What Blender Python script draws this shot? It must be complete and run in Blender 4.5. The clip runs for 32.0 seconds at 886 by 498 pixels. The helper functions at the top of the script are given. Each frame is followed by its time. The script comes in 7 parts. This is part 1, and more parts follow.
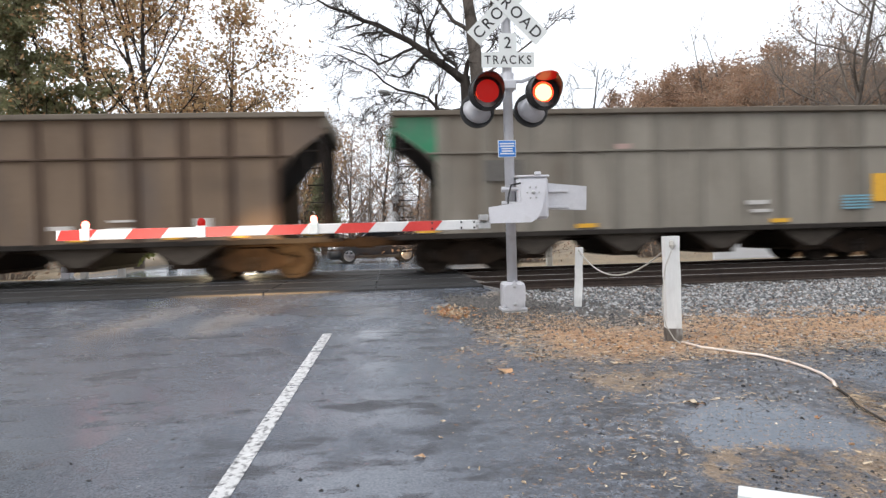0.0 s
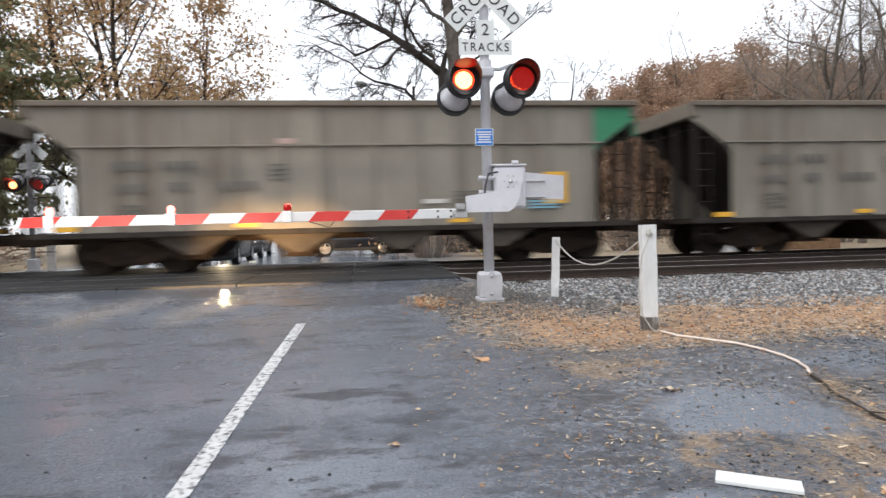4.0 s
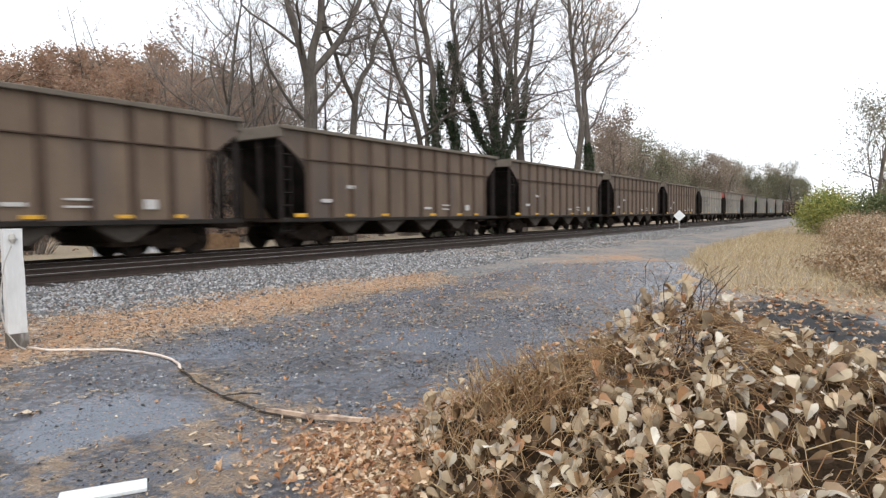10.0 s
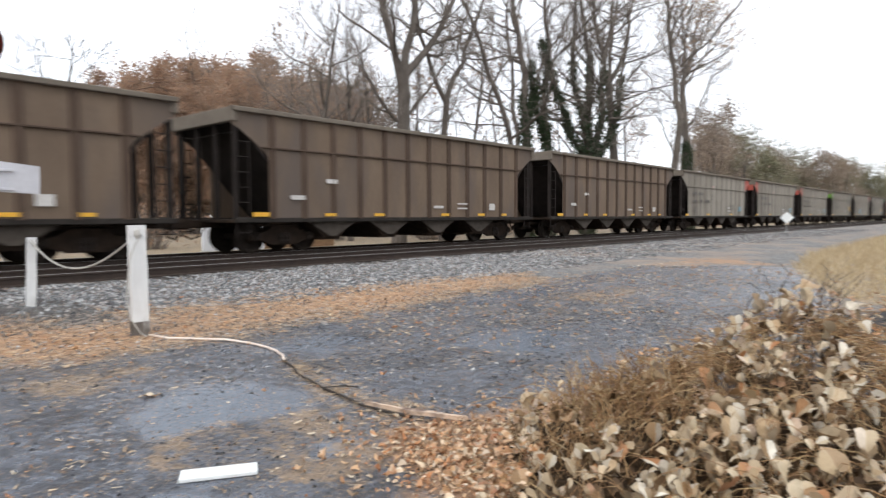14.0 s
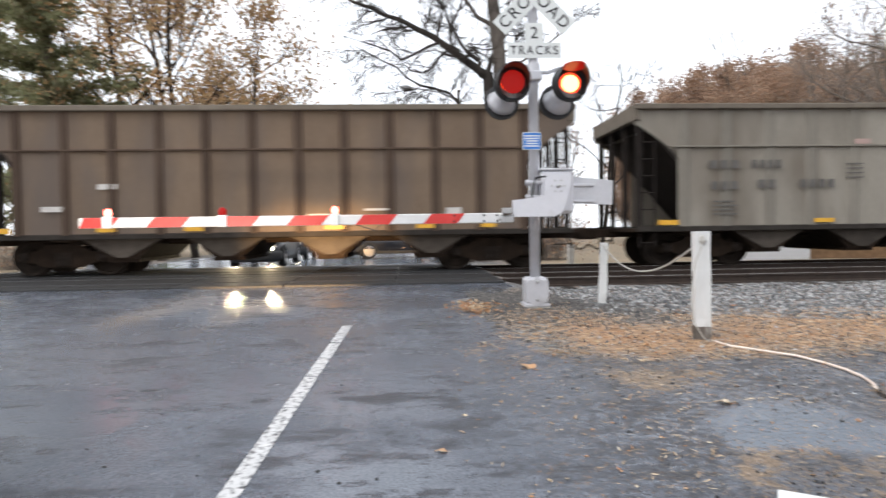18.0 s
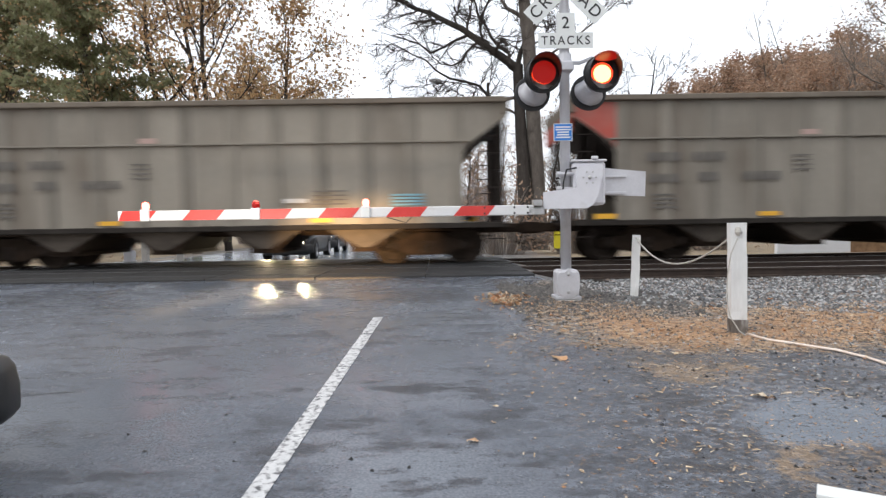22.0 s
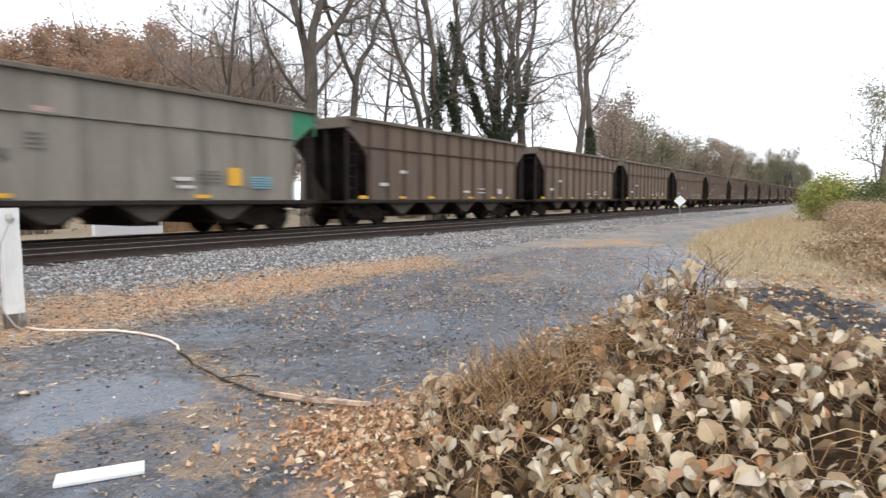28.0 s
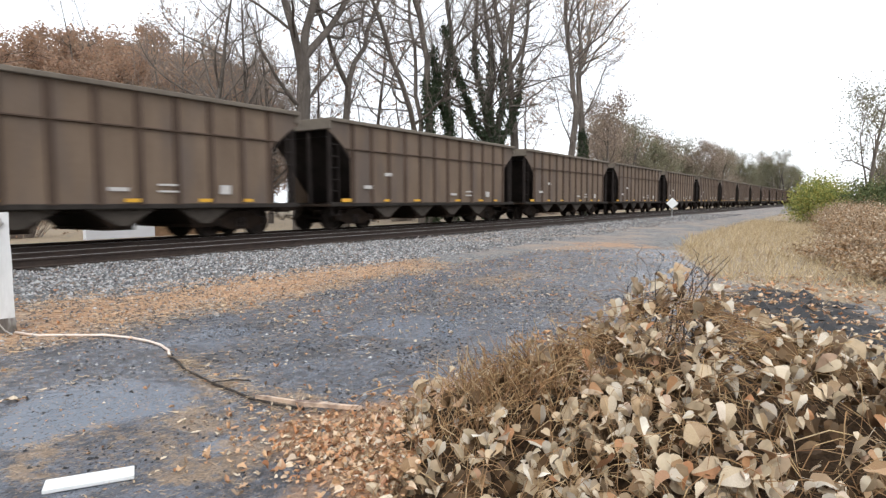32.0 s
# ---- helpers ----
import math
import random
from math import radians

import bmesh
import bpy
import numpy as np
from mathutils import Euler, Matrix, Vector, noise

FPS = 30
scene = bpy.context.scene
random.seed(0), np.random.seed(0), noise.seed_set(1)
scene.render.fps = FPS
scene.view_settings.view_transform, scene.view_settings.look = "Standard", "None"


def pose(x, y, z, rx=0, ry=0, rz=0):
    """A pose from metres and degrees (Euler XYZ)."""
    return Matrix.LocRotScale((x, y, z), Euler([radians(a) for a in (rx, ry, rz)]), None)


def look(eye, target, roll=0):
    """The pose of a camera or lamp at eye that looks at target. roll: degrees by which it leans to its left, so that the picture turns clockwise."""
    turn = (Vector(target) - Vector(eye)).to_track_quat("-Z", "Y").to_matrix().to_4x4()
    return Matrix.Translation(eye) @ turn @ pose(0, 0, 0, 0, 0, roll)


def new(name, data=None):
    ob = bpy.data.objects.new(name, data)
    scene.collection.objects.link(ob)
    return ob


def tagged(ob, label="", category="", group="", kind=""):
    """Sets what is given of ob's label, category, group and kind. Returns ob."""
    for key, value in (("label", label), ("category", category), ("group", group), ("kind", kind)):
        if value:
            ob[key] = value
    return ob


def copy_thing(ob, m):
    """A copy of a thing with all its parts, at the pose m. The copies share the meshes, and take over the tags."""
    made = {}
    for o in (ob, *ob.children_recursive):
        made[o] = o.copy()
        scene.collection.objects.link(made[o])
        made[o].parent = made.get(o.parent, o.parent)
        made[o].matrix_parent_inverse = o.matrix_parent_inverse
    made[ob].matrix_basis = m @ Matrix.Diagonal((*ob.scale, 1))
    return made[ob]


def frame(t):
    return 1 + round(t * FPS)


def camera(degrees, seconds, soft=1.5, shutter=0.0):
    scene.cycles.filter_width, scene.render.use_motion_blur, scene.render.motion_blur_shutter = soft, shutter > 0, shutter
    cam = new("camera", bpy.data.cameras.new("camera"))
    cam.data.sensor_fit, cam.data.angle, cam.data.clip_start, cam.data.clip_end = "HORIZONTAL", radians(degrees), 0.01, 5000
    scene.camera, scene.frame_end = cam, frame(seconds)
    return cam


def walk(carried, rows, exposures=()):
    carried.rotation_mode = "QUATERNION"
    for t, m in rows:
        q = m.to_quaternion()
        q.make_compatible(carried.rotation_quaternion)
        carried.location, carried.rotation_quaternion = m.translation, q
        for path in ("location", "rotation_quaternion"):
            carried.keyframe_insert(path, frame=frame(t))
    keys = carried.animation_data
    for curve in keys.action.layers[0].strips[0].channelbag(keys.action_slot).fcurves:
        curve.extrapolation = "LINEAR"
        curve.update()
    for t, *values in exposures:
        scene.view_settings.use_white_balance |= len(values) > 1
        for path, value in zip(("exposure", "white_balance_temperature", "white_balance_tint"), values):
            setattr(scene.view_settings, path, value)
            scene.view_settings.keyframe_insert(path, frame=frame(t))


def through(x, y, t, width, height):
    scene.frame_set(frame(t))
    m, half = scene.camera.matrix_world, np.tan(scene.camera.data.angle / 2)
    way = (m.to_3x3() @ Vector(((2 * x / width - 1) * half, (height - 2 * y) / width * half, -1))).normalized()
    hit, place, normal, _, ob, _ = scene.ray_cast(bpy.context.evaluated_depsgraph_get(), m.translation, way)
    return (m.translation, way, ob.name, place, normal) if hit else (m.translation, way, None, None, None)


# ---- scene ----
cam = camera(70.2, 32.0, 1.35, 0.8)
PATH = [
    (0, (0.056, 0.119, 1.289), (0.228, 2.111, 1.234), -1.6),
    (0.5, (0.057, 0.118, 1.286), (0.213, 2.111, 1.236), -1.2),
    (1, (0.068, 0.125, 1.282), (0.222, 2.118, 1.223), -1.4),
    (1.5, (0.061, 0.131, 1.277), (0.228, 2.123, 1.204), -1.6),
    (2, (0.068, 0.14, 1.275), (0.232, 2.132, 1.193), -1.7),
    (2.5, (0.055, 0.142, 1.275), (0.226, 2.133, 1.182), -1.4),
    (4.5, (0.101, 0.217, 1.21), (0.438, 2.187, 1.148), -1.5),
    (5, (0.14, 0.197, 1.208), (0.718, 2.111, 1.155), -1.3),
    (5.5, (0.17, 0.164, 1.215), (0.979, 1.992, 1.148), -1.3),
    (6, (0.201, 0.127, 1.224), (1.21, 1.852, 1.148), -1.8),
    (6.5, (0.265, 0.107, 1.241), (1.446, 1.719, 1.164), -1.8),
    (7, (0.294, 0.091, 1.243), (1.579, 1.621, 1.159), -1.7),
    (7.5, (0.313, 0.067, 1.248), (1.707, 1.498, 1.153), -1.7),
    (8, (0.338, 0.04, 1.247), (1.855, 1.339, 1.136), -1.5),
    (8.5, (0.337, 0.024, 1.249), (1.935, 1.224, 1.165), -0.6),
    (9, (0.326, 0.005, 1.247), (1.964, 1.149, 1.148), -0.4),
    (9.5, (0.342, 0.008, 1.252), (2.004, 1.116, 1.156), -0.4),
    (10, (0.343, 0.01, 1.251), (2.009, 1.111, 1.147), -0.6),
    (10.5, (0.348, 0.014, 1.249), (2.01, 1.121, 1.137), -0.6),
    (11, (0.344, 0.013, 1.248), (2.006, 1.12, 1.137), -0.5),
    (11.5, (0.343, 0.013, 1.25), (2.008, 1.116, 1.142), -0.4),
    (12, (0.347, 0.016, 1.247), (2.014, 1.115, 1.128), -0.5),
    (12.5, (0.345, 0.019, 1.248), (2.011, 1.12, 1.128), -0.4),
    (13, (0.346, 0.026, 1.251), (1.993, 1.154, 1.136), -0.5),
    (13.5, (0.328, 0.043, 1.247), (1.913, 1.258, 1.142), -0.4),
    (15.5, (0.209, 0.095, 1.263), (1.303, 1.767, 1.164), -0.4),
    (16, (0.174, 0.142, 1.24), (1.079, 1.924, 1.155), -0.8),
    (16.5, (0.13, 0.179, 1.23), (0.824, 2.053, 1.147), -1.2),
    (17, (0.078, 0.205, 1.229), (0.546, 2.148, 1.151), -1.3),
    (17.5, (0.063, 0.224, 1.225), (0.343, 2.203, 1.149), -1.4),
    (18, (0.036, 0.242, 1.231), (0.146, 2.238, 1.17), -0.8),
    (18.5, (0.028, 0.23, 1.225), (-0.004, 2.229, 1.169), -0.7),
    (19, (0.022, 0.238, 1.22), (-0.041, 2.236, 1.156), -0.7),
    (19.5, (0.022, 0.244, 1.218), (-0.034, 2.242, 1.148), -0.8),
    (20, (0.017, 0.241, 1.222), (-0.029, 2.239, 1.143), -0.6),
    (20.5, (0.03, 0.245, 1.217), (0.002, 2.243, 1.136), -0.6),
    (21, (0.029, 0.247, 1.219), (0.016, 2.245, 1.139), -0.7),
    (21.5, (0.024, 0.239, 1.221), (0.023, 2.238, 1.144), -0.9),
    (22, (0.023, 0.235, 1.215), (0.04, 2.233, 1.135), -0.9),
    (22.5, (0.029, 0.228, 1.217), (0.104, 2.225, 1.132), -0.8),
    (23, (0.066, 0.209, 1.22), (0.302, 2.193, 1.133), -0.7),
    (23.5, (0.101, 0.194, 1.223), (0.54, 2.143, 1.13), -0.4),
    (24, (0.161, 0.197, 1.221), (0.812, 2.086, 1.129), -0.8),
    (24.5, (0.202, 0.187, 1.214), (1.034, 2.003, 1.11), -1.0),
    (25, (0.241, 0.154, 1.227), (1.253, 1.875, 1.117), -0.7),
    (25.5, (0.283, 0.132, 1.224), (1.441, 1.759, 1.109), -0.5),
    (26, (0.299, 0.112, 1.229), (1.6, 1.627, 1.114), -0.0),
    (26.5, (0.328, 0.086, 1.233), (1.745, 1.492, 1.105), -0.2),
    (28.5, (0.381, 0.035, 1.255), (2.066, 1.101, 1.095), -0.0),
    (29, (0.384, 0.033, 1.257), (2.068, 1.1, 1.095), 0.0),
    (29.5, (0.387, 0.025, 1.257), (2.068, 1.096, 1.098), -0.2),
    (30, (0.383, 0.02, 1.257), (2.064, 1.093, 1.105), -0.2),
    (30.5, (0.385, 0.02, 1.258), (2.066, 1.093, 1.102), -0.3),
    (31, (0.378, 0.019, 1.254), (2.057, 1.096, 1.105), -0.3),
    (31.5, (0.376, 0.017, 1.259), (2.055, 1.093, 1.112), -0.1),
    (32, (0.374, 0.015, 1.259), (2.049, 1.097, 1.11), -0.2),
]
walk(cam, [(t, look(eye, target, roll)) for t, eye, target, roll in PATH],
     [(0, 0.0), (2.5, 0.0), (5, 0.02), (6, 0.18), (7.5, 0.24), (9, 0.06), (12, -0.02), (13.5, 0.02), (16, 0.27), (17, 0.14), (18, 0.07), (19, 0.1), (20, -0.16), (22, -0.1), (24, 0.1), (26, 0.25), (29, 0.12), (32, 0.12)])

# ---- light: an even, bright overcast sky with a broad weak sun behind the cloud
world = bpy.data.worlds.new("world")
scene.world = world
world.use_nodes = True
wn, wl = world.node_tree.nodes, world.node_tree.links
sky = wn.new("ShaderNodeTexSky")
sky.sky_type, sky.sun_disc = "NISHITA", False
sky.sun_elevation, sky.sun_rotation = radians(41), radians(242)
cloud = wn.new("ShaderNodeMix")
cloud.data_type = "RGBA"
cloud.inputs["Factor"].default_value = 0.9
cloud.inputs["B"].default_value = (10.0, 10.3, 10.9, 1)
wl.new(sky.outputs["Color"], cloud.inputs["A"])
wl.new(cloud.outputs["Result"], wn["Background"].inputs["Color"])
wn["Background"].inputs["Strength"].default_value = 0.145
sun = new("sun", bpy.data.lights.new("sun", "SUN"))
sun.data.energy, sun.data.angle, sun.data.color = 1.5, radians(30), (1, 0.97, 0.93)
sun.matrix_world = look((-30, -16, 30), (0, 0, 0))
scene.view_settings.exposure = 0.0


# ---- mesh and material helpers
class Shape:
    """Collects vertices and faces of one mesh."""

    def __init__(self):
        self.v, self.f = [], []

    def add(self, verts, faces):
        n = len(self.v)
        self.v += [tuple(p) for p in verts]
        self.f += [tuple(i + n for i in face) for face in faces]
        return self

    def box(self, x0, x1, y0, y1, z0, z1, b=0.0):
        if b <= 0:
            return self.add([(x, y, z) for x in (x0, x1) for y in (y0, y1) for z in (z0, z1)],
                            [(0, 1, 3, 2), (4, 6, 7, 5), (0, 4, 5, 1), (2, 3, 7, 6), (0, 2, 6, 4), (1, 5, 7, 3)])
        c, h = Vector(((x0 + x1) / 2, (y0 + y1) / 2, (z0 + z1) / 2)), Vector((abs(x1 - x0) / 2, abs(y1 - y0) / 2, abs(z1 - z0) / 2))
        b = min(b, 0.45 * min(h) * 2)
        verts, at = [], {}
        for sx in (-1, 1):
            for sy in (-1, 1):
                for sz in (-1, 1):
                    for k in range(3):
                        p = [sx * (h.x - b), sy * (h.y - b), sz * (h.z - b)]
                        p[k] = (sx, sy, sz)[k] * h[k]
                        at[sx, sy, sz, k] = len(verts)
                        verts.append(c + Vector(p))
        faces, s = [], (-1, 1)
        for k in range(3):
            i, j = (k + 1) % 3, (k + 2) % 3

            def key(a, bb, cc, axis):
                q = [0, 0, 0]
                q[k], q[i], q[j] = a, bb, cc
                return at[q[0], q[1], q[2], axis]
            for a in s:
                ring = [key(a, -1, -1, k), key(a, 1, -1, k), key(a, 1, 1, k), key(a, -1, 1, k)]
                faces.append(ring if a > 0 else ring[::-1])
            for bb in s:
                for cc in s:
                    ring = [key(-1, bb, cc, i), key(1, bb, cc, i), key(1, bb, cc, j), key(-1, bb, cc, j)]
                    faces.append(ring if bb * cc > 0 else ring[::-1])
        for sx in s:
            for sy in s:
                for sz in s:
                    ring = [at[sx, sy, sz, 0], at[sx, sy, sz, 1], at[sx, sy, sz, 2]]
                    faces.append(ring if sx * sy * sz > 0 else ring[::-1])
        return self.add(verts, faces)

    def prism(self, pts, axis, a0, a1):
        """A flat outline in the two other axes, given depth along one axis."""
        n = len(pts)

        def lift(p, a):
            q = list(p)
            q.insert("xyz".index(axis), a)
            return q
        return self.add([lift(p, a0) for p in pts] + [lift(p, a1) for p in pts],
                        [tuple(range(n))[::-1], tuple(range(n, 2 * n))] + [(i, (i + 1) % n, n + (i + 1) % n, n + i) for i in range(n)])

    def tube(self, p0, p1, r0, r1=None, n=8, caps=True):
        p0, p1, r1 = Vector(p0), Vector(p1), r0 if r1 is None else r1
        d = (p1 - p0).normalized()
        u = d.orthogonal().normalized()
        w = d.cross(u)
        ring = [u * math.cos(2 * math.pi * i / n) + w * math.sin(2 * math.pi * i / n) for i in range(n)]
        faces = [(i, (i + 1) % n, n + (i + 1) % n, n + i) for i in range(n)]
        if caps:
            faces += [tuple(range(n))[::-1], tuple(range(n, 2 * n))]
        return self.add([p0 + r * r0 for r in ring] + [p1 + r * r1 for r in ring], faces)

    def lathe(self, origin, axis, rows, n=16):
        """Rings of (distance along axis, radius)."""
        o, d = Vector(origin), Vector(axis).normalized()
        u = d.orthogonal().normalized()
        w = d.cross(u)
        verts, faces = [], []
        for a, r in rows:
            verts += [o + d * a + (u * math.cos(2 * math.pi * i / n) + w * math.sin(2 * math.pi * i / n)) * r for i in range(n)]
        for k in range(len(rows) - 1):
            faces += [(k * n + i, k * n + (i + 1) % n, (k + 1) * n + (i + 1) % n, (k + 1) * n + i) for i in range(n)]
        faces += [tuple(range(n))[::-1], tuple(range((len(rows) - 1) * n, len(rows) * n))]
        return self.add(verts, faces)

    def blob(self, centre, radii, n=16, m=8):
        """A rounded body of three radii."""
        c = Vector(centre)
        rows = [[c + Vector((radii[0] * math.sin(math.pi * (j + 0.02) / (m + 0.04)) * math.cos(2 * math.pi * i / n), radii[1] * math.sin(math.pi * (j + 0.02) / (m + 0.04)) * math.sin(2 * math.pi * i / n), radii[2] * math.cos(math.pi * j / m))) for i in range(n)] for j in range(m + 1)]
        return self.add([p for row in rows for p in row], [(j * n + i, (j + 1) * n + i, (j + 1) * n + (i + 1) % n, j * n + (i + 1) % n) for j in range(m) for i in range(n)])

    def path(self, pts, r, n=6):
        """One unbroken round bar through the points."""
        pts = [Vector(p) for p in pts]
        rings = []
        for i, p in enumerate(pts):
            d = (pts[min(i + 1, len(pts) - 1)] - pts[max(i - 1, 0)]).normalized()
            u = d.cross(Vector((0.31, 0.2, 0.93))).normalized()
            w = d.cross(u)
            rings += [p + (u * math.cos(2 * math.pi * k / n) + w * math.sin(2 * math.pi * k / n)) * r for k in range(n)]
        faces = [(i * n + k, i * n + (k + 1) % n, (i + 1) * n + (k + 1) % n, (i + 1) * n + k) for i in range(len(pts) - 1) for k in range(n)]
        return self.add(rings, faces + [tuple(range(n))[::-1], tuple(range(len(rings) - n, len(rings)))])

    def mesh(self, name, material, smooth=False):
        me = bpy.data.meshes.new(name)
        me.from_pydata(self.v, [], self.f)
        for m in material if isinstance(material, (list, tuple)) else (material,):
            me.materials.append(m)
        if smooth:
            me.polygons.foreach_set("use_smooth", [True] * len(me.polygons))
        me.update()
        return me


def part(name, shape, material, parent=None, label="", smooth=False, at=None):
    ob = new(name, shape.mesh(name, material, smooth) if isinstance(shape, Shape) else shape)
    if parent is not None:
        ob.parent = parent
    if at is not None:
        ob.matrix_basis = at
    return tagged(ob, label)


def thing(name, label, category, at=None, group="", kind=""):
    ob = new(name)
    ob.empty_display_size = 0.2
    if at is not None:
        ob.matrix_basis = at
    return tagged(ob, label, category, group, kind)


def solid(name, a, b, scale=8.0, rough=0.6, metal=0.0, bump=0.2, fine=60.0, vary=0.0, stain=None, stain_scale=1.2, stain_at=0.55, rough_b=None, coord="Object", stretch=(1, 1, 1), coat=0.0):
    """A surface of two tones at two scales, with relief, an optional stain, and tone that varies from object to object."""
    m = bpy.data.materials.new(name)
    m.use_nodes = True
    n, l = m.node_tree.nodes, m.node_tree.links
    bsdf = n["Principled BSDF"]
    tc, mp = n.new("ShaderNodeTexCoord"), n.new("ShaderNodeMapping")
    mp.inputs["Scale"].default_value = stretch
    l.new(tc.outputs[coord], mp.inputs["Vector"])
    big, small = n.new("ShaderNodeTexNoise"), n.new("ShaderNodeTexNoise")
    for tex, sc in ((big, scale), (small, fine)):
        tex.inputs["Scale"].default_value, tex.inputs["Detail"].default_value, tex.inputs["Roughness"].default_value = sc, 6, 0.62
        l.new(mp.outputs["Vector"], tex.inputs["Vector"])
    add = n.new("ShaderNodeMath")
    add.operation = "MULTIPLY_ADD"
    add.inputs[1].default_value = 0.45
    l.new(small.outputs["Fac"], add.inputs[0])
    l.new(big.outputs["Fac"], add.inputs[2])
    ramp = n.new("ShaderNodeMapRange")
    ramp.inputs["From Min"].default_value, ramp.inputs["From Max"].default_value = 0.5, 0.98
    l.new(add.outputs[0], ramp.inputs["Value"])
    mix = n.new("ShaderNodeMix")
    mix.data_type = "RGBA"
    mix.inputs["A"].default_value, mix.inputs["B"].default_value = (*a, 1), (*b, 1)
    l.new(ramp.outputs["Result"], mix.inputs["Factor"])
    out = mix.outputs["Result"]
    if stain:
        st = n.new("ShaderNodeTexNoise")
        st.inputs["Scale"].default_value, st.inputs["Detail"].default_value = stain_scale, 8
        l.new(mp.outputs["Vector"], st.inputs["Vector"])
        r2 = n.new("ShaderNodeMapRange")
        r2.inputs["From Min"].default_value, r2.inputs["From Max"].default_value = stain_at - 0.06, stain_at + 0.12
        l.new(st.outputs["Fac"], r2.inputs["Value"])
        m2 = n.new("ShaderNodeMix")
        m2.data_type = "RGBA"
        m2.inputs["B"].default_value = (*stain, 1)
        l.new(r2.outputs["Result"], m2.inputs["Factor"])
        l.new(out, m2.inputs["A"])
        out = m2.outputs["Result"]
    if vary:
        info, hsv = n.new("ShaderNodeObjectInfo"), n.new("ShaderNodeHueSaturation")
        rng = n.new("ShaderNodeMapRange")
        rng.inputs["To Min"].default_value, rng.inputs["To Max"].default_value = 1 - vary, 1 + vary
        l.new(info.outputs["Random"], rng.inputs["Value"])
        l.new(rng.outputs["Result"], hsv.inputs["Value"])
        l.new(out, hsv.inputs["Color"])
        out = hsv.outputs["Color"]
    l.new(out, bsdf.inputs["Base Color"])
    rr = n.new("ShaderNodeMapRange")
    rr.inputs["To Min"].default_value, rr.inputs["To Max"].default_value = rough, rough if rough_b is None else rough_b
    l.new(big.outputs["Fac"], rr.inputs["Value"])
    l.new(rr.outputs["Result"], bsdf.inputs["Roughness"])
    bsdf.inputs["Metallic"].default_value = metal
    bsdf.inputs["Specular IOR Level"].default_value = 0.15 if rough >= 0.8 else 0.5
    bsdf.inputs["Coat Weight"].default_value = coat
    if bump:
        bp = n.new("ShaderNodeBump")
        bp.inputs["Strength"].default_value, bp.inputs["Distance"].default_value = bump, 0.01
        l.new(add.outputs[0], bp.inputs["Height"])
        l.new(bp.outputs["Normal"], bsdf.inputs["Normal"])
    return m


def glow(name, colour, power, base=(0.02, 0.02, 0.02)):
    m = bpy.data.materials.new(name)
    m.use_nodes = True
    b = m.node_tree.nodes["Principled BSDF"]
    b.inputs["Base Color"].default_value = (*base, 1)
    b.inputs["Emission Color"].default_value, b.inputs["Emission Strength"].default_value = (*colour, 1), power
    b.inputs["Roughness"].default_value, b.inputs["Specular IOR Level"].default_value = 0.3, 0.1
    return m


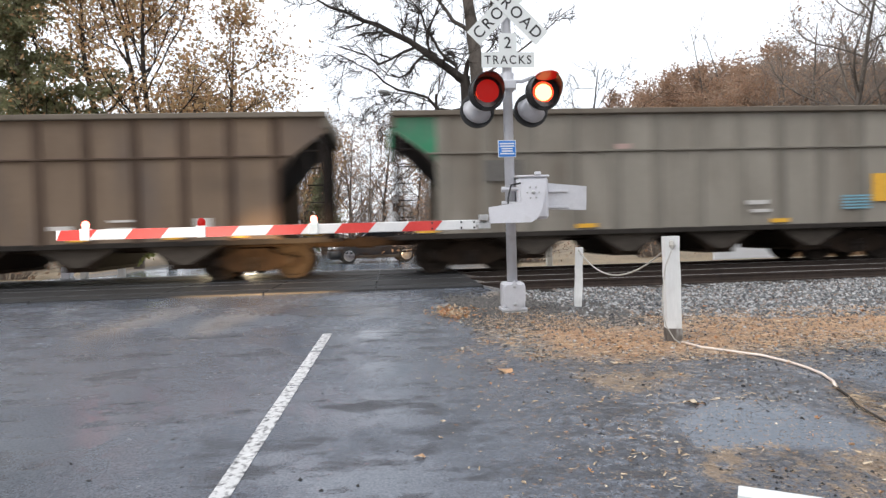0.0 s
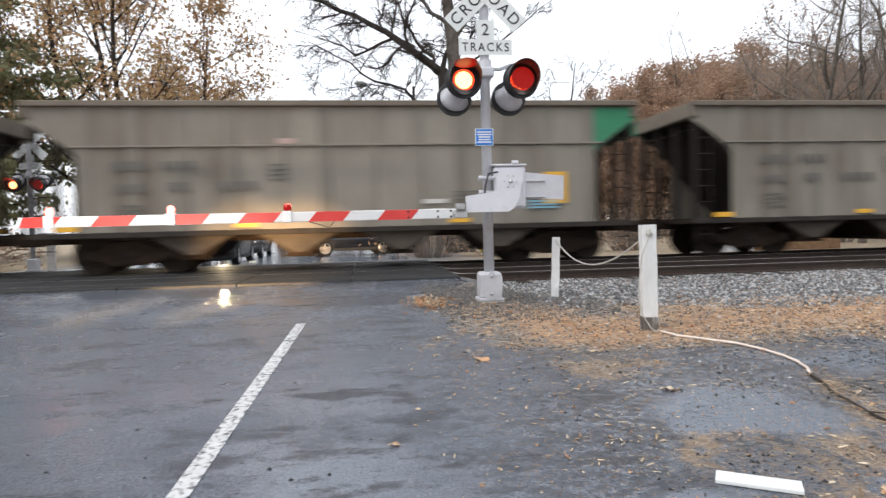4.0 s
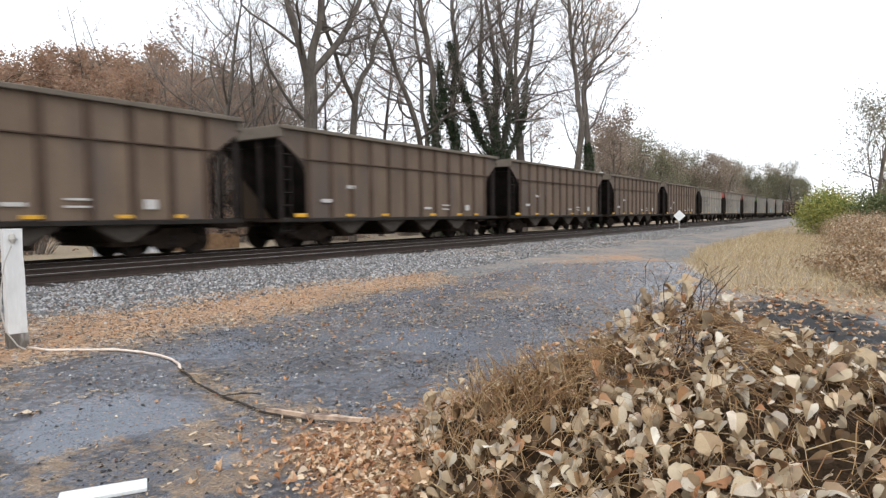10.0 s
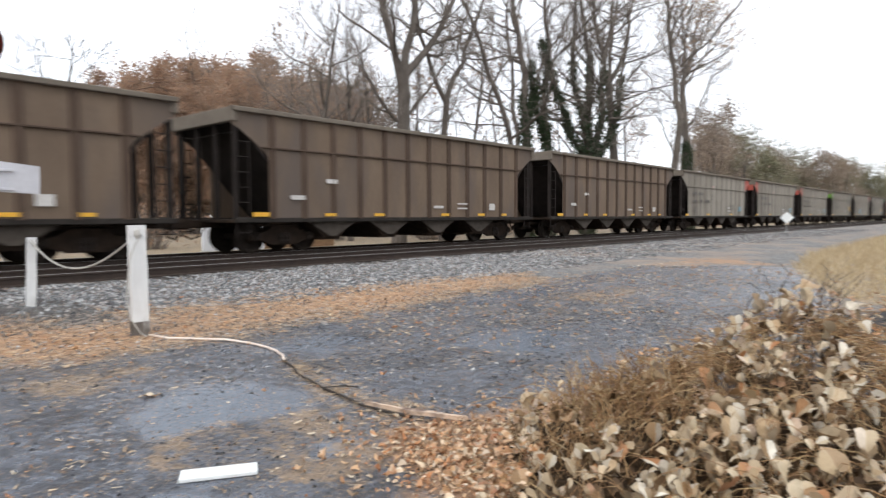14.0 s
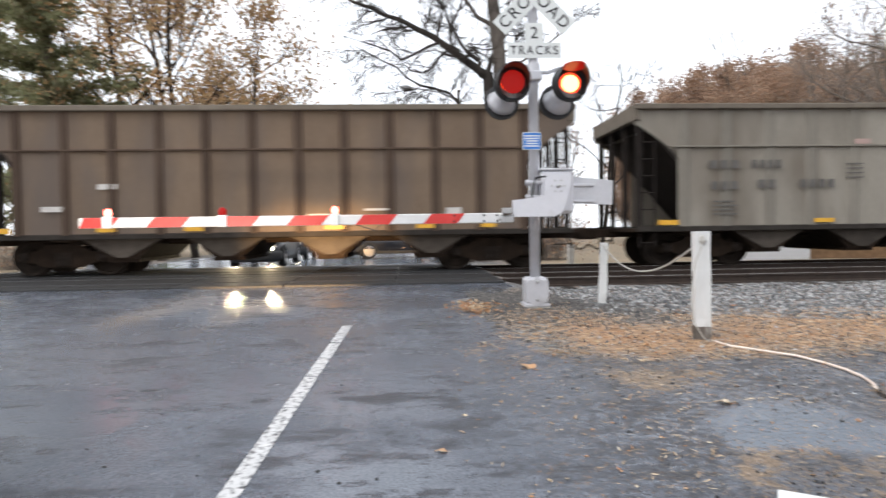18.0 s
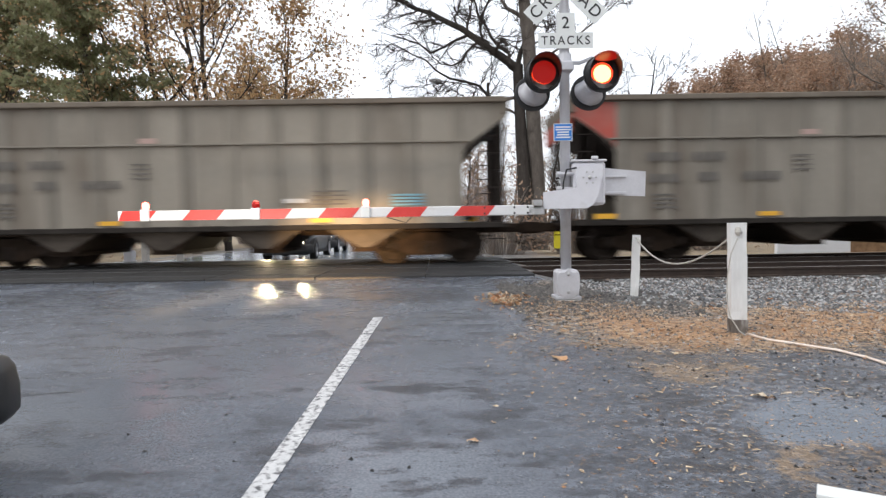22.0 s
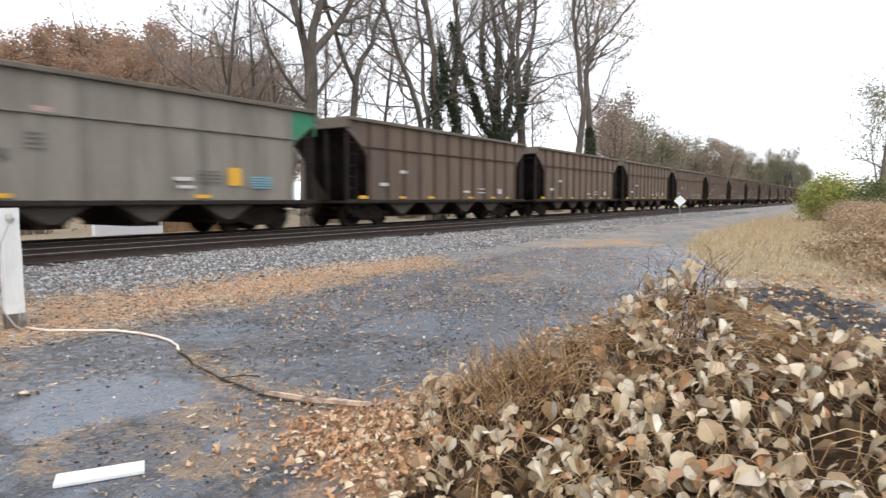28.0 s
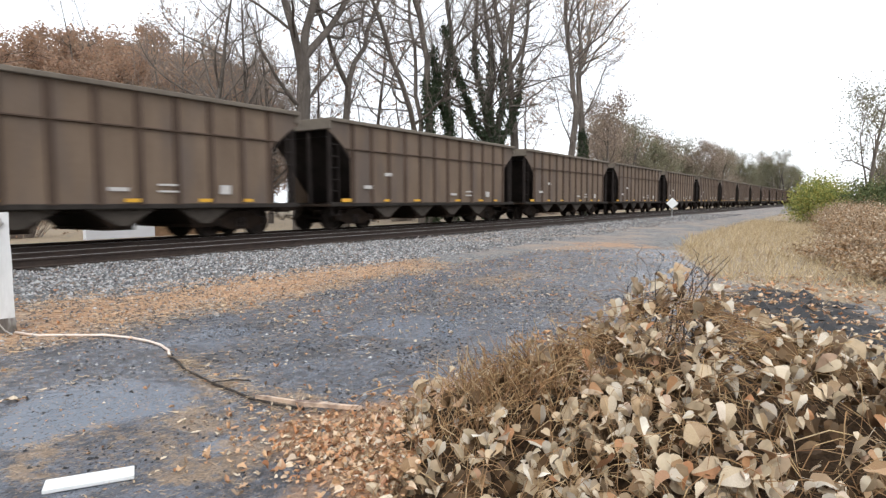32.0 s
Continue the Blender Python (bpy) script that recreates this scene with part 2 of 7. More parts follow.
def foliage(name, tones, rough=0.6, spread=0.35, through=0.25, veins=False):
    """Leaves: tones change from leaf to leaf; veins follow each leaf's own length and width."""
    m = bpy.data.materials.new(name)
    m.use_nodes = True
    n, l = m.node_tree.nodes, m.node_tree.links
    geo, ramp = n.new("ShaderNodeNewGeometry"), n.new("ShaderNodeValToRGB")
    info, add = n.new("ShaderNodeObjectInfo"), n.new("ShaderNodeMath")
    wrap = n.new("ShaderNodeMath")
    add.operation, wrap.operation = "ADD", "FRACT"
    l.new(geo.outputs["Random Per Island"], add.inputs[0])
    l.new(info.outputs["Random"], add.inputs[1])
    l.new(add.outputs[0], wrap.inputs[0])
    while len(ramp.color_ramp.elements) < len(tones):
        ramp.color_ramp.elements.new(0.5)
    for i, (e, c) in enumerate(zip(ramp.color_ramp.elements, tones)):
        e.position, e.color = i / max(1, len(tones) - 1), (*c, 1)
    l.new(wrap.outputs[0], ramp.inputs["Fac"])
    tc, nz = n.new("ShaderNodeTexCoord"), n.new("ShaderNodeTexNoise")
    nz.inputs["Scale"].default_value, nz.inputs["Detail"].default_value = 30, 5
    l.new(tc.outputs["Object"], nz.inputs["Vector"])
    mr, hsv = n.new("ShaderNodeMapRange"), n.new("ShaderNodeHueSaturation")
    mr.inputs["To Min"].default_value, mr.inputs["To Max"].default_value = 1 - spread, 1 + spread
    l.new(nz.outputs["Fac"], mr.inputs["Value"])
    l.new(mr.outputs["Result"], hsv.inputs["Value"])
    l.new(ramp.outputs["Color"], hsv.inputs["Color"])
    b = n["Principled BSDF"]
    if veins:
        def calc(op, a, c):
            q = n.new("ShaderNodeMath")
            q.operation = op
            for k, v in enumerate((a, c)):
                if isinstance(v, (int, float)):
                    q.inputs[k].default_value = v
                else:
                    l.new(v, q.inputs[k])
            return q.outputs[0]
        at, sep = n.new("ShaderNodeAttribute"), n.new("ShaderNodeSeparateXYZ")
        at.attribute_name = "leaf_xy"
        l.new(at.outputs["Vector"], sep.inputs[0])
        side = calc("ABSOLUTE", sep.outputs["X"], 0)
        wave = calc("ABSOLUTE", calc("SINE", calc("MULTIPLY", calc("SUBTRACT", sep.outputs["Y"], calc("MULTIPLY", side, 0.8)), 19.0), 0), 0)
        rib = calc("MAXIMUM", calc("LESS_THAN", side, 0.02), calc("MULTIPLY", calc("LESS_THAN", wave, 0.07), 0.5))
        blot = n.new("ShaderNodeTexNoise")
        blot.inputs["Scale"].default_value, blot.inputs["Detail"].default_value, blot.inputs["Roughness"].default_value = 22, 6, 0.7
        l.new(tc.outputs["Object"], blot.inputs["Vector"])
        worn = calc("MULTIPLY", calc("GREATER_THAN", calc("ADD", blot.outputs["Fac"], calc("MULTIPLY", side, 0.3)), 0.72), 0.55)
        m1, m2 = n.new("ShaderNodeMix"), n.new("ShaderNodeMix")
        m1.data_type = m2.data_type = "RGBA"
        m1.inputs["B"].default_value, m2.inputs["B"].default_value = (0.15, 0.085, 0.042, 1), (0.6, 0.5, 0.36, 1)
        l.new(worn, m1.inputs["Factor"])
        l.new(hsv.outputs["Color"], m1.inputs["A"])
        l.new(calc("MULTIPLY", rib, 0.22), m2.inputs["Factor"])
        l.new(m1.outputs["Result"], m2.inputs["A"])
        bp = n.new("ShaderNodeBump")
        bp.inputs["Strength"].default_value, bp.inputs["Distance"].default_value = 0.25, 0.003
        l.new(calc("ADD", calc("MULTIPLY", wave, 0.35), blot.outputs["Fac"]), bp.inputs["Height"])
        l.new(bp.outputs["Normal"], b.inputs["Normal"])
        hsv = m2
    tone = hsv.outputs["Result"] if veins else hsv.outputs["Color"]
    l.new(tone, b.inputs["Base Color"])
    b.inputs["Roughness"].default_value = rough
    b.inputs["Specular IOR Level"].default_value = 0.2
    if through:
        tr, ms = n.new("ShaderNodeBsdfTranslucent"), n.new("ShaderNodeMixShader")
        l.new(tone, tr.inputs["Color"])
        ms.inputs["Fac"].default_value = through
        l.new(b.outputs[0], ms.inputs[1])
        l.new(tr.outputs[0], ms.inputs[2])
        l.new(ms.outputs[0], n["Material Output"].inputs["Surface"])
    return m


# ---- materials
# Ribs carry a darker tone than the side sheets.
BROWN_RIB = solid("darker_brown_rib", (0.062, 0.042, 0.031), (0.095, 0.066, 0.05), 2.2, 0.8, 0, 0.2, 25, 0.1, stretch=(1, 1, 0.3))
GREY_RIB = solid("darker_grey_rib", (0.155, 0.138, 0.114), (0.22, 0.198, 0.164), 2.0, 0.75, 0, 0.2, 25, 0.1, stretch=(1, 1, 0.3))
BROWN = solid("brown_car_paint", (0.115, 0.078, 0.051), (0.176, 0.125, 0.085), 1.3, 0.75, 0, 0.15, 25, 0.12, (0.1, 0.076, 0.062), 0.7, 0.56, stretch=(1, 1, 0.35))
GREY = solid("grey_car_paint", (0.195, 0.175, 0.145), (0.285, 0.258, 0.216), 1.1, 0.7, 0, 0.12, 25, 0.10, (0.135, 0.112, 0.087), 0.6, 0.56, stretch=(1, 1, 0.3))
RIM = solid("dusty_top_chord", (0.12, 0.1, 0.082), (0.185, 0.16, 0.13), 2.0, 0.85, 0, 0.2, 40, 0.1)
GREENP = solid("green_end_paint", (0.015, 0.16, 0.075), (0.03, 0.22, 0.11), 2.0, 0.6, 0, 0.1, 30, 0, (0.08, 0.12, 0.09), 0.9)
LIMEP = solid("lime_end_paint", (0.12, 0.30, 0.03), (0.18, 0.38, 0.05), 2.0, 0.6, 0, 0.1, 30, 0, (0.1, 0.13, 0.06), 0.9)
REDP = solid("red_end_paint", (0.33, 0.055, 0.038), (0.42, 0.085, 0.06), 2.0, 0.6, 0, 0.1, 30, 0, (0.25, 0.11, 0.09), 0.9)
# Car parts below the side sheets take much darker tones than the sides.
SILLDARK = solid("near_black_sill_paint", (0.02, 0.017, 0.015), (0.045, 0.039, 0.034), 3, 0.85, 0, 0.2, 30, 0.15)
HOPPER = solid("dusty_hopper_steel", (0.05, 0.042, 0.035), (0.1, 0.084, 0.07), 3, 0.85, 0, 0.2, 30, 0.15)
UNDER = solid("near_black_underframe", (0.012, 0.008, 0.006), (0.038, 0.025, 0.017), 4, 0.85, 0, 0.2)
# Near-black tone of the slope sheets, posts and ladders at the car ends.
ENDDARK = solid("near_black_car_end", (0.016, 0.013, 0.012), (0.035, 0.028, 0.025), 2, 0.85, 0, 0.2)
WHEEL = solid("wheel_steel", (0.014, 0.011, 0.009), (0.04, 0.03, 0.024), 5, 0.8, 0.0, 0.1)
COAL = solid("coal", (0.008, 0.008, 0.009), (0.03, 0.03, 0.032), 6, 0.6, 0, 0.9, 25)
YELLOW = solid("yellow_mark", (0.62, 0.32, 0.02), (0.75, 0.42, 0.04), 8, 0.5, 0, 0.05)
WHITEM = solid("faded_white_mark", (0.45, 0.43, 0.41), (0.62, 0.6, 0.57), 8, 0.6, 0, 0.05)
DARKM = solid("dark_mark", (0.085, 0.078, 0.07), (0.13, 0.12, 0.11), 8, 0.6, 0, 0.05)
BLUEM = solid("pale_blue_mark", (0.13, 0.29, 0.37), (0.2, 0.38, 0.45), 8, 0.6, 0, 0.05)
PINKM = solid("faded_red_mark", (0.36, 0.25, 0.22), (0.42, 0.29, 0.255), 3, 0.6, 0, 0.05)
RAIL = solid("rusty_rail", (0.03, 0.021, 0.017), (0.06, 0.04, 0.03), 6, 0.7, 0.3, 0.1)
RAILTOP = solid("worn_rail_head", (0.36, 0.35, 0.34), (0.5, 0.49, 0.48), 8, 0.5, 0.7, 0.05, stretch=(0.1, 1, 1))
TIE = solid("creosoted_tie", (0.018, 0.015, 0.013), (0.045, 0.036, 0.03), 3, 0.8, 0, 0.5, 30, 0.25, stretch=(4, 1, 4))
WOODW = solid("weathered_white_paint", (0.62, 0.62, 0.61), (0.78, 0.78, 0.77), 5, 0.6, 0, 0.25, 45, 0.05, (0.27, 0.25, 0.22), 3.5, 0.63, stretch=(1, 1, 0.25))
METALP = solid("aluminium_paint", (0.5, 0.5, 0.53), (0.62, 0.62, 0.65), 4, 0.42, 0.25, 0.06, 50, 0, (0.42, 0.41, 0.42), 2.5, 0.6)
BOXP = solid("pale_grey_enamel", (0.6, 0.6, 0.64), (0.7, 0.7, 0.74), 3, 0.38, 0.05, 0.05, 60, 0, (0.48, 0.47, 0.48), 3, 0.62)
BLACKP = solid("matt_black_paint", (0.012, 0.012, 0.013), (0.025, 0.025, 0.027), 6, 0.5, 0, 0.05)
SIGNW = solid("white_reflective_sheet", (0.68, 0.7, 0.69), (0.78, 0.8, 0.79), 3, 0.35, 0, 0.03, 60)
SIGNBLK = solid("black_letter", (0.01, 0.01, 0.01), (0.02, 0.02, 0.02), 5, 0.45, 0, 0.0)
BLUES = solid("blue_sign_sheet", (0.02, 0.16, 0.55), (0.03, 0.22, 0.66), 5, 0.35, 0, 0.03)
ARMW = solid("white_arm_sheet", (0.66, 0.66, 0.66), (0.76, 0.76, 0.76), 4, 0.35, 0, 0.03, 40, 0, (0.5, 0.48, 0.46), 4, 0.62)
ARMR = solid("red_arm_sheet", (0.58, 0.035, 0.03), (0.68, 0.06, 0.05), 4, 0.35, 0, 0.03)
STEEL = solid("galvanised_steel", (0.4, 0.4, 0.4), (0.52, 0.52, 0.52), 8, 0.42, 0.7, 0.1)
ROPE = solid("grey_rope", (0.38, 0.36, 0.33), (0.5, 0.48, 0.44), 40, 0.8, 0, 0.4, 150)
HOSE = solid("white_hose", (0.62, 0.5, 0.42), (0.8, 0.7, 0.62), 5, 0.5, 0, 0.1)
BARK = solid("tree_bark", (0.08, 0.069, 0.06), (0.175, 0.15, 0.13), 5, 0.9, 0, 0.9, 40, 0.2, stretch=(1, 1, 0.3))
BARKD = solid("dark_wet_bark", (0.028, 0.024, 0.021), (0.065, 0.055, 0.048), 5, 0.85, 0, 0.9, 40, 0.15, stretch=(1, 1, 0.3))
STEM = foliage("dry_stem", [(0.13, 0.072, 0.036), (0.32, 0.19, 0.092), (0.5, 0.36, 0.19), (0.19, 0.1, 0.05), (0.4, 0.24, 0.115), (0.25, 0.14, 0.07), (0.56, 0.43, 0.26)], 0.7, 0.3, 0)
LEAFDRY = foliage("dead_vine_leaf", [(0.36, 0.24, 0.13), (0.56, 0.45, 0.31), (0.24, 0.14, 0.065), (0.64, 0.56, 0.43), (0.42, 0.32, 0.2), (0.34, 0.15, 0.06), (0.62, 0.57, 0.47), (0.22, 0.15, 0.08), (0.5, 0.4, 0.27), (0.12, 0.07, 0.036), (0.68, 0.63, 0.53), (0.26, 0.17, 0.09), (0.54, 0.45, 0.32), (0.42, 0.34, 0.23)], 0.5, 0.3, 0.04, True)
LEAFRUST = foliage("rusty_fallen_leaf", [(0.52, 0.25, 0.11), (0.62, 0.42, 0.25), (0.3, 0.12, 0.055), (0.68, 0.54, 0.38), (0.46, 0.22, 0.1), (0.74, 0.63, 0.49), (0.15, 0.08, 0.042), (0.5, 0.3, 0.15)], 0.5, 0.3, 0.05, True)
BANKLEAF = foliage("dead_bank_leaf", [(0.3, 0.2, 0.12), (0.46, 0.36, 0.25), (0.2, 0.13, 0.08), (0.6, 0.52, 0.4), (0.36, 0.26, 0.16), (0.26, 0.17, 0.1), (0.42, 0.26, 0.14)], 0.6, 0.3, 0.05)
LITTER = foliage("fallen_leaf", [(0.48, 0.22, 0.1), (0.6, 0.36, 0.2), (0.3, 0.14, 0.07), (0.64, 0.46, 0.29), (0.44, 0.24, 0.13), (0.7, 0.57, 0.41), (0.17, 0.1, 0.06), (0.72, 0.62, 0.48), (0.52, 0.42, 0.3)], 0.55, 0.3, 0.1)
NEEDLE = foliage("pine_straw", [(0.54, 0.33, 0.18), (0.64, 0.45, 0.28), (0.38, 0.22, 0.12), (0.72, 0.57, 0.41), (0.22, 0.13, 0.08)], 0.6, 0.3, 0)
OAK = foliage("autumn_oak_leaf", [(0.44, 0.26, 0.13), (0.54, 0.36, 0.18), (0.33, 0.2, 0.11), (0.52, 0.41, 0.24), (0.54, 0.3, 0.14), (0.42, 0.33, 0.2)], 0.6, 0.3, 0.3)
# Russet tones lightened to put distance haze into the colour.
HILL = foliage("hazed_russet_leaf", [(0.40, 0.25, 0.165), (0.46, 0.3, 0.2), (0.33, 0.22, 0.16), (0.42, 0.31, 0.225), (0.35, 0.25, 0.19)], 0.7, 0.2, 0.4)
PINE = foliage("evergreen_needle", [(0.2, 0.215, 0.115), (0.27, 0.285, 0.155), (0.3, 0.29, 0.17), (0.21, 0.22, 0.125), (0.3, 0.24, 0.15)], 0.6, 0.3, 0.4)
IVY = foliage("ivy_leaf", [(0.025, 0.04, 0.02), (0.04, 0.06, 0.03), (0.05, 0.065, 0.035)], 0.5, 0.3, 0.1)
# Brown paled to imitate haze over the far trees.
FARBR = foliage("hazy_brown_far_leaf", [(0.3, 0.235, 0.18), (0.34, 0.27, 0.21), (0.26, 0.21, 0.17)], 0.7, 0.2, 0.3)
OLIVE = foliage("olive_far_leaf", [(0.2, 0.2, 0.125), (0.25, 0.235, 0.15), (0.17, 0.17, 0.12), (0.27, 0.235, 0.16)], 0.7, 0.25, 0.2)
BUSHG = foliage("yellow_green_leaf", [(0.36, 0.36, 0.1), (0.44, 0.4, 0.12), (0.26, 0.3, 0.09), (0.17, 0.21, 0.075)], 0.6, 0.25, 0.25)
BUSHDK = foliage("dark_green_leaf", [(0.1, 0.13, 0.06), (0.15, 0.18, 0.075), (0.07, 0.09, 0.045), (0.26, 0.26, 0.1)], 0.6, 0.25, 0.2)
TWIG = foliage("bare_twig", [(0.2, 0.168, 0.146), (0.27, 0.23, 0.2), (0.16, 0.135, 0.118)], 0.85, 0.2, 0)
TWIGD = foliage("dark_twig", [(0.04, 0.033, 0.03), (0.06, 0.05, 0.044), (0.05, 0.04, 0.036)], 0.85, 0.2, 0)
DRYG = foliage("dry_grass", [(0.5, 0.39, 0.22), (0.64, 0.52, 0.33), (0.36, 0.25, 0.13), (0.72, 0.6, 0.42)], 0.7, 0.25, 0.1)
AMBER = solid("amber_lens", (0.5, 0.2, 0.05), (0.62, 0.28, 0.08), 6, 0.2, 0, 0)
# Inner leaves, browns darkened to stand for shade in the heap's gaps.
LEAFINNER = foliage("gap_shade_leaf", [(0.06, 0.036, 0.02), (0.13, 0.08, 0.042), (0.1, 0.055, 0.026), (0.18, 0.115, 0.06), (0.045, 0.028, 0.016)], 0.6, 0.3, 0.05)
CHAFF = foliage("tan_chaff", [(0.4, 0.29, 0.18), (0.52, 0.4, 0.27), (0.3, 0.2, 0.12), (0.62, 0.5, 0.36), (0.2, 0.13, 0.085)], 0.65, 0.3, 0)
DARKSTONE = foliage("dark_gravel", [(0.05, 0.048, 0.047), (0.1, 0.097, 0.093), (0.15, 0.14, 0.13), (0.07, 0.065, 0.062), (0.22, 0.2, 0.185)], 0.75, 0.3, 0)
CARP = solid("teal_grey_car_paint", (0.028, 0.05, 0.056), (0.036, 0.06, 0.066), 2, 0.3, 0.45, 0.0, 60, coat=0.6)
CARD = solid("dark_car_paint", (0.015, 0.016, 0.02), (0.03, 0.03, 0.036), 2, 0.3, 0.3, 0.0, 60, coat=0.6)
PLAST = solid("black_plastic", (0.015, 0.015, 0.016), (0.03, 0.03, 0.03), 6, 0.55, 0, 0.1)
TYRE = solid("tyre_rubber", (0.012, 0.012, 0.012), (0.025, 0.025, 0.025), 8, 0.75, 0, 0.2)
ALLOY = solid("alloy_rim", (0.5, 0.5, 0.52), (0.62, 0.62, 0.64), 6, 0.3, 0.9, 0.03)
WALLW = solid("pale_wall", (0.6, 0.62, 0.66), (0.68, 0.7, 0.74), 2, 0.7, 0, 0.1)
YSIGN = solid("yellow_sign", (0.7, 0.62, 0.03), (0.8, 0.7, 0.06), 4, 0.4, 0, 0)
CONC = solid("pale_concrete", (0.42, 0.4, 0.37), (0.55, 0.53, 0.5), 3, 0.85, 0, 0.3)
LAMP_R = glow("lit_crossing_lamp", (1.0, 0.06, 0.02), 2.4, (0.4, 0.02, 0.01))
LAMP_HOT = glow("crossing_lamp_core", (1.0, 0.66, 0.24), 3.4, (0.4, 0.02, 0.01))
ARM_HOT = glow("gate_lamp_bright", (1.0, 0.16, 0.12), 9.0, (0.4, 0.02, 0.02))
LENS_SIDE = glow("headlamp_lens_lit", (1.0, 0.82, 0.66), 0.35, (0.6, 0.54, 0.5))
# Dim red glow of the added covers, imitating an unlit lens.
COVER_DIM = glow("dim_glowing_cover", (1.0, 0.02, 0.012), 0.3, (0.12, 0.008, 0.008))
HEADL = glow("headlamp_lit", (1.0, 0.86, 0.6), 40.0, (0.8, 0.8, 0.8))
TINT = solid("dark_window_glass", (0.01, 0.012, 0.014), (0.015, 0.017, 0.02), 2, 0.06, 0, 0.0)


def ground_material():
    """Wet asphalt, gravel, pine straw and dry grass on one sheet; where each lies comes from the sheet's own weights."""
    m = bpy.data.materials.new("ground_cover")
    m.use_nodes = True
    n, l = m.node_tree.nodes, m.node_tree.links
    bsdf = n["Principled BSDF"]
    tc = n.new("ShaderNodeTexCoord")

    def noise_tex(scale, detail=6, rough=0.6):
        t = n.new("ShaderNodeTexNoise")
        t.inputs["Scale"].default_value, t.inputs["Detail"].default_value, t.inputs["Roughness"].default_value = scale, detail, rough
        l.new(tc.outputs["Object"], t.inputs["Vector"])
        return t.outputs["Fac"]

    def span(v, a, b, c=0.0, d=1.0):
        r = n.new("ShaderNodeMapRange")
        r.inputs["From Min"].default_value, r.inputs["From Max"].default_value = a, b
        r.inputs["To Min"].default_value, r.inputs["To Max"].default_value = c, d
        l.new(v, r.inputs["Value"])
        return r.outputs["Result"]

    def calc(op, a, b):
        c = n.new("ShaderNodeMath")
        c.operation = op
        for k, v in enumerate((a, b)):
            if isinstance(v, (int, float)):
                c.inputs[k].default_value = v
            else:
                l.new(v, c.inputs[k])
        return c.outputs[0]

    def mixed(f, a, b):
        x = n.new("ShaderNodeMix")
        x.data_type = "RGBA"
        l.new(f, x.inputs["Factor"])
        for key, v in (("A", a), ("B", b)):
            if isinstance(v, tuple):
                x.inputs[key].default_value = (*v, 1)
            else:
                l.new(v, x.inputs[key])
        return x.outputs["Result"]

    def attr(name):
        a = n.new("ShaderNodeAttribute")
        a.attribute_name = name
        return a.outputs["Fac"]

    def weight(name):
        edge = calc("ADD", attr(name), calc("MULTIPLY", calc("SUBTRACT", noise_tex(2.6, 8, 0.7), 0.5), 0.9))
        return span(edge, 0.42, 0.58)

    fine, mid, wide = noise_tex(70, 4), noise_tex(9, 6), noise_tex(0.55, 5)
    vor = n.new("ShaderNodeTexVoronoi")
    vor.inputs["Scale"].default_value = 24
    l.new(tc.outputs["Object"], vor.inputs["Vector"])
    gravel = mixed(span(vor.outputs["Color"], 0.1, 0.9), (0.045, 0.044, 0.043), (0.27, 0.263, 0.254))
    gravel = mixed(span(wide, 0.45, 0.62), gravel, mixed(mid, (0.2, 0.15, 0.115), (0.33, 0.27, 0.22)))
    asphalt = mixed(span(fine, 0.35, 0.7), (0.056, 0.065, 0.083), (0.19, 0.213, 0.255))
    asphalt = mixed(span(wide, 0.4, 0.65), asphalt, mixed(fine, (0.075, 0.085, 0.104), (0.18, 0.197, 0.232)))
    stretch = n.new("ShaderNodeMapping")
    stretch.inputs["Scale"].default_value = (0.7, 1.5, 1)
    l.new(tc.outputs["Object"], stretch.inputs["Vector"])
    streak = n.new("ShaderNodeTexNoise")
    streak.inputs["Scale"].default_value, streak.inputs["Detail"].default_value, streak.inputs["Roughness"].default_value = 2.3, 12, 0.72
    l.new(stretch.outputs["Vector"], streak.inputs["Vector"])
    # dark rough streaks, deepened in colour to stand for dark reflections
    dark = calc("MULTIPLY", span(streak.outputs["Fac"], 0.5, 0.6, 0.0, 0.66), span(noise_tex(0.42, 4, 0.6), 0.38, 0.5))
    asphalt = mixed(dark, asphalt, mixed(span(fine, 0.4, 0.7), (0.012, 0.012, 0.014), (0.05, 0.05, 0.056)))
    pool = span(calc("ADD", attr("puddle"), calc("MULTIPLY", calc("SUBTRACT", noise_tex(3.5, 8, 0.7), 0.5), 1.1)), 0.46, 0.62)
    # pools get a pale blue base colour for the sky they reflect
    asphalt = mixed(pool, asphalt, mixed(mid, (0.095, 0.115, 0.145), (0.15, 0.175, 0.215)))
    grime = span(noise_tex(14, 10, 0.78), 0.45, 0.55)
    grime = calc("MULTIPLY", calc("MULTIPLY", grime, span(noise_tex(1.3, 6, 0.65), 0.34, 0.48)), attr("litter"))
    asphalt = mixed(calc("MULTIPLY", calc("MULTIPLY", grime, 0.55), calc("SUBTRACT", 1.0, pool)), asphalt, (0.016, 0.015, 0.016))
    grit = span(noise_tex(30, 5, 0.8), 0.58, 0.63)
    asphalt = mixed(calc("MULTIPLY", grit, weight("litter")), asphalt, mixed(fine, (0.16, 0.09, 0.05), (0.34, 0.22, 0.13)))
    speck = n.new("ShaderNodeTexVoronoi")
    speck.inputs["Scale"].default_value = 55
    l.new(tc.outputs["Object"], speck.inputs["Vector"])
    tint = n.new("ShaderNodeSeparateColor")
    l.new(speck.outputs["Color"], tint.inputs["Color"])
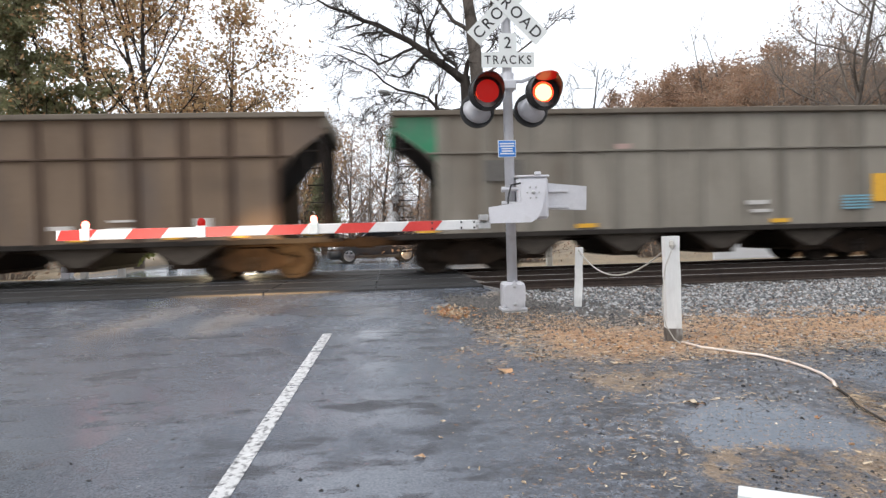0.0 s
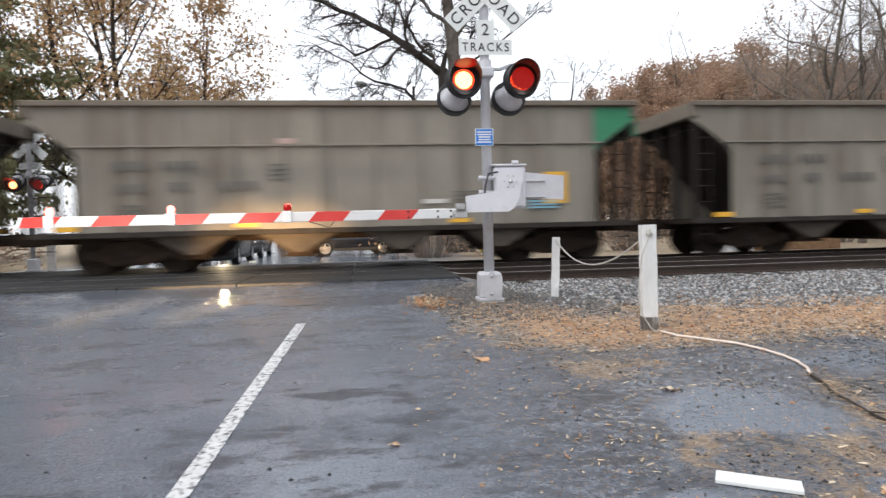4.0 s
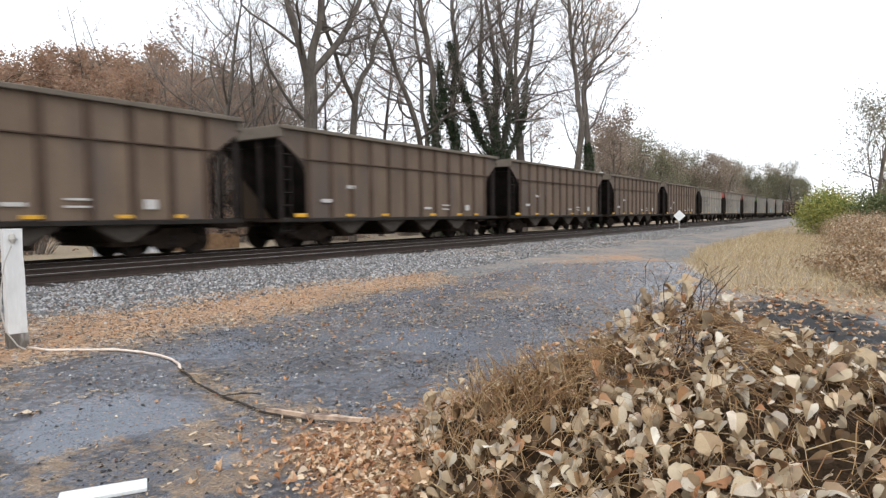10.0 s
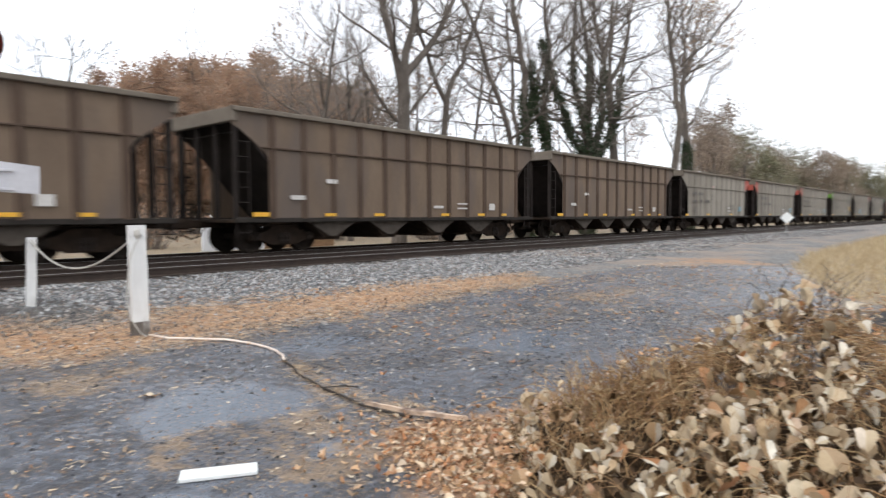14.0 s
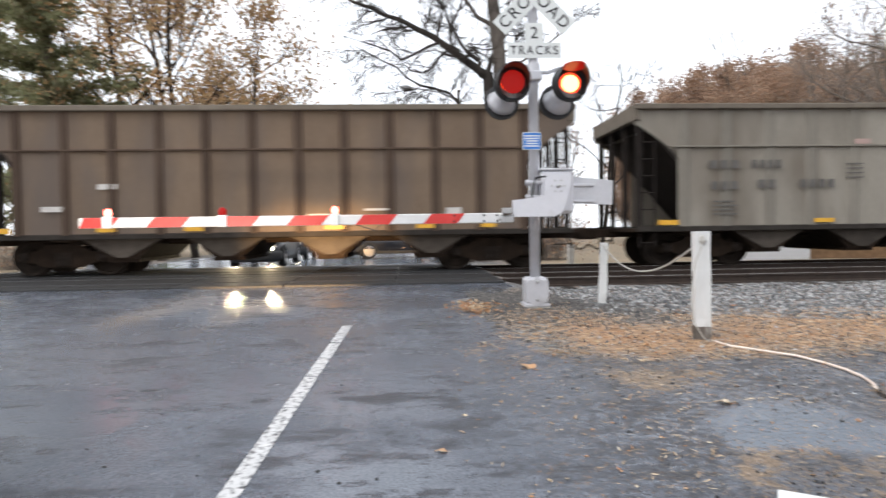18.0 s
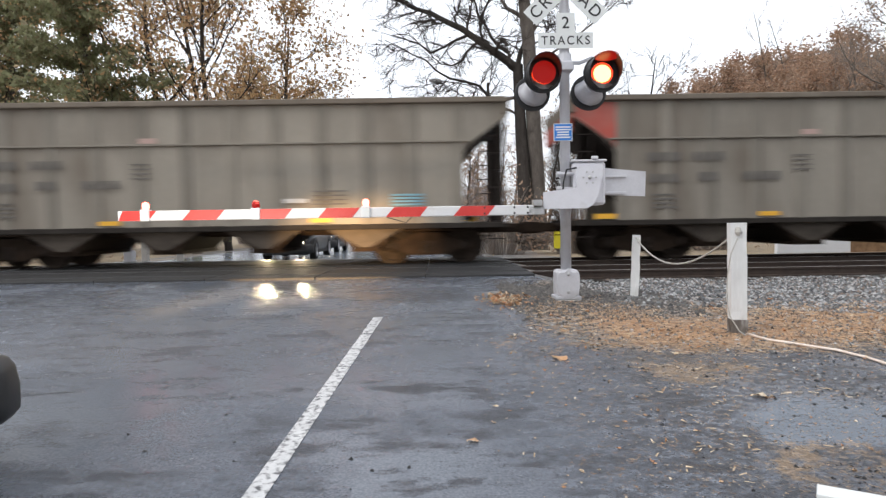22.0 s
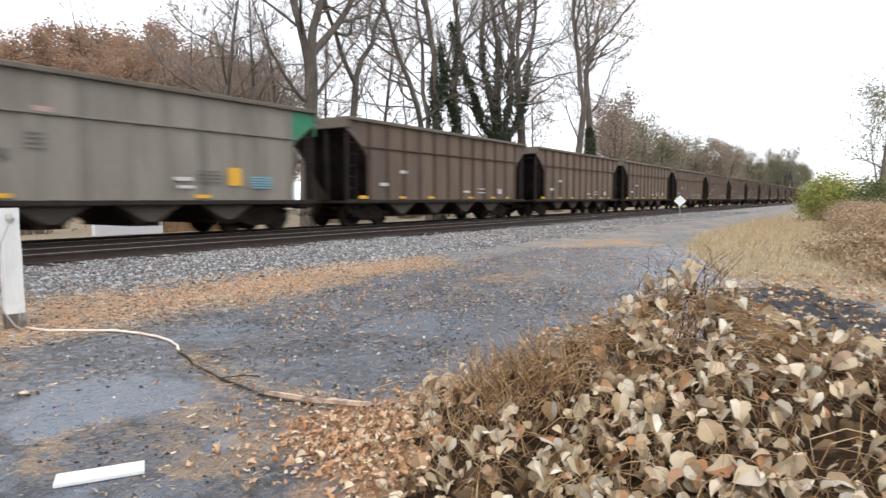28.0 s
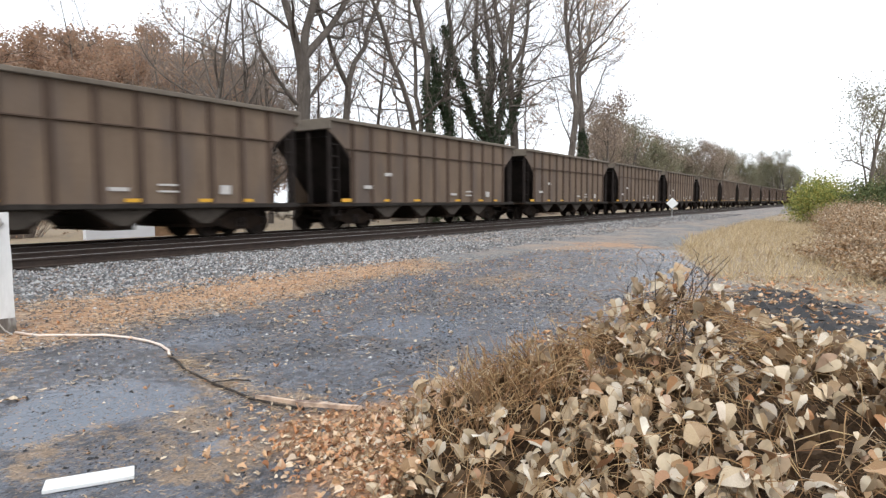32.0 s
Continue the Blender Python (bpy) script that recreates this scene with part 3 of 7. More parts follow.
    here = calc("MULTIPLY", span(speck.outputs["Distance"], 0.38, 0.3), span(calc("ADD", attr("litter"), calc("MULTIPLY", calc("SUBTRACT", noise_tex(1.8, 6, 0.7), 0.5), 1.6)), 0.45, 0.75))
    asphalt = mixed(calc("MULTIPLY", here, span(tint.outputs["Red"], 0.62, 0.66)), asphalt, (0.014, 0.013, 0.013))
    asphalt = mixed(calc("MULTIPLY", here, span(tint.outputs["Green"], 0.9, 0.93)), asphalt, (0.34, 0.28, 0.21))
    straw = mixed(span(noise_tex(45, 5, 0.75), 0.35, 0.65), (0.18, 0.1, 0.058), (0.52, 0.325, 0.195))
    straw = mixed(span(noise_tex(5, 8, 0.75), 0.52, 0.64, 0.0, 0.6), straw, mixed(span(fine, 0.35, 0.65), (0.06, 0.055, 0.05), (0.28, 0.22, 0.165)))
    grass = mixed(span(noise_tex(25, 6, 0.75), 0.35, 0.65), (0.15, 0.105, 0.065), (0.44, 0.35, 0.225))
    grass = mixed(span(noise_tex(2.2, 8, 0.7), 0.48, 0.6, 0.0, 0.85), grass, mixed(span(fine, 0.35, 0.65), (0.08, 0.065, 0.05), (0.3, 0.245, 0.185)))
    mulch_and_bed = mixed(span(noise_tex(18, 6, 0.7), 0.4, 0.7), (0.02, 0.017, 0.015), (0.07, 0.055, 0.045))
    w_as, w_st, w_gr, w_mu = weight("asphalt"), weight("straw"), weight("grass"), weight("mulch_and_bed")
    mat_ = span(calc("ADD", attr("patch"), calc("ADD", calc("MULTIPLY", calc("SUBTRACT", noise_tex(13, 10, 0.8), 0.5), 1.7), calc("MULTIPLY", calc("SUBTRACT", noise_tex(2.2, 4, 0.6), 0.5), 1.2))), 0.56, 0.68)
    col = mixed(w_as, gravel, asphalt)
    col = mixed(calc("MULTIPLY", mat_, 0.85), col, mixed(span(fine, 0.35, 0.65), (0.1, 0.068, 0.045), (0.4, 0.29, 0.19)))
    col = mixed(w_st, col, straw)
    col = mixed(w_gr, col, grass)
    col = mixed(w_mu, col, mulch_and_bed)
    l.new(col, bsdf.inputs["Base Color"])
    # water lies in the low spots of the asphalt
    wet = calc("MULTIPLY", span(calc("ADD", wide, calc("MULTIPLY", calc("SUBTRACT", mid, 0.5), 0.3)), 0.3, 0.54), w_as)
    wet = calc("MAXIMUM", calc("MULTIPLY", calc("MULTIPLY", wet, calc("SUBTRACT", 1.0, dark)), calc("SUBTRACT", 1.0, grime)), calc("MULTIPLY", calc("MULTIPLY", pool, 0.85), w_as))
    wet = calc("MULTIPLY", wet, calc("SUBTRACT", 1.0, w_st))
    dry = calc("SUBTRACT", 0.85, calc("MULTIPLY", w_as, 0.4))
    rough = calc("ADD", calc("MULTIPLY", dry, calc("SUBTRACT", 1.0, wet)), calc("MULTIPLY", wet, 0.13))
    l.new(rough, bsdf.inputs["Roughness"])
    bp = n.new("ShaderNodeBump")
    bp.inputs["Distance"].default_value = 0.02
    l.new(calc("SUBTRACT", 0.75, calc("MULTIPLY", wet, 0.68)), bp.inputs["Strength"])
    stony = calc("MULTIPLY", calc("SUBTRACT", 1.0, w_as), vor.outputs["Distance"])
    l.new(calc("ADD", calc("MULTIPLY", fine, 0.35), calc("ADD", calc("MULTIPLY", mid, 0.25), calc("ADD", stony, calc("MULTIPLY", calc("MULTIPLY", streak.outputs["Fac"], 4.5), w_as)))), bp.inputs["Height"])
    l.new(bp.outputs["Normal"], bsdf.inputs["Normal"])
    return m


# ---- ground: one sheet out to the horizon, rising to the crossing
def smooth(a, b, v):
    t = np.clip((v - a) / (b - a), 0, 1)
    return t * t * (3 - 2 * t)


def ground_z(x, y):
    x, y = np.asarray(x, float), np.asarray(y, float)
    road = np.interp(y, [0, 3, 8, 18.6, 24, 60, 400], [0, 0, 0.245, 0.245, -0.04, -0.05, 0.0])
    lot = np.interp(y, [0, 4.5, 6.2, 9, 11.2, 19, 22, 60], [0, 0.05, 0.08, 0.1, 0.075, 0.07, -0.1, -0.3])
    a = np.interp(y, [8.5, 10], [2.7, 1.6])
    b = np.interp(y, [8.5, 10], [5.5, 2.7])
    w = (1 - smooth(0, 1, (x - a) / (b - a))) * smooth(-12.5, -10.5, x)
    lump = 0.012 * np.sin(1.7 * x + 0.6 * y) * np.sin(1.3 * y - 0.4 * x)
    return road * w + lot * (1 - w) + lump * (1 - w)


ROAD_EDGE = ([-3, 5.6, 6.5, 7.6, 9.0, 10.0, 11.2, 23, 30], [4.0, 1.25, 1.15, 0.85, 0.65, 1.5, 1.9, 1.9, 1.6])
LOT = [(-12, -6), (-12, 7.0), (1.1, 6.6), (1.2, 5.75), (2.7, 5.55), (3.8, 5.5), (5.7, 5.8), (7.8, 6.15), (10.2, 6.25), (14.6, 6.2), (16.2, 4.9), (16.4, 3.5), (12, 2.1), (9.3, 1.6), (7, 0.6), (6, -6)]
STRAW = [[(1.4, 7.6), (1.5, 8.4), (2.0, 7.7), (2.4, 6.95), (2.95, 6.6), (3.6, 7.5), (4.6, 8.2), (5.8, 8.5), (7.8, 8.1), (11.0, 7.6), (10.2, 6.3), (7.8, 6.2), (5.7, 5.9), (3.8, 5.6), (2.4, 5.35), (1.55, 5.75), (1.3, 6.3)],
         [(2.35, 2.3), (2.75, 2.75), (3.2, 2.75), (3.6, 2.5), (4.3, 2.3), (5.2, 1.9), (5.6, 0.8), (4.5, -1.0), (2.6, -0.8), (2.0, 0.6), (2.1, 1.6)],
         [(14.5, 6.4), (17, 7.0), (20, 6.0), (17.5, 3.6), (16.4, 3.4), (16.0, 5.0)]]
PATCHY = [[(1.4, 3.2), (1.9, 3.75), (2.5, 3.45), (2.9, 3.7), (3.2, 4.5), (3.5, 4.3), (3.35, 3.1), (3.4, 2.6), (2.6, 2.4), (2.0, 1.9), (1.9, 2.6)], [(1.2, 5.7), (2.6, 5.7), (2.4, 4.6), (1.6, 4.4)], [(8.0, 5.0), (10, 4.9), (10.5, 4.2), (8.6, 4.1)]]
PUDDLE = [[(-9, 19.8), (1.6, 19.8), (1.6, 62), (-9, 62)], [(1.75, 3.95), (2.1, 4.3), (2.75, 4.15), (2.95, 3.75), (2.7, 3.3), (2.2, 3.45), (1.8, 3.5)], [(3.4, 4.9), (4.2, 5.1), (4.4, 4.6), (3.6, 4.4)], [(1.0, 2.4), (1.5, 3.0), (1.75, 2.6), (1.5, 2.1)], [(4.6, 3.9), (5.6, 4.2), (6.2, 3.4), (5.2, 2.9)], [(2.2, 2.75), (2.55, 2.95), (2.7, 2.6), (2.4, 2.5)], [(6.5, 5.6), (10, 5.8), (10.2, 5.2), (7, 5.1)]]
GRASS = [[(16.5, 3.6), (22, 4.4), (54, 5.0), (120, 4.5), (300, 3), (300, -60), (30, -40), (9, -8), (9.5, 0.2), (11.4, 1.9)],
         [(-300, 21), (-13, 21), (-13, 400), (-300, 400)], [(-300, 9), (-14, 9), (-14, -200), (-300, -200)], [(4.5, 21), (300, 23), (300, 400), (4.5, 400)]]
# Dark strips under the train and the near rail; the last outline is mulch.
MULCH_AND_BED = [[(2.4, 14.75), (700, 14.75), (700, 18.6), (2.4, 18.6)], [(2.4, 12.2), (700, 12.2), (700, 12.6), (2.4, 12.6)], [(-400, 14.75), (-10.6, 14.75), (-10.6, 18.6), (-400, 18.6)], [(5.0, 1.7), (9.0, 1.5), (10.6, 1.0), (9.4, 0.0), (7.4, -0.4), (5.5, -1.5), (5.0, 0.2)]]


def inside(polys, x, y, soft=0.45):
    """Weight 0 to 1 across the edge of outlines, half at the edge."""
    best = np.full(x.shape, -1e9)
    for poly in polys:
        hit, dist = np.zeros(x.shape, bool), np.full(x.shape, 1e9)
        for (x0, y0), (x1, y1) in zip(poly, poly[1:] + poly[:1]):
            cross = ((y0 > y) != (y1 > y)) & (x < (x1 - x0) * (y - y0) / (y1 - y0 + 1e-12) + x0)
            hit ^= cross
            t = np.clip(((x - x0) * (x1 - x0) + (y - y0) * (y1 - y0)) / ((x1 - x0) ** 2 + (y1 - y0) ** 2), 0, 1)
            dist = np.minimum(dist, np.hypot(x - x0 - t * (x1 - x0), y - y0 - t * (y1 - y0)))
        best = np.maximum(best, np.where(hit, dist, -dist))
    return np.clip(0.5 + best / (2 * soft), 0, 1)


def steps(fine0, fine1, fine, far0, far1):
    mid = list(np.arange(fine0, fine1, fine))
    up, down, d = [], [], fine
    v = fine1
    while v < far1:
        up.append(v)
        d *= 1.22
        v += d
    v, d = fine0, fine
    while v > far0:
        d *= 1.22
        v -= d
        down.append(max(v, far0))
    return np.array(down[::-1] + mid + up + [far1])


gx, gy = steps(-9, 18, 0.13, -2500, 2500), steps(0.5, 15, 0.13, -800, 2500)
GX, GY = np.meshgrid(gx, gy)
GZ = ground_z(GX, GY)
nx, ny = len(gx), len(gy)
idx = np.arange(nx * ny).reshape(ny, nx)
quads = np.stack([idx[:-1, :-1], idx[:-1, 1:], idx[1:, 1:], idx[1:, :-1]], -1).reshape(-1, 4)
gm = bpy.data.meshes.new("ground")
gm.from_pydata(np.stack([GX, GY, GZ], -1).reshape(-1, 3).tolist(), [], quads.tolist())
gm.polygons.foreach_set("use_smooth", [True] * len(gm.polygons))
on_road = np.clip(0.5 + np.minimum(np.interp(GY, *ROAD_EDGE) - GX, GX + 10.5) / 0.6, 0, 1) * (GY > -800) * np.where(GY > 70, 0, 1)
weights = {
    "asphalt": np.maximum(on_road, inside([LOT], GX, GY)),
    "straw": np.maximum(np.maximum(inside(STRAW[:1], GX, GY, 0.95) * 0.8, np.maximum(inside(STRAW[1:2], GX, GY, 0.5) * 0.85, inside(STRAW[2:], GX, GY, 1.4) * 0.66)), 0),
    "grass": inside(GRASS, GX, GY, 0.8),
    "mulch_and_bed": inside(MULCH_AND_BED, GX, GY, 0.4),
    "puddle": inside(PUDDLE, GX, GY, 0.35),
    "patch": inside(PATCHY, GX, GY, 0.16) * 0.6,
    "litter": np.clip((GX - 0.1) / 1.2, 0, 1) * np.where(GY < 9, 1, 0),
}
for key, w in weights.items():
    gm.attributes.new(key, "FLOAT", "POINT").data.foreach_set("value", w.astype(np.float32).ravel())
gm.materials.append(ground_material())
tagged(new("ground", gm), "wet dark asphalt with gravel, pine straw and dry grass", "ground", kind="structure")


def zg(x, y):
    return float(ground_z(x, y))


# white edge line of the road, worn, in pieces
LINE = solid("worn_line_paint", (0.5, 0.5, 0.5), (0.68, 0.68, 0.68), 6, 0.5, 0, 0.2, 60, 0, (0.07, 0.07, 0.075), 26.0, 0.54)
line = thing("edge_line", "worn white painted edge line on wet asphalt", "road marking", kind="structure")
rl = random.Random(5)
ly = -1.0
while ly < 7.0:
    n = ly + rl.uniform(0.5, 0.9)
    s = Shape()
    for i in range(6):
        a, b = ly + (n - ly) * i / 6, ly + (n - ly) * (i + 1) / 6
        ca, cb = -0.955 + 0.0445 * a, -0.955 + 0.0445 * b
        wa = 0.052
        s.add([(ca - wa, a, zg(ca, a) + 0.004), (ca + wa, a, zg(ca, a) + 0.004), (cb + wa, b, zg(cb, b) + 0.004), (cb - wa, b, zg(cb, b) + 0.004)], [(0, 1, 2, 3)])
    part("paint_strip", s, LINE, line)
    ly = n + rl.uniform(0.0, 0.03)

# ---- railway tracks
TRACK_Y, TRAIN_Y, TRACK_Z, TRAIN_Z = 13.11, 16.6, 0.272, 0.25
GAUGE = 0.7175


def rail_shape(y, z, x0, x1):
    prof = [(-0.07, -0.17), (0.07, -0.17), (0.07, -0.155), (0.012, -0.135), (0.012, -0.045), (0.036, -0.035), (0.036, -0.004), (0.03, 0), (-0.03, 0), (-0.036, -0.004), (-0.036, -0.035), (-0.012, -0.045), (-0.012, -0.135), (-0.07, -0.155)]
    return Shape().prism([(y + a, z + b) for a, b in prof], "x", x0, x1)


for label, cy, cz in (("railway track with rusty rails on dark wooden ties", TRACK_Y, TRACK_Z), ("railway track under the coal train", TRAIN_Y, TRAIN_Z)):
    tr = thing("railway_track", label, "railway track", kind="structure", group="railway tracks")
    for sgn in (-1, 1):
        for x0, x1 in ((-400, -60), (-60, -30), (-30, 0), (0, 24), (24, 60), (60, 700)):
            rl_ob = part("rail", rail_shape(cy + sgn * GAUGE, cz, x0 + 0.004, x1 - 0.004), RAIL, tr)
            part("rail_head", Shape().box(x0 + 0.004, x1 - 0.004, cy + sgn * GAUGE - 0.028, cy + sgn * GAUGE + 0.028, cz, cz + 0.002), RAILTOP, rl_ob, "worn shiny running surface")
    tie = Shape().box(-0.115, 0.115, -1.3, 1.3, -0.17, 0.0, 0.012).mesh("tie", TIE)
    rt = random.Random(9)
    for i in range(150):
        x = 2.6 + i * 0.53
        if cy == TRAIN_Y and i >= 110:
            break
        part("tie", tie, TIE, tr, at=pose(x + rt.uniform(-0.03, 0.03), cy + rt.uniform(-0.05, 0.05), cz - 0.172 + rt.uniform(-0.012, 0.004), 0, 0, rt.uniform(-1.5, 1.5)))
    far = Shape()
    for i in range(520):
        x = 2.6 + (i + 150 if cy == TRACK_Y else i + 110) * 0.53
        far.box(x - 0.11, x + 0.11, cy - 1.3, cy + 1.3, cz - 0.33, cz - 0.172)
    tagged(part("far_ties", far, TIE, tr), kind="stuff")


# dark rubber panels where the road crosses the rails
PANEL = solid("wet_rubber_panel", (0.006, 0.006, 0.007), (0.016, 0.016, 0.017), 5, 0.62, 0, 0.3, 40, 0.2)
for cy, cz in ((TRACK_Y, TRACK_Z), (TRAIN_Y, TRAIN_Z)):
    deck = thing("crossing_deck", "dark wet rubber crossing panels between the rails", "crossing panels", kind="structure")
    for i in range(6):
        x0 = -10.2 + i * 2.0
        for y0, y1 in ((cy - 0.62, cy + 0.62), (cy - GAUGE - 0.75, cy - GAUGE - 0.06), (cy + GAUGE + 0.06, cy + GAUGE + 0.75)):
            part("panel", Shape().box(x0, x0 + 1.985, y0, y1, cz - 0.16, cz + 0.01, 0.012), PANEL, deck)


# loose ballast: many faceted stones
def scatter(name, label, category, pts, sizes, material, seed, flat=0.7):
    r = np.random.RandomState(seed)
    base = np.array([(1, 0, 0), (-1, 0, 0), (0, 1, 0), (0, -1, 0), (0, 0, 1), (0, 0, -1)], float)
    tris = np.array([(0, 2, 4), (2, 1, 4), (1, 3, 4), (3, 0, 4), (2, 0, 5), (1, 2, 5), (3, 1, 5), (0, 3, 5)])
    k = len(pts)
    v = base[None] * (1 + r.uniform(-0.35, 0.35, (k, 6, 1)))
    v = v + r.uniform(-0.3, 0.3, (k, 6, 3))
    v[..., 2] *= flat
    a = r.uniform(0, 2 * np.pi, k)
    c, s = np.cos(a)[:, None], np.sin(a)[:, None]
    v = np.stack([v[..., 0] * c - v[..., 1] * s, v[..., 0] * s + v[..., 1] * c, v[..., 2]], -1)
    v = v * sizes[:, None, None] + pts[:, None, :]
    f = tris[None] + 6 * np.arange(k)[:, None, None]
    me = bpy.data.meshes.new(name)
    me.from_pydata(v.reshape(-1, 3).tolist(), [], f.reshape(-1, 3).tolist())
    me.materials.append(material)
    return tagged(new(name, me), label, category, kind="stuff")


STONES = foliage("ballast_stones", [(0.035, 0.036, 0.039), (0.13, 0.134, 0.14), (0.27, 0.275, 0.275), (0.46, 0.46, 0.455), (0.2, 0.15, 0.12), (0.06, 0.06, 0.062), (0.17, 0.178, 0.182), (0.1, 0.1, 0.1)], 0.75, 0.3, 0)
rb = np.random.RandomState(3)
k = 78000
bx = np.concatenate([rb.uniform(2.2, 16, k * 2 // 3), rb.uniform(10, 60, k // 3)])
by = np.where(rb.rand(len(bx)) < 0.68, rb.uniform(7.4, 12.35, len(bx)), rb.uniform(12.5, 19.5, len(bx)))
keep = (rb.rand(len(bx)) < np.clip((by - 6.9 - 0.35 * np.sin(bx)) / 1.8, 0.12, 1))
bx, by = bx[keep], by[keep]
scatter("ballast", "loose grey crushed-stone ballast beside the rails", "gravel", np.stack([bx, by, ground_z(bx, by) + 0.004], -1), rb.uniform(0.016, 0.042, len(bx)), STONES, 4)


# ---- coal train
CAR_S, CAR_B = 15.4, 13.95
HALF = 1.62


def hopper_car(paint, rib, ribs_deep, label):
    """An open coal hopper car: left end at x = 0, rail top at z = 0, centre line at y = 0."""
    car = thing("hopper_car", label, "train car", group="cars of the coal train")
    B = CAR_B
    side = [(0.0, 3.42), (0.16, 3.36), (0.98, 2.78), (1.1, 2.6), (1.1, 0.95), (B - 1.1, 0.95), (B - 1.1, 2.6), (B - 0.98, 2.78), (B - 0.16, 3.36), (B, 3.42), (B, 3.78), (0, 3.78)]
    for sg in (-1, 1):
        y = sg * (HALF - 0.04)
        sp = part("side_sheet", Shape().prism(side, "y", y - 0.012, y + 0.012), paint, car)
        part("top_chord", Shape().box(-0.03, B + 0.03, sg * (HALF + 0.02) - 0.075, sg * (HALF + 0.02) + 0.075, 3.76, 3.89, 0.02), RIM, car, "dusty top chord")
        # the ledge takes the darker rib tone to stand for its shadow line
        part("belt_ledge", Shape().box(0.9, B - 0.9, sg * (HALF + 0.005) - 0.035, sg * (HALF + 0.005) + 0.035, 2.86, 2.905, 0.008), rib, car)
        part("side_sill", Shape().box(0.05, B - 0.05, sg * (HALF - 0.05) - 0.06, sg * (HALF - 0.05) + 0.06, 0.86, 0.99, 0.015), SILLDARK, car)
        for i in range(12):
            x = 1.2 + (B - 2.4) * i / 11
            d = ribs_deep
            yo = sg * (HALF - 0.028)
            wide = 0.1 if ribs_deep > 0.05 else 0.15
            hat = [(x - wide, yo), (x - 0.68 * wide, yo + sg * d), (x + 0.68 * wide, yo + sg * d), (x + wide, yo)]
            post = Shape().prism(hat, "z", 0.96, 3.77)
            part("side_post", post, rib, sp)
        for i in range(4):
            x = 3.4 + (B - 6.8) * i / 3
            tri = [(x - 0.92, 0.875), (x + 0.92, 0.875), (x + 0.12, 0.44), (x - 0.12, 0.44)]
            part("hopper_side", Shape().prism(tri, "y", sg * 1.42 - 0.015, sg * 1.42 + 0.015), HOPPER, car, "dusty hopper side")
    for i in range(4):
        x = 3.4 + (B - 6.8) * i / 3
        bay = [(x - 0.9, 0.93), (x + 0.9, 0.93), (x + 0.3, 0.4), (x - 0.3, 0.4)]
        part("hopper_bay", Shape().prism(bay, "y", -1.36, 1.36).box(x - 0.36, x + 0.36, -1.3, 1.3, 0.33, 0.41), UNDER, car, "near-black discharge bay")
    for e in (0, 1):
        s = 1 if e == 0 else -1
        ox = 0 if e == 0 else B
        X = lambda v: ox + s * v  # noqa: E731
        part("slope_sheet", Shape().prism([(X(0.08), 3.62), (X(0.14), 3.62), (X(2.5), 1.02), (X(2.4), 1.0)], "y", -HALF + 0.05, HALF - 0.05), ENDDARK, car, "near-black slope sheet")
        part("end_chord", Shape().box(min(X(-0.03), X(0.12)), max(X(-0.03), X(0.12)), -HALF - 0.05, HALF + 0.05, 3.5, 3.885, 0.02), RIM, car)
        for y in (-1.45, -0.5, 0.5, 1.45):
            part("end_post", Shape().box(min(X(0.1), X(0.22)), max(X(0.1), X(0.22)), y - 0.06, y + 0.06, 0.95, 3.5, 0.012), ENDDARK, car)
        part("end_platform", Shape().box(min(X(-0.12), X(1.45)), max(X(-0.12), X(1.45)), -HALF + 0.02, HALF - 0.02, 0.86, 0.95, 0.012), UNDER, car)
        for y in (-1.56, 1.56):
            lad = Shape()
            for xx in (0.12, 0.5):
                lad.tube((X(xx), y, 0.5), (X(xx), y, 3.35 if xx < 0.3 else 3.05), 0.018, n=5)
            for k in range(7):
                lad.tube((X(0.12), y, 0.6 + k * 0.4), (X(0.5), y, 0.6 + k * 0.4), 0.014, n=5)
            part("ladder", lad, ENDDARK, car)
        part("coupler", Shape().box(min(X(-0.75), X(0.5)), max(X(-0.75), X(0.5)), -0.11, 0.11, 0.72, 0.94, 0.03).box(min(X(-0.76), X(-0.42)), max(X(-0.76), X(-0.42)), -0.19, 0.19, 0.68, 0.98, 0.05), UNDER, car)
        hose_pts = [(X(-0.1), -0.35, 0.8), (X(-0.3), -0.33, 0.5), (X(-0.5), -0.3, 0.42), (X(-0.72), -0.2, 0.55)]
        part("air_hose", Shape().path(hose_pts, 0.022), UNDER, car)
        # truck
        tx = X(1.9)
        truck = part("truck", Shape().box(tx - 0.18, tx + 0.18, -0.95, 0.95, 0.42, 0.7, 0.03), UNDER, car, "near-black wheel truck")
        for sg in (-1, 1):
            y = sg * 1.0
            fr = [(tx - 1.08, 0.52), (tx - 1.08, 0.36), (tx - 0.72, 0.34), (tx - 0.42, 0.22), (tx + 0.42, 0.22), (tx + 0.72, 0.34), (tx + 1.08, 0.36), (tx + 1.08, 0.52), (tx + 0.62, 0.6), (tx + 0.34, 0.76), (tx - 0.34, 0.76), (tx - 0.62, 0.6)]
            part("side_frame", Shape().prism(fr, "y", y - 0.07, y + 0.07), UNDER, truck)
            for k in (-0.13, 0, 0.13):
                part("spring", Shape().lathe((tx + k, y - sg * 0.02 + sg * 0.075, 0.26), (0, 0, 1), [(0, 0.06), (0.06, 0.07), (0.12, 0.058), (0.18, 0.07), (0.24, 0.058), (0.3, 0.06)], 8), WHEEL, truck)
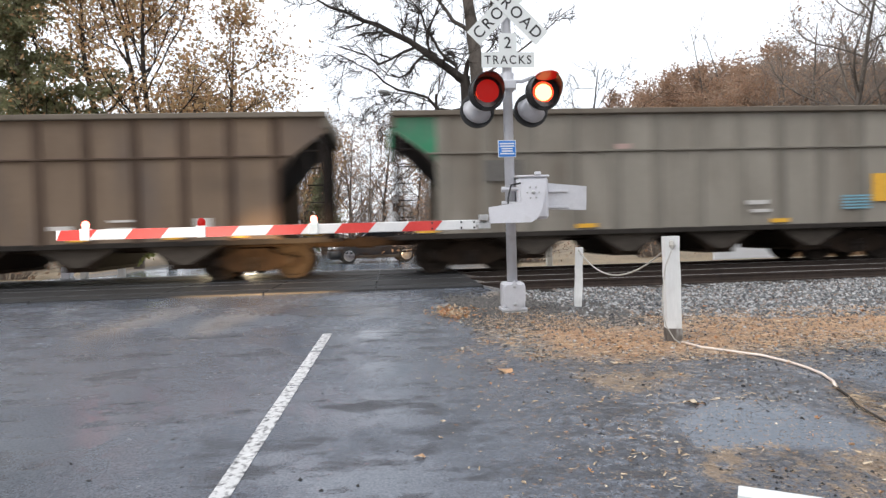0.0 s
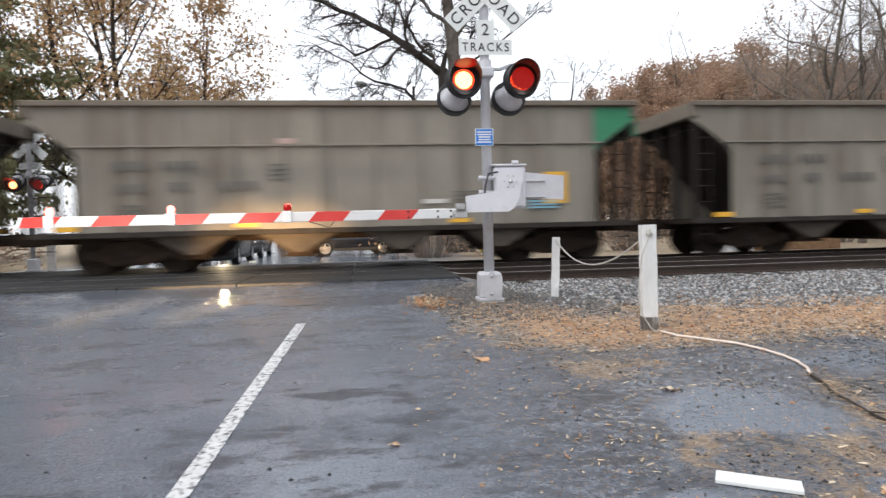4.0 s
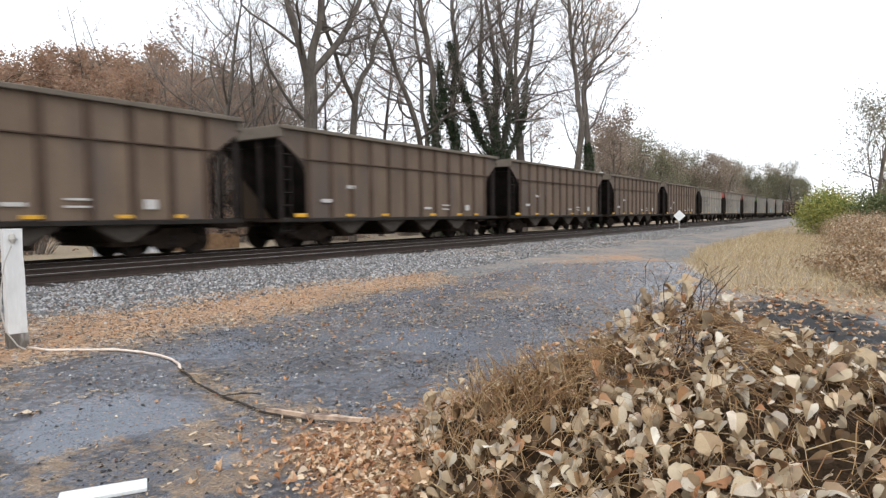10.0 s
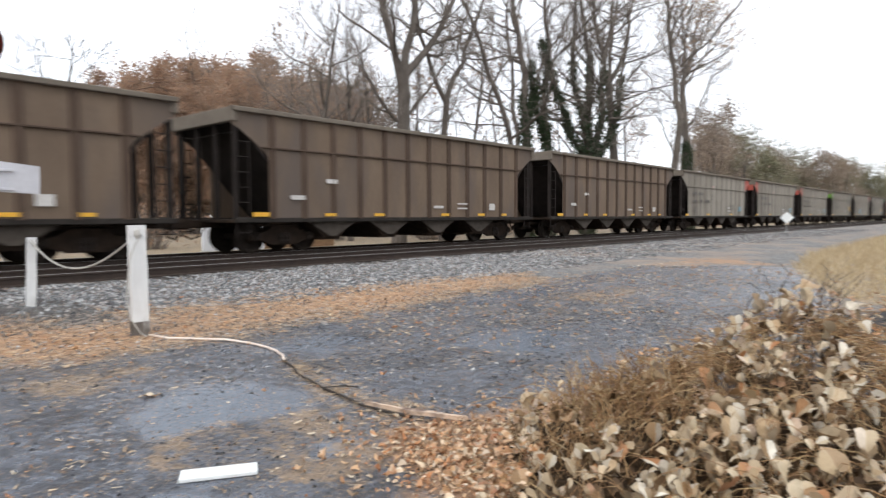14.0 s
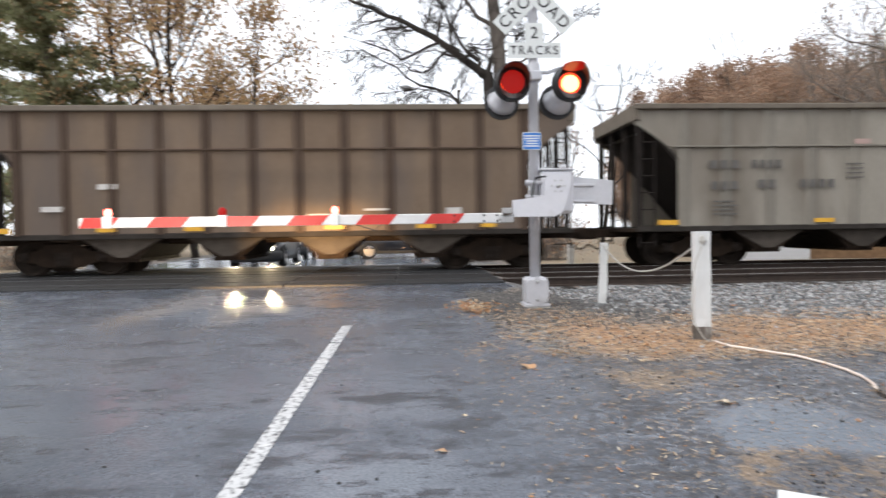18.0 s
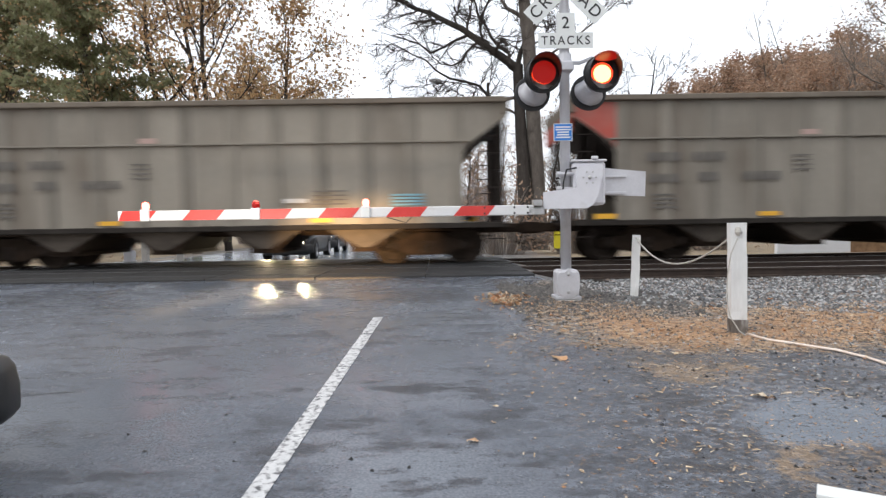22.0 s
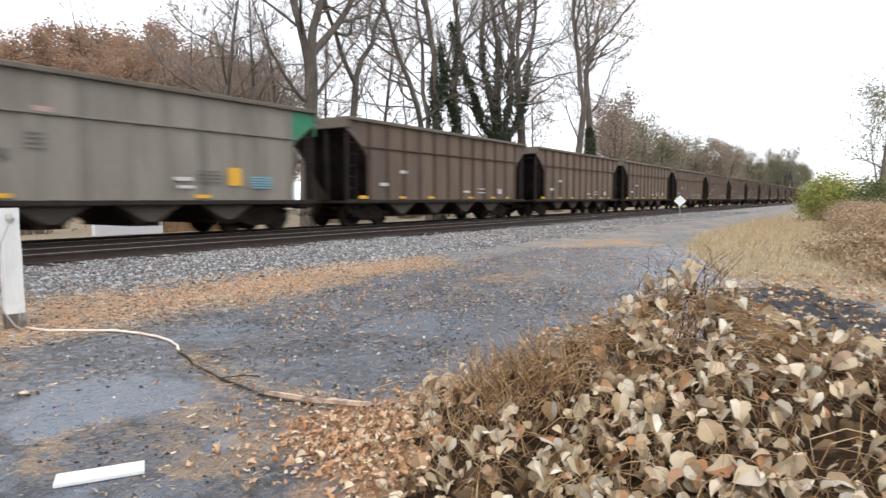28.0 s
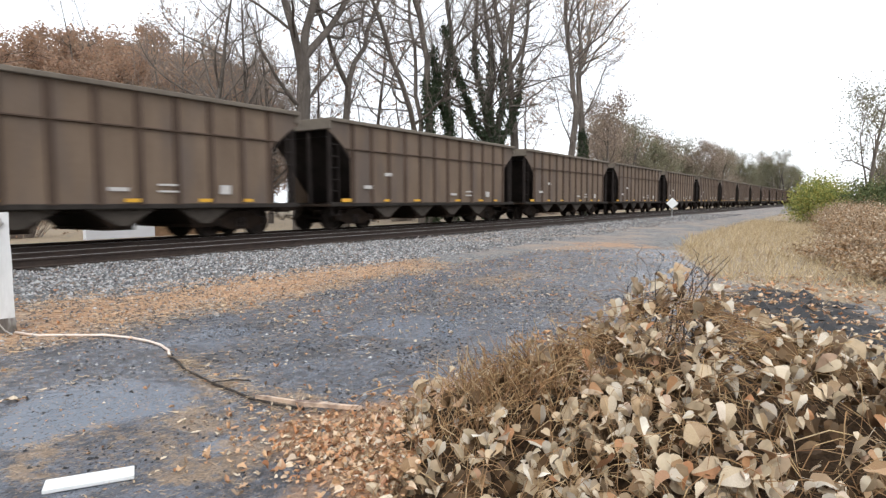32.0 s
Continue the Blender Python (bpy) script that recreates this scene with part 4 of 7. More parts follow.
            for k in (-0.89, 0.89):
                part("wheel", Shape().lathe((tx + k, sg * 0.67, 0.457), (0, sg, 0), [(-0.05, 0.49), (-0.02, 0.49), (-0.01, 0.46), (0.09, 0.452), (0.09, 0.39), (0.045, 0.36), (0.03, 0.2), (0.085, 0.15), (0.1, 0.1)], 20), WHEEL, truck, smooth=False)
                part("bearing", Shape().lathe((tx + k, sg * 0.95, 0.457), (0, sg, 0), [(0, 0.12), (0.14, 0.12), (0.17, 0.085), (0.2, 0.07)], 10), WHEEL, truck)
        for k in (-0.89, 0.89):
            part("axle", Shape().tube((tx + k, -0.7, 0.457), (tx + k, 0.7, 0.457), 0.085, n=8), WHEEL, truck)
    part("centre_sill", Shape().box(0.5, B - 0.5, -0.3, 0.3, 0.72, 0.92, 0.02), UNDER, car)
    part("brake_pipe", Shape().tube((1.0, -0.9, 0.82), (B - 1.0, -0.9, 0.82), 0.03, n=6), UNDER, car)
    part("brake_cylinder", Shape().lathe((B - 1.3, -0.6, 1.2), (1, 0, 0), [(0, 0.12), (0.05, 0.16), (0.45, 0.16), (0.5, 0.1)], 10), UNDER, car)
    heap = Shape()
    hn, rr = 20, random.Random(4)
    for i in range(hn + 1):
        for j in range(7):
            x, y = 0.15 + (B - 0.3) * i / hn, -1.5 + 3.0 * j / 6
            edge = min(i, hn - i, j * 2, (6 - j) * 2) / 5
            heap.v.append((x, y, 3.3 + 0.38 * min(1, edge) + rr.uniform(-0.06, 0.06)))
    heap.f = [(i * 7 + j, (i + 1) * 7 + j, (i + 1) * 7 + j + 1, i * 7 + j + 1) for i in range(hn) for j in range(6)]
    part("coal_load", heap, COAL, car, "heaped black coal")
    return car


def bar(car, x, z, w, h, material, name="marking"):
    for sg in (-1, 1):
        xx = x if sg < 0 else CAR_B - x - w
        y = sg * (HALF + 0.028)
        part(name, Shape().box(xx, xx + w, y - 0.004, y + 0.004, z, z + h), material, car)


def end_colour(car, end, material):
    """A painted corner at one end of a car's sides."""
    pts = [(0.03, 3.44), (0.17, 3.38), (0.99, 2.8), (1.1, 2.62), (1.1, 2.45), (1.3, 2.45), (1.3, 3.74), (0.03, 3.74)]
    if end > 0:
        pts = [(CAR_B - x, z) for x, z in pts][::-1]
    for sg in (-1, 1):
        y = sg * (HALF - 0.022)
        part("painted_corner", Shape().prism(pts, "y", y - 0.006, y + 0.006), material, car)
    x = 0 if end < 0 else CAR_B
    part("painted_end", Shape().box(x - 0.04, x + 0.04, -HALF + 0.1, HALF - 0.1, 3.05, 3.49, 0.01), material, car)


brown = hopper_car(BROWN, BROWN_RIB, 0.06, "dusty brown coal hopper car with ribbed sides")
for x, z, w, h, m in ((0.55, 1.02, 0.5, 0.12, YELLOW), (2.95, 1.03, 0.42, 0.09, YELLOW), (4.9, 1.03, 0.42, 0.09, YELLOW), (8.1, 1.03, 0.42, 0.09, YELLOW), (10.2, 1.03, 0.42, 0.09, YELLOW), (11.7, 1.03, 0.35, 0.09, YELLOW),
                      (3.0, 2.0, 0.42, 0.12, WHITEM), (1.75, 1.5, 0.5, 0.12, WHITEM), (7.7, 1.3, 0.5, 0.09, WHITEM), (9.0, 1.28, 0.55, 0.05, WHITEM), (9.0, 1.45, 0.55, 0.05, WHITEM), (10.9, 1.25, 0.35, 0.25, WHITEM)):
    bar(brown, x, z, w, h, m)
grey = hopper_car(GREY, GREY_RIB, 0.03, "dusty grey coal hopper car with shallow ribs")
for x, z, w, h, m in ((0.55, 1.02, 0.5, 0.12, YELLOW), (4.4, 1.04, 0.5, 0.1, YELLOW), (9.3, 1.04, 0.5, 0.1, YELLOW),
                      (8.7, 1.5, 0.55, 0.1, WHITEM), (8.8, 1.3, 0.5, 0.08, WHITEM), (5.4, 2.92, 0.4, 0.12, PINKM)):
    bar(grey, x, z, w, h, m)

BROWNS = [k for k in range(-3, 35) if k < 0 or 4 <= k <= 10 or k >= 17]
ENDS = {0: [(-1, GREENP)], 1: [(-1, GREENP)], 2: [(1, GREENP)], 3: [(1, REDP)], 11: [(1, REDP)], 12: [(-1, REDP)], 13: [(-1, REDP)], 14: [(-1, LIMEP)], 15: [(1, REDP)], 16: [(1, GREENP)]}
EXTRA = {1: [(2.35, 1.6, 1.05, 0.2, DARKM), (2.4, 1.83, 0.95, 0.16, WHITEM), (2.35, 2.02, 1.05, 0.2, DARKM), (11.9, 1.55, 0.5, 0.6, YELLOW)], 0: [(12.0, 1.5, 0.5, 0.7, YELLOW), (2.2, 2.2, 0.9, 0.5, DARKM)], 2: [(11.6, 1.45, 0.55, 0.75, YELLOW)], 14: [(10.5, 2.5, 0.85, 0.28, SIGNBLK), (10.5, 2.86, 0.85, 0.28, SIGNBLK), (11.6, 1.6, 0.5, 0.5, YELLOW)],
         15: [(4.6, 1.1, 0.8, 0.75, BLUEM), (2.9, 2.3, 0.36, 0.2, PINKM), (3.45, 2.3, 0.36, 0.2, PINKM), (4.0, 2.3, 0.36, 0.2, PINKM), (2.95, 1.95, 0.4, 0.16, PINKM), (3.6, 1.95, 0.5, 0.16, PINKM)], 16: [(2.6, 1.5, 0.8, 0.7, DARKM), (10.4, 1.4, 0.45, 0.5, YELLOW)]}
cars = {}
for k in range(-3, 35):
    at = pose(CAR_S * k, TRAIN_Y, TRAIN_Z)
    c = copy_thing(brown if k in BROWNS else grey, at)
    for end, m in ENDS.get(k, ()):
        end_colour(c, end, m)
    if k not in BROWNS and k not in (1, 14, 15):
        for i in range(5):
            bar(c, 11.2, 1.33 + 0.075 * i, 0.75, 0.045, BLUEM)
    if k not in BROWNS and k not in (0, 1):
        for x, z, n, w in ((1.8, 2.35, 3, 0.22), (2.85, 2.35, 4, 0.15), (1.85, 1.85, 3, 0.19), (3.0, 1.88, 2, 0.2), (4.05, 1.88, 4, 0.18)):
            for i in range(n):
                bar(c, x + i * (w + 0.05), z, w - 0.03, 0.2, DARKM)
        for i in range(4):
            bar(c, 1.9, 1.25 + 0.1 * i, 0.6 - 0.08 * (i % 2), 0.035, DARKM)
            bar(c, 5.2, 2.1 + 0.11 * i, 0.42, 0.03, DARKM)
            bar(c, 9.4, 1.45 + 0.1 * i, 0.75, 0.03, DARKM)
    for x, z, w, h, m in EXTRA.get(k, ()):
        bar(c, x, z, w, h, m, "panel_marking")
    if k in ENDS:
        tagged(c, "dusty grey coal hopper car with a painted corner")
    cars[k] = c
for proto in (brown, grey):
    for o in (*proto.children_recursive, proto):
        bpy.data.objects.remove(o)


def car_x(k, t):
    """Left end of car k: the train slows slowly, then holds its pace."""
    return 0.1765 + CAR_S * k - 9.607 * t + 0.006215 * t ** 2 + 0.001683 * t ** 3 - 0.000029 * t ** 4


# ---- crossing signal
SX, SY = 1.616, 8.05
SZ = zg(SX, SY)
sig = thing("crossing_signal", "silver railway crossing signal with twin red lamps and crossbuck", "crossing signal", pose(SX, SY, SZ))
part("foundation", Shape().box(-0.17, 0.19, -0.16, 0.16, -0.2, 0.02, 0.03), CONC, sig)
base = Shape().box(-0.14, 0.14, -0.13, 0.13, 0.05, 0.38, 0.03).box(-0.16, 0.16, -0.15, 0.15, 0.015, 0.06, 0.01)
junction = part("base_casting", base, METALP, sig, "cast base with a bolted cover")
cover = [(-0.12, 0.08), (-0.05, 0.04), (0.05, 0.04), (0.12, 0.08), (0.16, 0.16), (0.16, 0.34), (0.12, 0.37), (0.05, 0.37), (0, 0.43), (-0.05, 0.37), (-0.12, 0.37), (-0.16, 0.34), (-0.16, 0.16)]
part("cover_plate", Shape().prism([(x * 0.85, z * 0.95) for x, z in cover], "y", -0.155, -0.132), METALP, junction)
for z in (0.11, 0.33):
    part("bolt", Shape().lathe((0, -0.155, z), (0, -1, 0), [(0, 0.022), (0.015, 0.02), (0.02, 0.01)], 8), STEEL, junction)
part("mast", Shape().lathe((0, 0, 0.3), (0, 0, 1), [(0, 0.065), (3.6, 0.06), (3.75, 0.06), (3.77, 0.05)], 20), METALP, sig, smooth=True)
# lamp cross arm
part("lamp_bracket", Shape().lathe((0, 0, 2.86), (0, 0, 1), [(0, 0.085), (0.16, 0.085)], 12).box(-0.08, 0.1, -0.1, 0.1, 2.8, 2.93, 0.02), METALP, sig)
arm_pts = [(-0.36, 0.05, 2.95), (-0.2, 0.05, 2.98), (0, 0.03, 2.93), (0.2, 0.05, 2.93), (0.36, 0.05, 2.99)]
part("lamp_arm", Shape().path(arm_pts, 0.025, 8), METALP, sig)
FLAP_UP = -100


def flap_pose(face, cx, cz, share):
    """An added flap, hinged above the lens to blink it: share 0 lies over it, 1 is swung up under the hood."""
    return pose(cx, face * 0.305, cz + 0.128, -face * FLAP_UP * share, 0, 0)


for sx in (-1, 1):
    for face in (-1, 1):
        cx, cz = sx * 0.355 + 0.02 - 0.03 * face, 2.735 - 0.07 * (1 + face)
        cy = face * 0.2
        mid = Vector((sx * 0.355 + 0.02, 0.0, 2.665))
        unit = part("lamp_housing", Shape().lathe(mid, Vector((cx, cy, cz)) - mid, [(0, 0.125), (0.03, 0.14), (0.17, 0.145), (0.205, 0.19)], 24), METALP, sig, "grey lamp housing", smooth=True)
        part("background_disc", Shape().lathe((cx, cy, cz), (0, face, 0), [(0, 0.12), (0.0, 0.215), (0.008, 0.225), (0.018, 0.215), (0.02, 0.13)], 36), BLACKP, unit)
        hood = Shape()
        n = 32
        pts_in, pts_out = [], []
        for i in range(n + 1):
            a = radians(-68 + 316 * i / n)
            reach = 0.02 + 0.3 * (0.3 + 0.7 * (0.5 + 0.5 * math.sin(a)))
            for r, dst in ((0.205, pts_out), (0.198, pts_in)):
                dst.append(((cx + r * math.cos(a), cy + face * 0.015, cz + r * math.sin(a)), (cx + (r - 0.012) * math.cos(a), cy + face * reach, cz + (r - 0.012) * math.sin(a))))
        for pts in (pts_out, pts_in):
            v = [p for pair in pts for p in pair]
            hood.add(v, [(2 * i, 2 * i + 2, 2 * i + 3, 2 * i + 1) for i in range(n)])
        v = [q[1] for q in pts_out] + [q[1] for q in pts_in]
        hood.add(v, [(i, i + 1, n + 2 + i, n + 1 + i) for i in range(n)])
        part("hood", hood, BLACKP, unit)
        part("lens", Shape().lathe((cx, cy + face * 0.02, cz), (0, face, 0), [(0, 0.13), (0.012, 0.125), (0.03, 0.09), (0.036, 0.02)], 28), LAMP_R, unit, "red glass lens, flashing", smooth=True)
        part("lens_core", Shape().lathe((cx - 0.006, cy + face * 0.055, cz - 0.01), (0, face, 0), [(0, 0.104), (0.008, 0.09), (0.014, 0.03)], 24), LAMP_HOT, unit, "bright core of the lens")
        # added flap, no part of a real lamp: hides the lens to blink it
        flap = part("flasher_flap", Shape().lathe((0, 0, -0.128), (0, face, 0), [(0.0, 0.1), (0.0, 0.14), (0.006, 0.14), (0.01, 0.08), (0.012, 0.02)], 28), COVER_DIM, unit, "added dark red flap that hides the lens to blink it", at=flap_pose(face, cx, cz, 1))
# blue notice
notice = part("notice_plate", Shape().box(-0.155, 0.075, -0.085, -0.08, 1.955, 2.17, 0.002), SIGNW, sig, "small blue notice plate")
part("notice_face", Shape().box(-0.146, 0.066, -0.089, -0.0855, 1.964, 2.161), BLUES, notice)
rn = random.Random(2)
for i in range(5):
    z, w = 2.125 - i * 0.031, rn.uniform(0.07, 0.092)
    part("print_line", Shape().box(-0.04 - w, -0.04 + w, -0.0915, -0.0895, z - 0.008, z + 0.008), SIGNW, notice)
part("mast_clamp", Shape().lathe((0, 0, 2.05), (0, 0, 1), [(0, 0.07), (0.03, 0.07)], 12), STEEL, sig)


def lettering(name, body, size, material, parent, m, label="", width=None):
    cu = bpy.data.curves.new(name, "FONT")
    cu.body, cu.size, cu.align_x, cu.align_y, cu.extrude, cu.offset, cu.space_character = body, size, "CENTER", "CENTER", 0.0015, 0.001, 1.28
    tmp = new(name, cu)
    me = bpy.data.meshes.new_from_object(tmp.evaluated_get(bpy.context.evaluated_depsgraph_get()))
    bpy.data.objects.remove(tmp)
    me.materials.clear()
    me.materials.append(material)
    if width:
        xs = [v.co.x for v in me.vertices]
        m = m @ Matrix.Diagonal((width / (max(xs) - min(xs)), 1, 1, 1))
    ob = new(name, me)
    ob.parent, ob.matrix_basis = parent, m
    return tagged(ob, label)


# sign of two tracks, an upside-down T
twot = part("tracks_plate", Shape().prism([(-0.335, 3.075), (0.335, 3.075), (0.335, 3.265), (0.115, 3.265), (0.115, 3.5), (-0.115, 3.5), (-0.115, 3.265), (-0.335, 3.265)], "y", -0.087, -0.082), SIGNW, sig, "white plate reading 2 TRACKS")
lettering("word", "TRACKS", 0.15, SIGNBLK, twot, pose(0, -0.0885, 3.165, 90, 0, 0), width=0.59)
lettering("numeral", "2", 0.2, SIGNBLK, twot, pose(0, -0.0885, 3.375, 90, 0, 0))
for ang, body, y in ((-45, "RAILROAD", -0.103), (45, "CROSSING", -0.095)):
    m = pose(0, y, 3.86) @ pose(0, 0, 0, 0, -ang, 0)
    blade = part("crossbuck_blade", Shape().box(-0.61, 0.61, -0.003, 0.003, -0.115, 0.115, 0.002), SIGNW, sig, "white crossbuck blade", at=m)
    lettering("word", body, 0.2, SIGNBLK, blade, pose(0, -0.0045, 0, 90, 0, 0), width=1.12)

# ---- gate mechanism and arm, on the same mast
gate = thing("gate_mechanism", "pale grey gate mechanism with counterweight plate on the mast", "gate machine", pose(SX, SY, SZ))
body = part("housing", Shape().box(0.07, 0.46, -0.16, 0.2, 1.17, 1.7, 0.03), BOXP, gate, "pale grey enamelled housing")
part("lid", Shape().box(0.05, 0.47, -0.18, 0.22, 1.695, 1.72, 0.008), BOXP, body)
part("lid_handle", Shape().box(0.28, 0.36, -0.2, -0.16, 1.72, 1.76, 0.008), BOXP, body)
arm_side = [(-0.31, 1.13), (0.22, 1.13), (0.3, 1.18), (0.36, 1.3), (0.4, 1.5), (0.4, 1.58), (0.35, 1.63), (0.12, 1.63), (0.09, 1.58), (0.09, 1.38), (-0.31, 1.33)]
crank = part("arm_bracket", Shape().prism(arm_side, "y", -0.225, -0.19), BOXP, gate, "bolted arm bracket")
for a in range(6):
    part("bolt", Shape().lathe((0.25 + 0.075 * math.cos(radians(60 * a)), -0.225, 1.5 + 0.075 * math.sin(radians(60 * a))), (0, -1, 0), [(0, 0.012), (0.008, 0.01)], 7), STEEL, crank)
part("hub", Shape().lathe((0.25, -0.225, 1.5), (0, -1, 0), [(0, 0.025), (0.02, 0.022), (0.03, 0.01)], 10), STEEL, crank)
for z in (1.27, 1.45):
    part("mast_u_bolt", Shape().tube((-0.1, -0.12, z + 0.1), (0.1, -0.12, z + 0.1), 0.025, n=8).lathe((-0.13, -0.12, z + 0.1), (1, 0, 0), [(0, 0.035), (0.05, 0.035)], 8), METALP, gate)
part("counterweight_arm", Shape().box(0.45, 0.72, -0.12, -0.09, 1.5, 1.53, 0.004).box(0.45, 0.72, -0.12, -0.09, 1.3, 1.33, 0.004), METALP, gate)
part("counterweight_plate", Shape().prism([(0.47, 1.29), (0.96, 1.27), (0.97, 1.57), (0.47, 1.62)], "y", -0.09, -0.06), METALP, gate, "flat counterweight plate")
part("cable", Shape().path([(0.1, -0.2, 1.62), (-0.02, -0.19, 1.6), (-0.06, -0.19, 1.45), (-0.07, -0.19, 1.3)], 0.012), BLACKP, gate)

# the lowered arm reaches out over the road
AZ = 1.12
arm = thing("crossing_gate", "lowered red and white striped crossing gate arm", "gate arm", pose(SX, SY - 0.2, SZ))
part("arm_tube", Shape().tube((-0.3, 0, AZ), (-0.48, 0, AZ + 0.001), 0.04, n=10), STEEL, arm)
part("shear_bracket", Shape().box(-0.46, -0.3, -0.06, 0.05, AZ - 0.06, AZ + 0.02, 0.01).box(-0.44, -0.33, -0.07, 0.07, AZ + 0.05, AZ + 0.12, 0.005), STEEL, arm)
X_TIP, X_ROOT = -5.42, -0.42
boom = part("boom", Shape().box(X_TIP, X_ROOT, -0.02, 0.02, AZ - 0.06, AZ + 0.06, 0.008), ARMW, arm)
x = X_ROOT - 0.52
while x > X_TIP:
    x1 = max(x - 0.406, X_TIP + 0.01)
    part("red_stripe", Shape().prism([(x1 - 0.05 if x1 > X_TIP + 0.1 else x1, AZ - 0.059), (x - 0.05, AZ - 0.059), (x + 0.05, AZ + 0.059), (x1 + 0.05, AZ + 0.059)], "y", -0.0235, -0.0205), ARMR, boom)
    x -= 0.813
arm_sleeves = {}
for lx in (-5.09, -3.77, -2.45):
    lamp = part("arm_lamp", Shape().box(lx - 0.055, lx + 0.055, -0.05, 0.05, AZ - 0.065, AZ + 0.075, 0.01), SIGNW, arm, "white lamp bracket")
    part("lamp_globe", Shape().lathe((lx, 0, AZ + 0.075), (0, 0, 1), [(0, 0.03), (0.015, 0.04), (0.05, 0.044), (0.08, 0.032), (0.09, 0.01)], 14), ARM_HOT, lamp, "red lamp globe", smooth=True)
    if lx != -5.09:
        # added sleeve covers the globe to make it blink
        arm_sleeves[lx] = part("flasher_sleeve", Shape().lathe((0, 0, 0), (0, 0, 1), [(0.0, 0.044), (0.05, 0.0485), (0.082, 0.037), (0.096, 0.012)], 16), COVER_DIM, lamp, "added dark red sleeve that hides the globe to blink it", smooth=True, at=pose(lx, 0, AZ + 0.072))
for bx in (-0.5, -0.66, -1.02):
    for dz in (-0.035, 0.035):
        part("bolt", Shape().lathe((bx, -0.02, AZ + dz), (0, -1, 0), [(0, 0.014), (0.008, 0.012)], 8), BLACKP, boom)
part("arm_wire", Shape().path([(-1.9, -0.01, AZ - 0.06), (-1.97, -0.01, AZ - 0.13), (-2.2, -0.01, AZ - 0.06)], 0.006, 5), BLACKP, arm)


# the signal on the far side of the tracks, turned the other way
sig_far = copy_thing(sig, pose(-9.9, 20.6, zg(-9.9, 20.6), 0, 0, 180))
tagged(sig_far, "silver railway crossing signal seen from behind beyond the tracks")


BAREWOOD = solid("damp_bare_wood", (0.07, 0.06, 0.052), (0.2, 0.175, 0.155), 9, 0.8, 0, 0.6, 60, 0, (0.42, 0.41, 0.39), 14, 0.6, stretch=(1, 1, 0.3))


# ---- two white posts with a rope between them, a hose on the ground
def white_post(label, x, y, w, h, lean):
    p = thing("wooden_post", label, "post", pose(x, y, zg(x, y), lean[0], lean[1], -12), group="white posts")
    s = Shape()
    n = 10
    r = random.Random(int(h * 100))
    for i in range(n + 1):
        z = -0.15 + (h + 0.15) * i / n
        j = [r.uniform(-0.004, 0.004) for _ in range(8)]
        s.v += [(-w + j[0], -w + j[1], z), (w + j[2], -w + j[3], z), (w + j[4], w + j[5], z), (-w + j[6], w + j[7], z)]
    for i in range(n):
        s.f += [(4 * i + k, 4 * i + (k + 1) % 4, 4 * i + 4 + (k + 1) % 4, 4 * i + 4 + k) for k in range(4)]
    s.f += [(3, 2, 1, 0), (4 * n, 4 * n + 1, 4 * n + 2, 4 * n + 3)]
    part("post", s, WOODW, p)
    if w > 0.06:
        part("bare_base", Shape().box(-w - 0.005, w + 0.005, -w - 0.005, w + 0.005, -0.12, 0.13, 0.004), BAREWOOD, p, "bare damp wood where the paint is gone")
    part("nail", Shape().lathe((0.02, -w, h - 0.09), (0, -1, 0), [(0, 0.012), (0.02, 0.012)], 6), STEEL, p)
    return p


white_post("short white-painted wooden post in the gravel", 2.52, 8.22, 0.048, 0.79, (0, 2.2))
white_post("white-painted square wooden post with bare damp base", 2.83, 6.1, 0.07, 1.03, (0, -0.6))
rope_pts = []
a, b = Vector((2.53, 8.17, 1.0)), Vector((2.8, 6.06, 1.1))
for i in range(15):
    t = i / 14
    rope_pts.append(a.lerp(b, t) - Vector((0, 0, 0.36 * 4 * t * (1 - t) * (1 - 0.25 * t))))
rope = thing("rope", "slack grey rope tied between two white posts", "rope", pose(0, 0, 0))
part("strand", Shape().path(rope_pts, 0.009), ROPE, rope)
part("knot", Shape().lathe((2.8, 6.02, 1.06), (0, 0.3, 1), [(0, 0.01), (0.03, 0.03), (0.07, 0.025), (0.09, 0.008)], 8), ROPE, rope)
part("hanging_end", Shape().path([(2.78, 6.0, 1.04), (2.72, 6.0, 0.9), (2.68, 5.98, 0.7), (2.66, 5.96, 0.5), (2.68, 5.93, 0.33), (2.75, 5.9, 0.2), (2.8, 5.88, 0.16)], 0.006), ROPE, rope)
HP = [(2.86, 5.98), (2.93, 5.74), (3.04, 5.64), (3.17, 5.5), (3.3, 5.38), (3.39, 5.14), (3.42, 4.93), (3.41, 4.75), (3.35, 4.55), (3.27, 4.42)]
hose = thing("hose", "pale hose lying on the wet asphalt", "hose")
part("tube", Shape().path([(x, y, zg(x, y) + 0.013) for x, y in HP], 0.0115, 8), HOSE, hose, smooth=True)


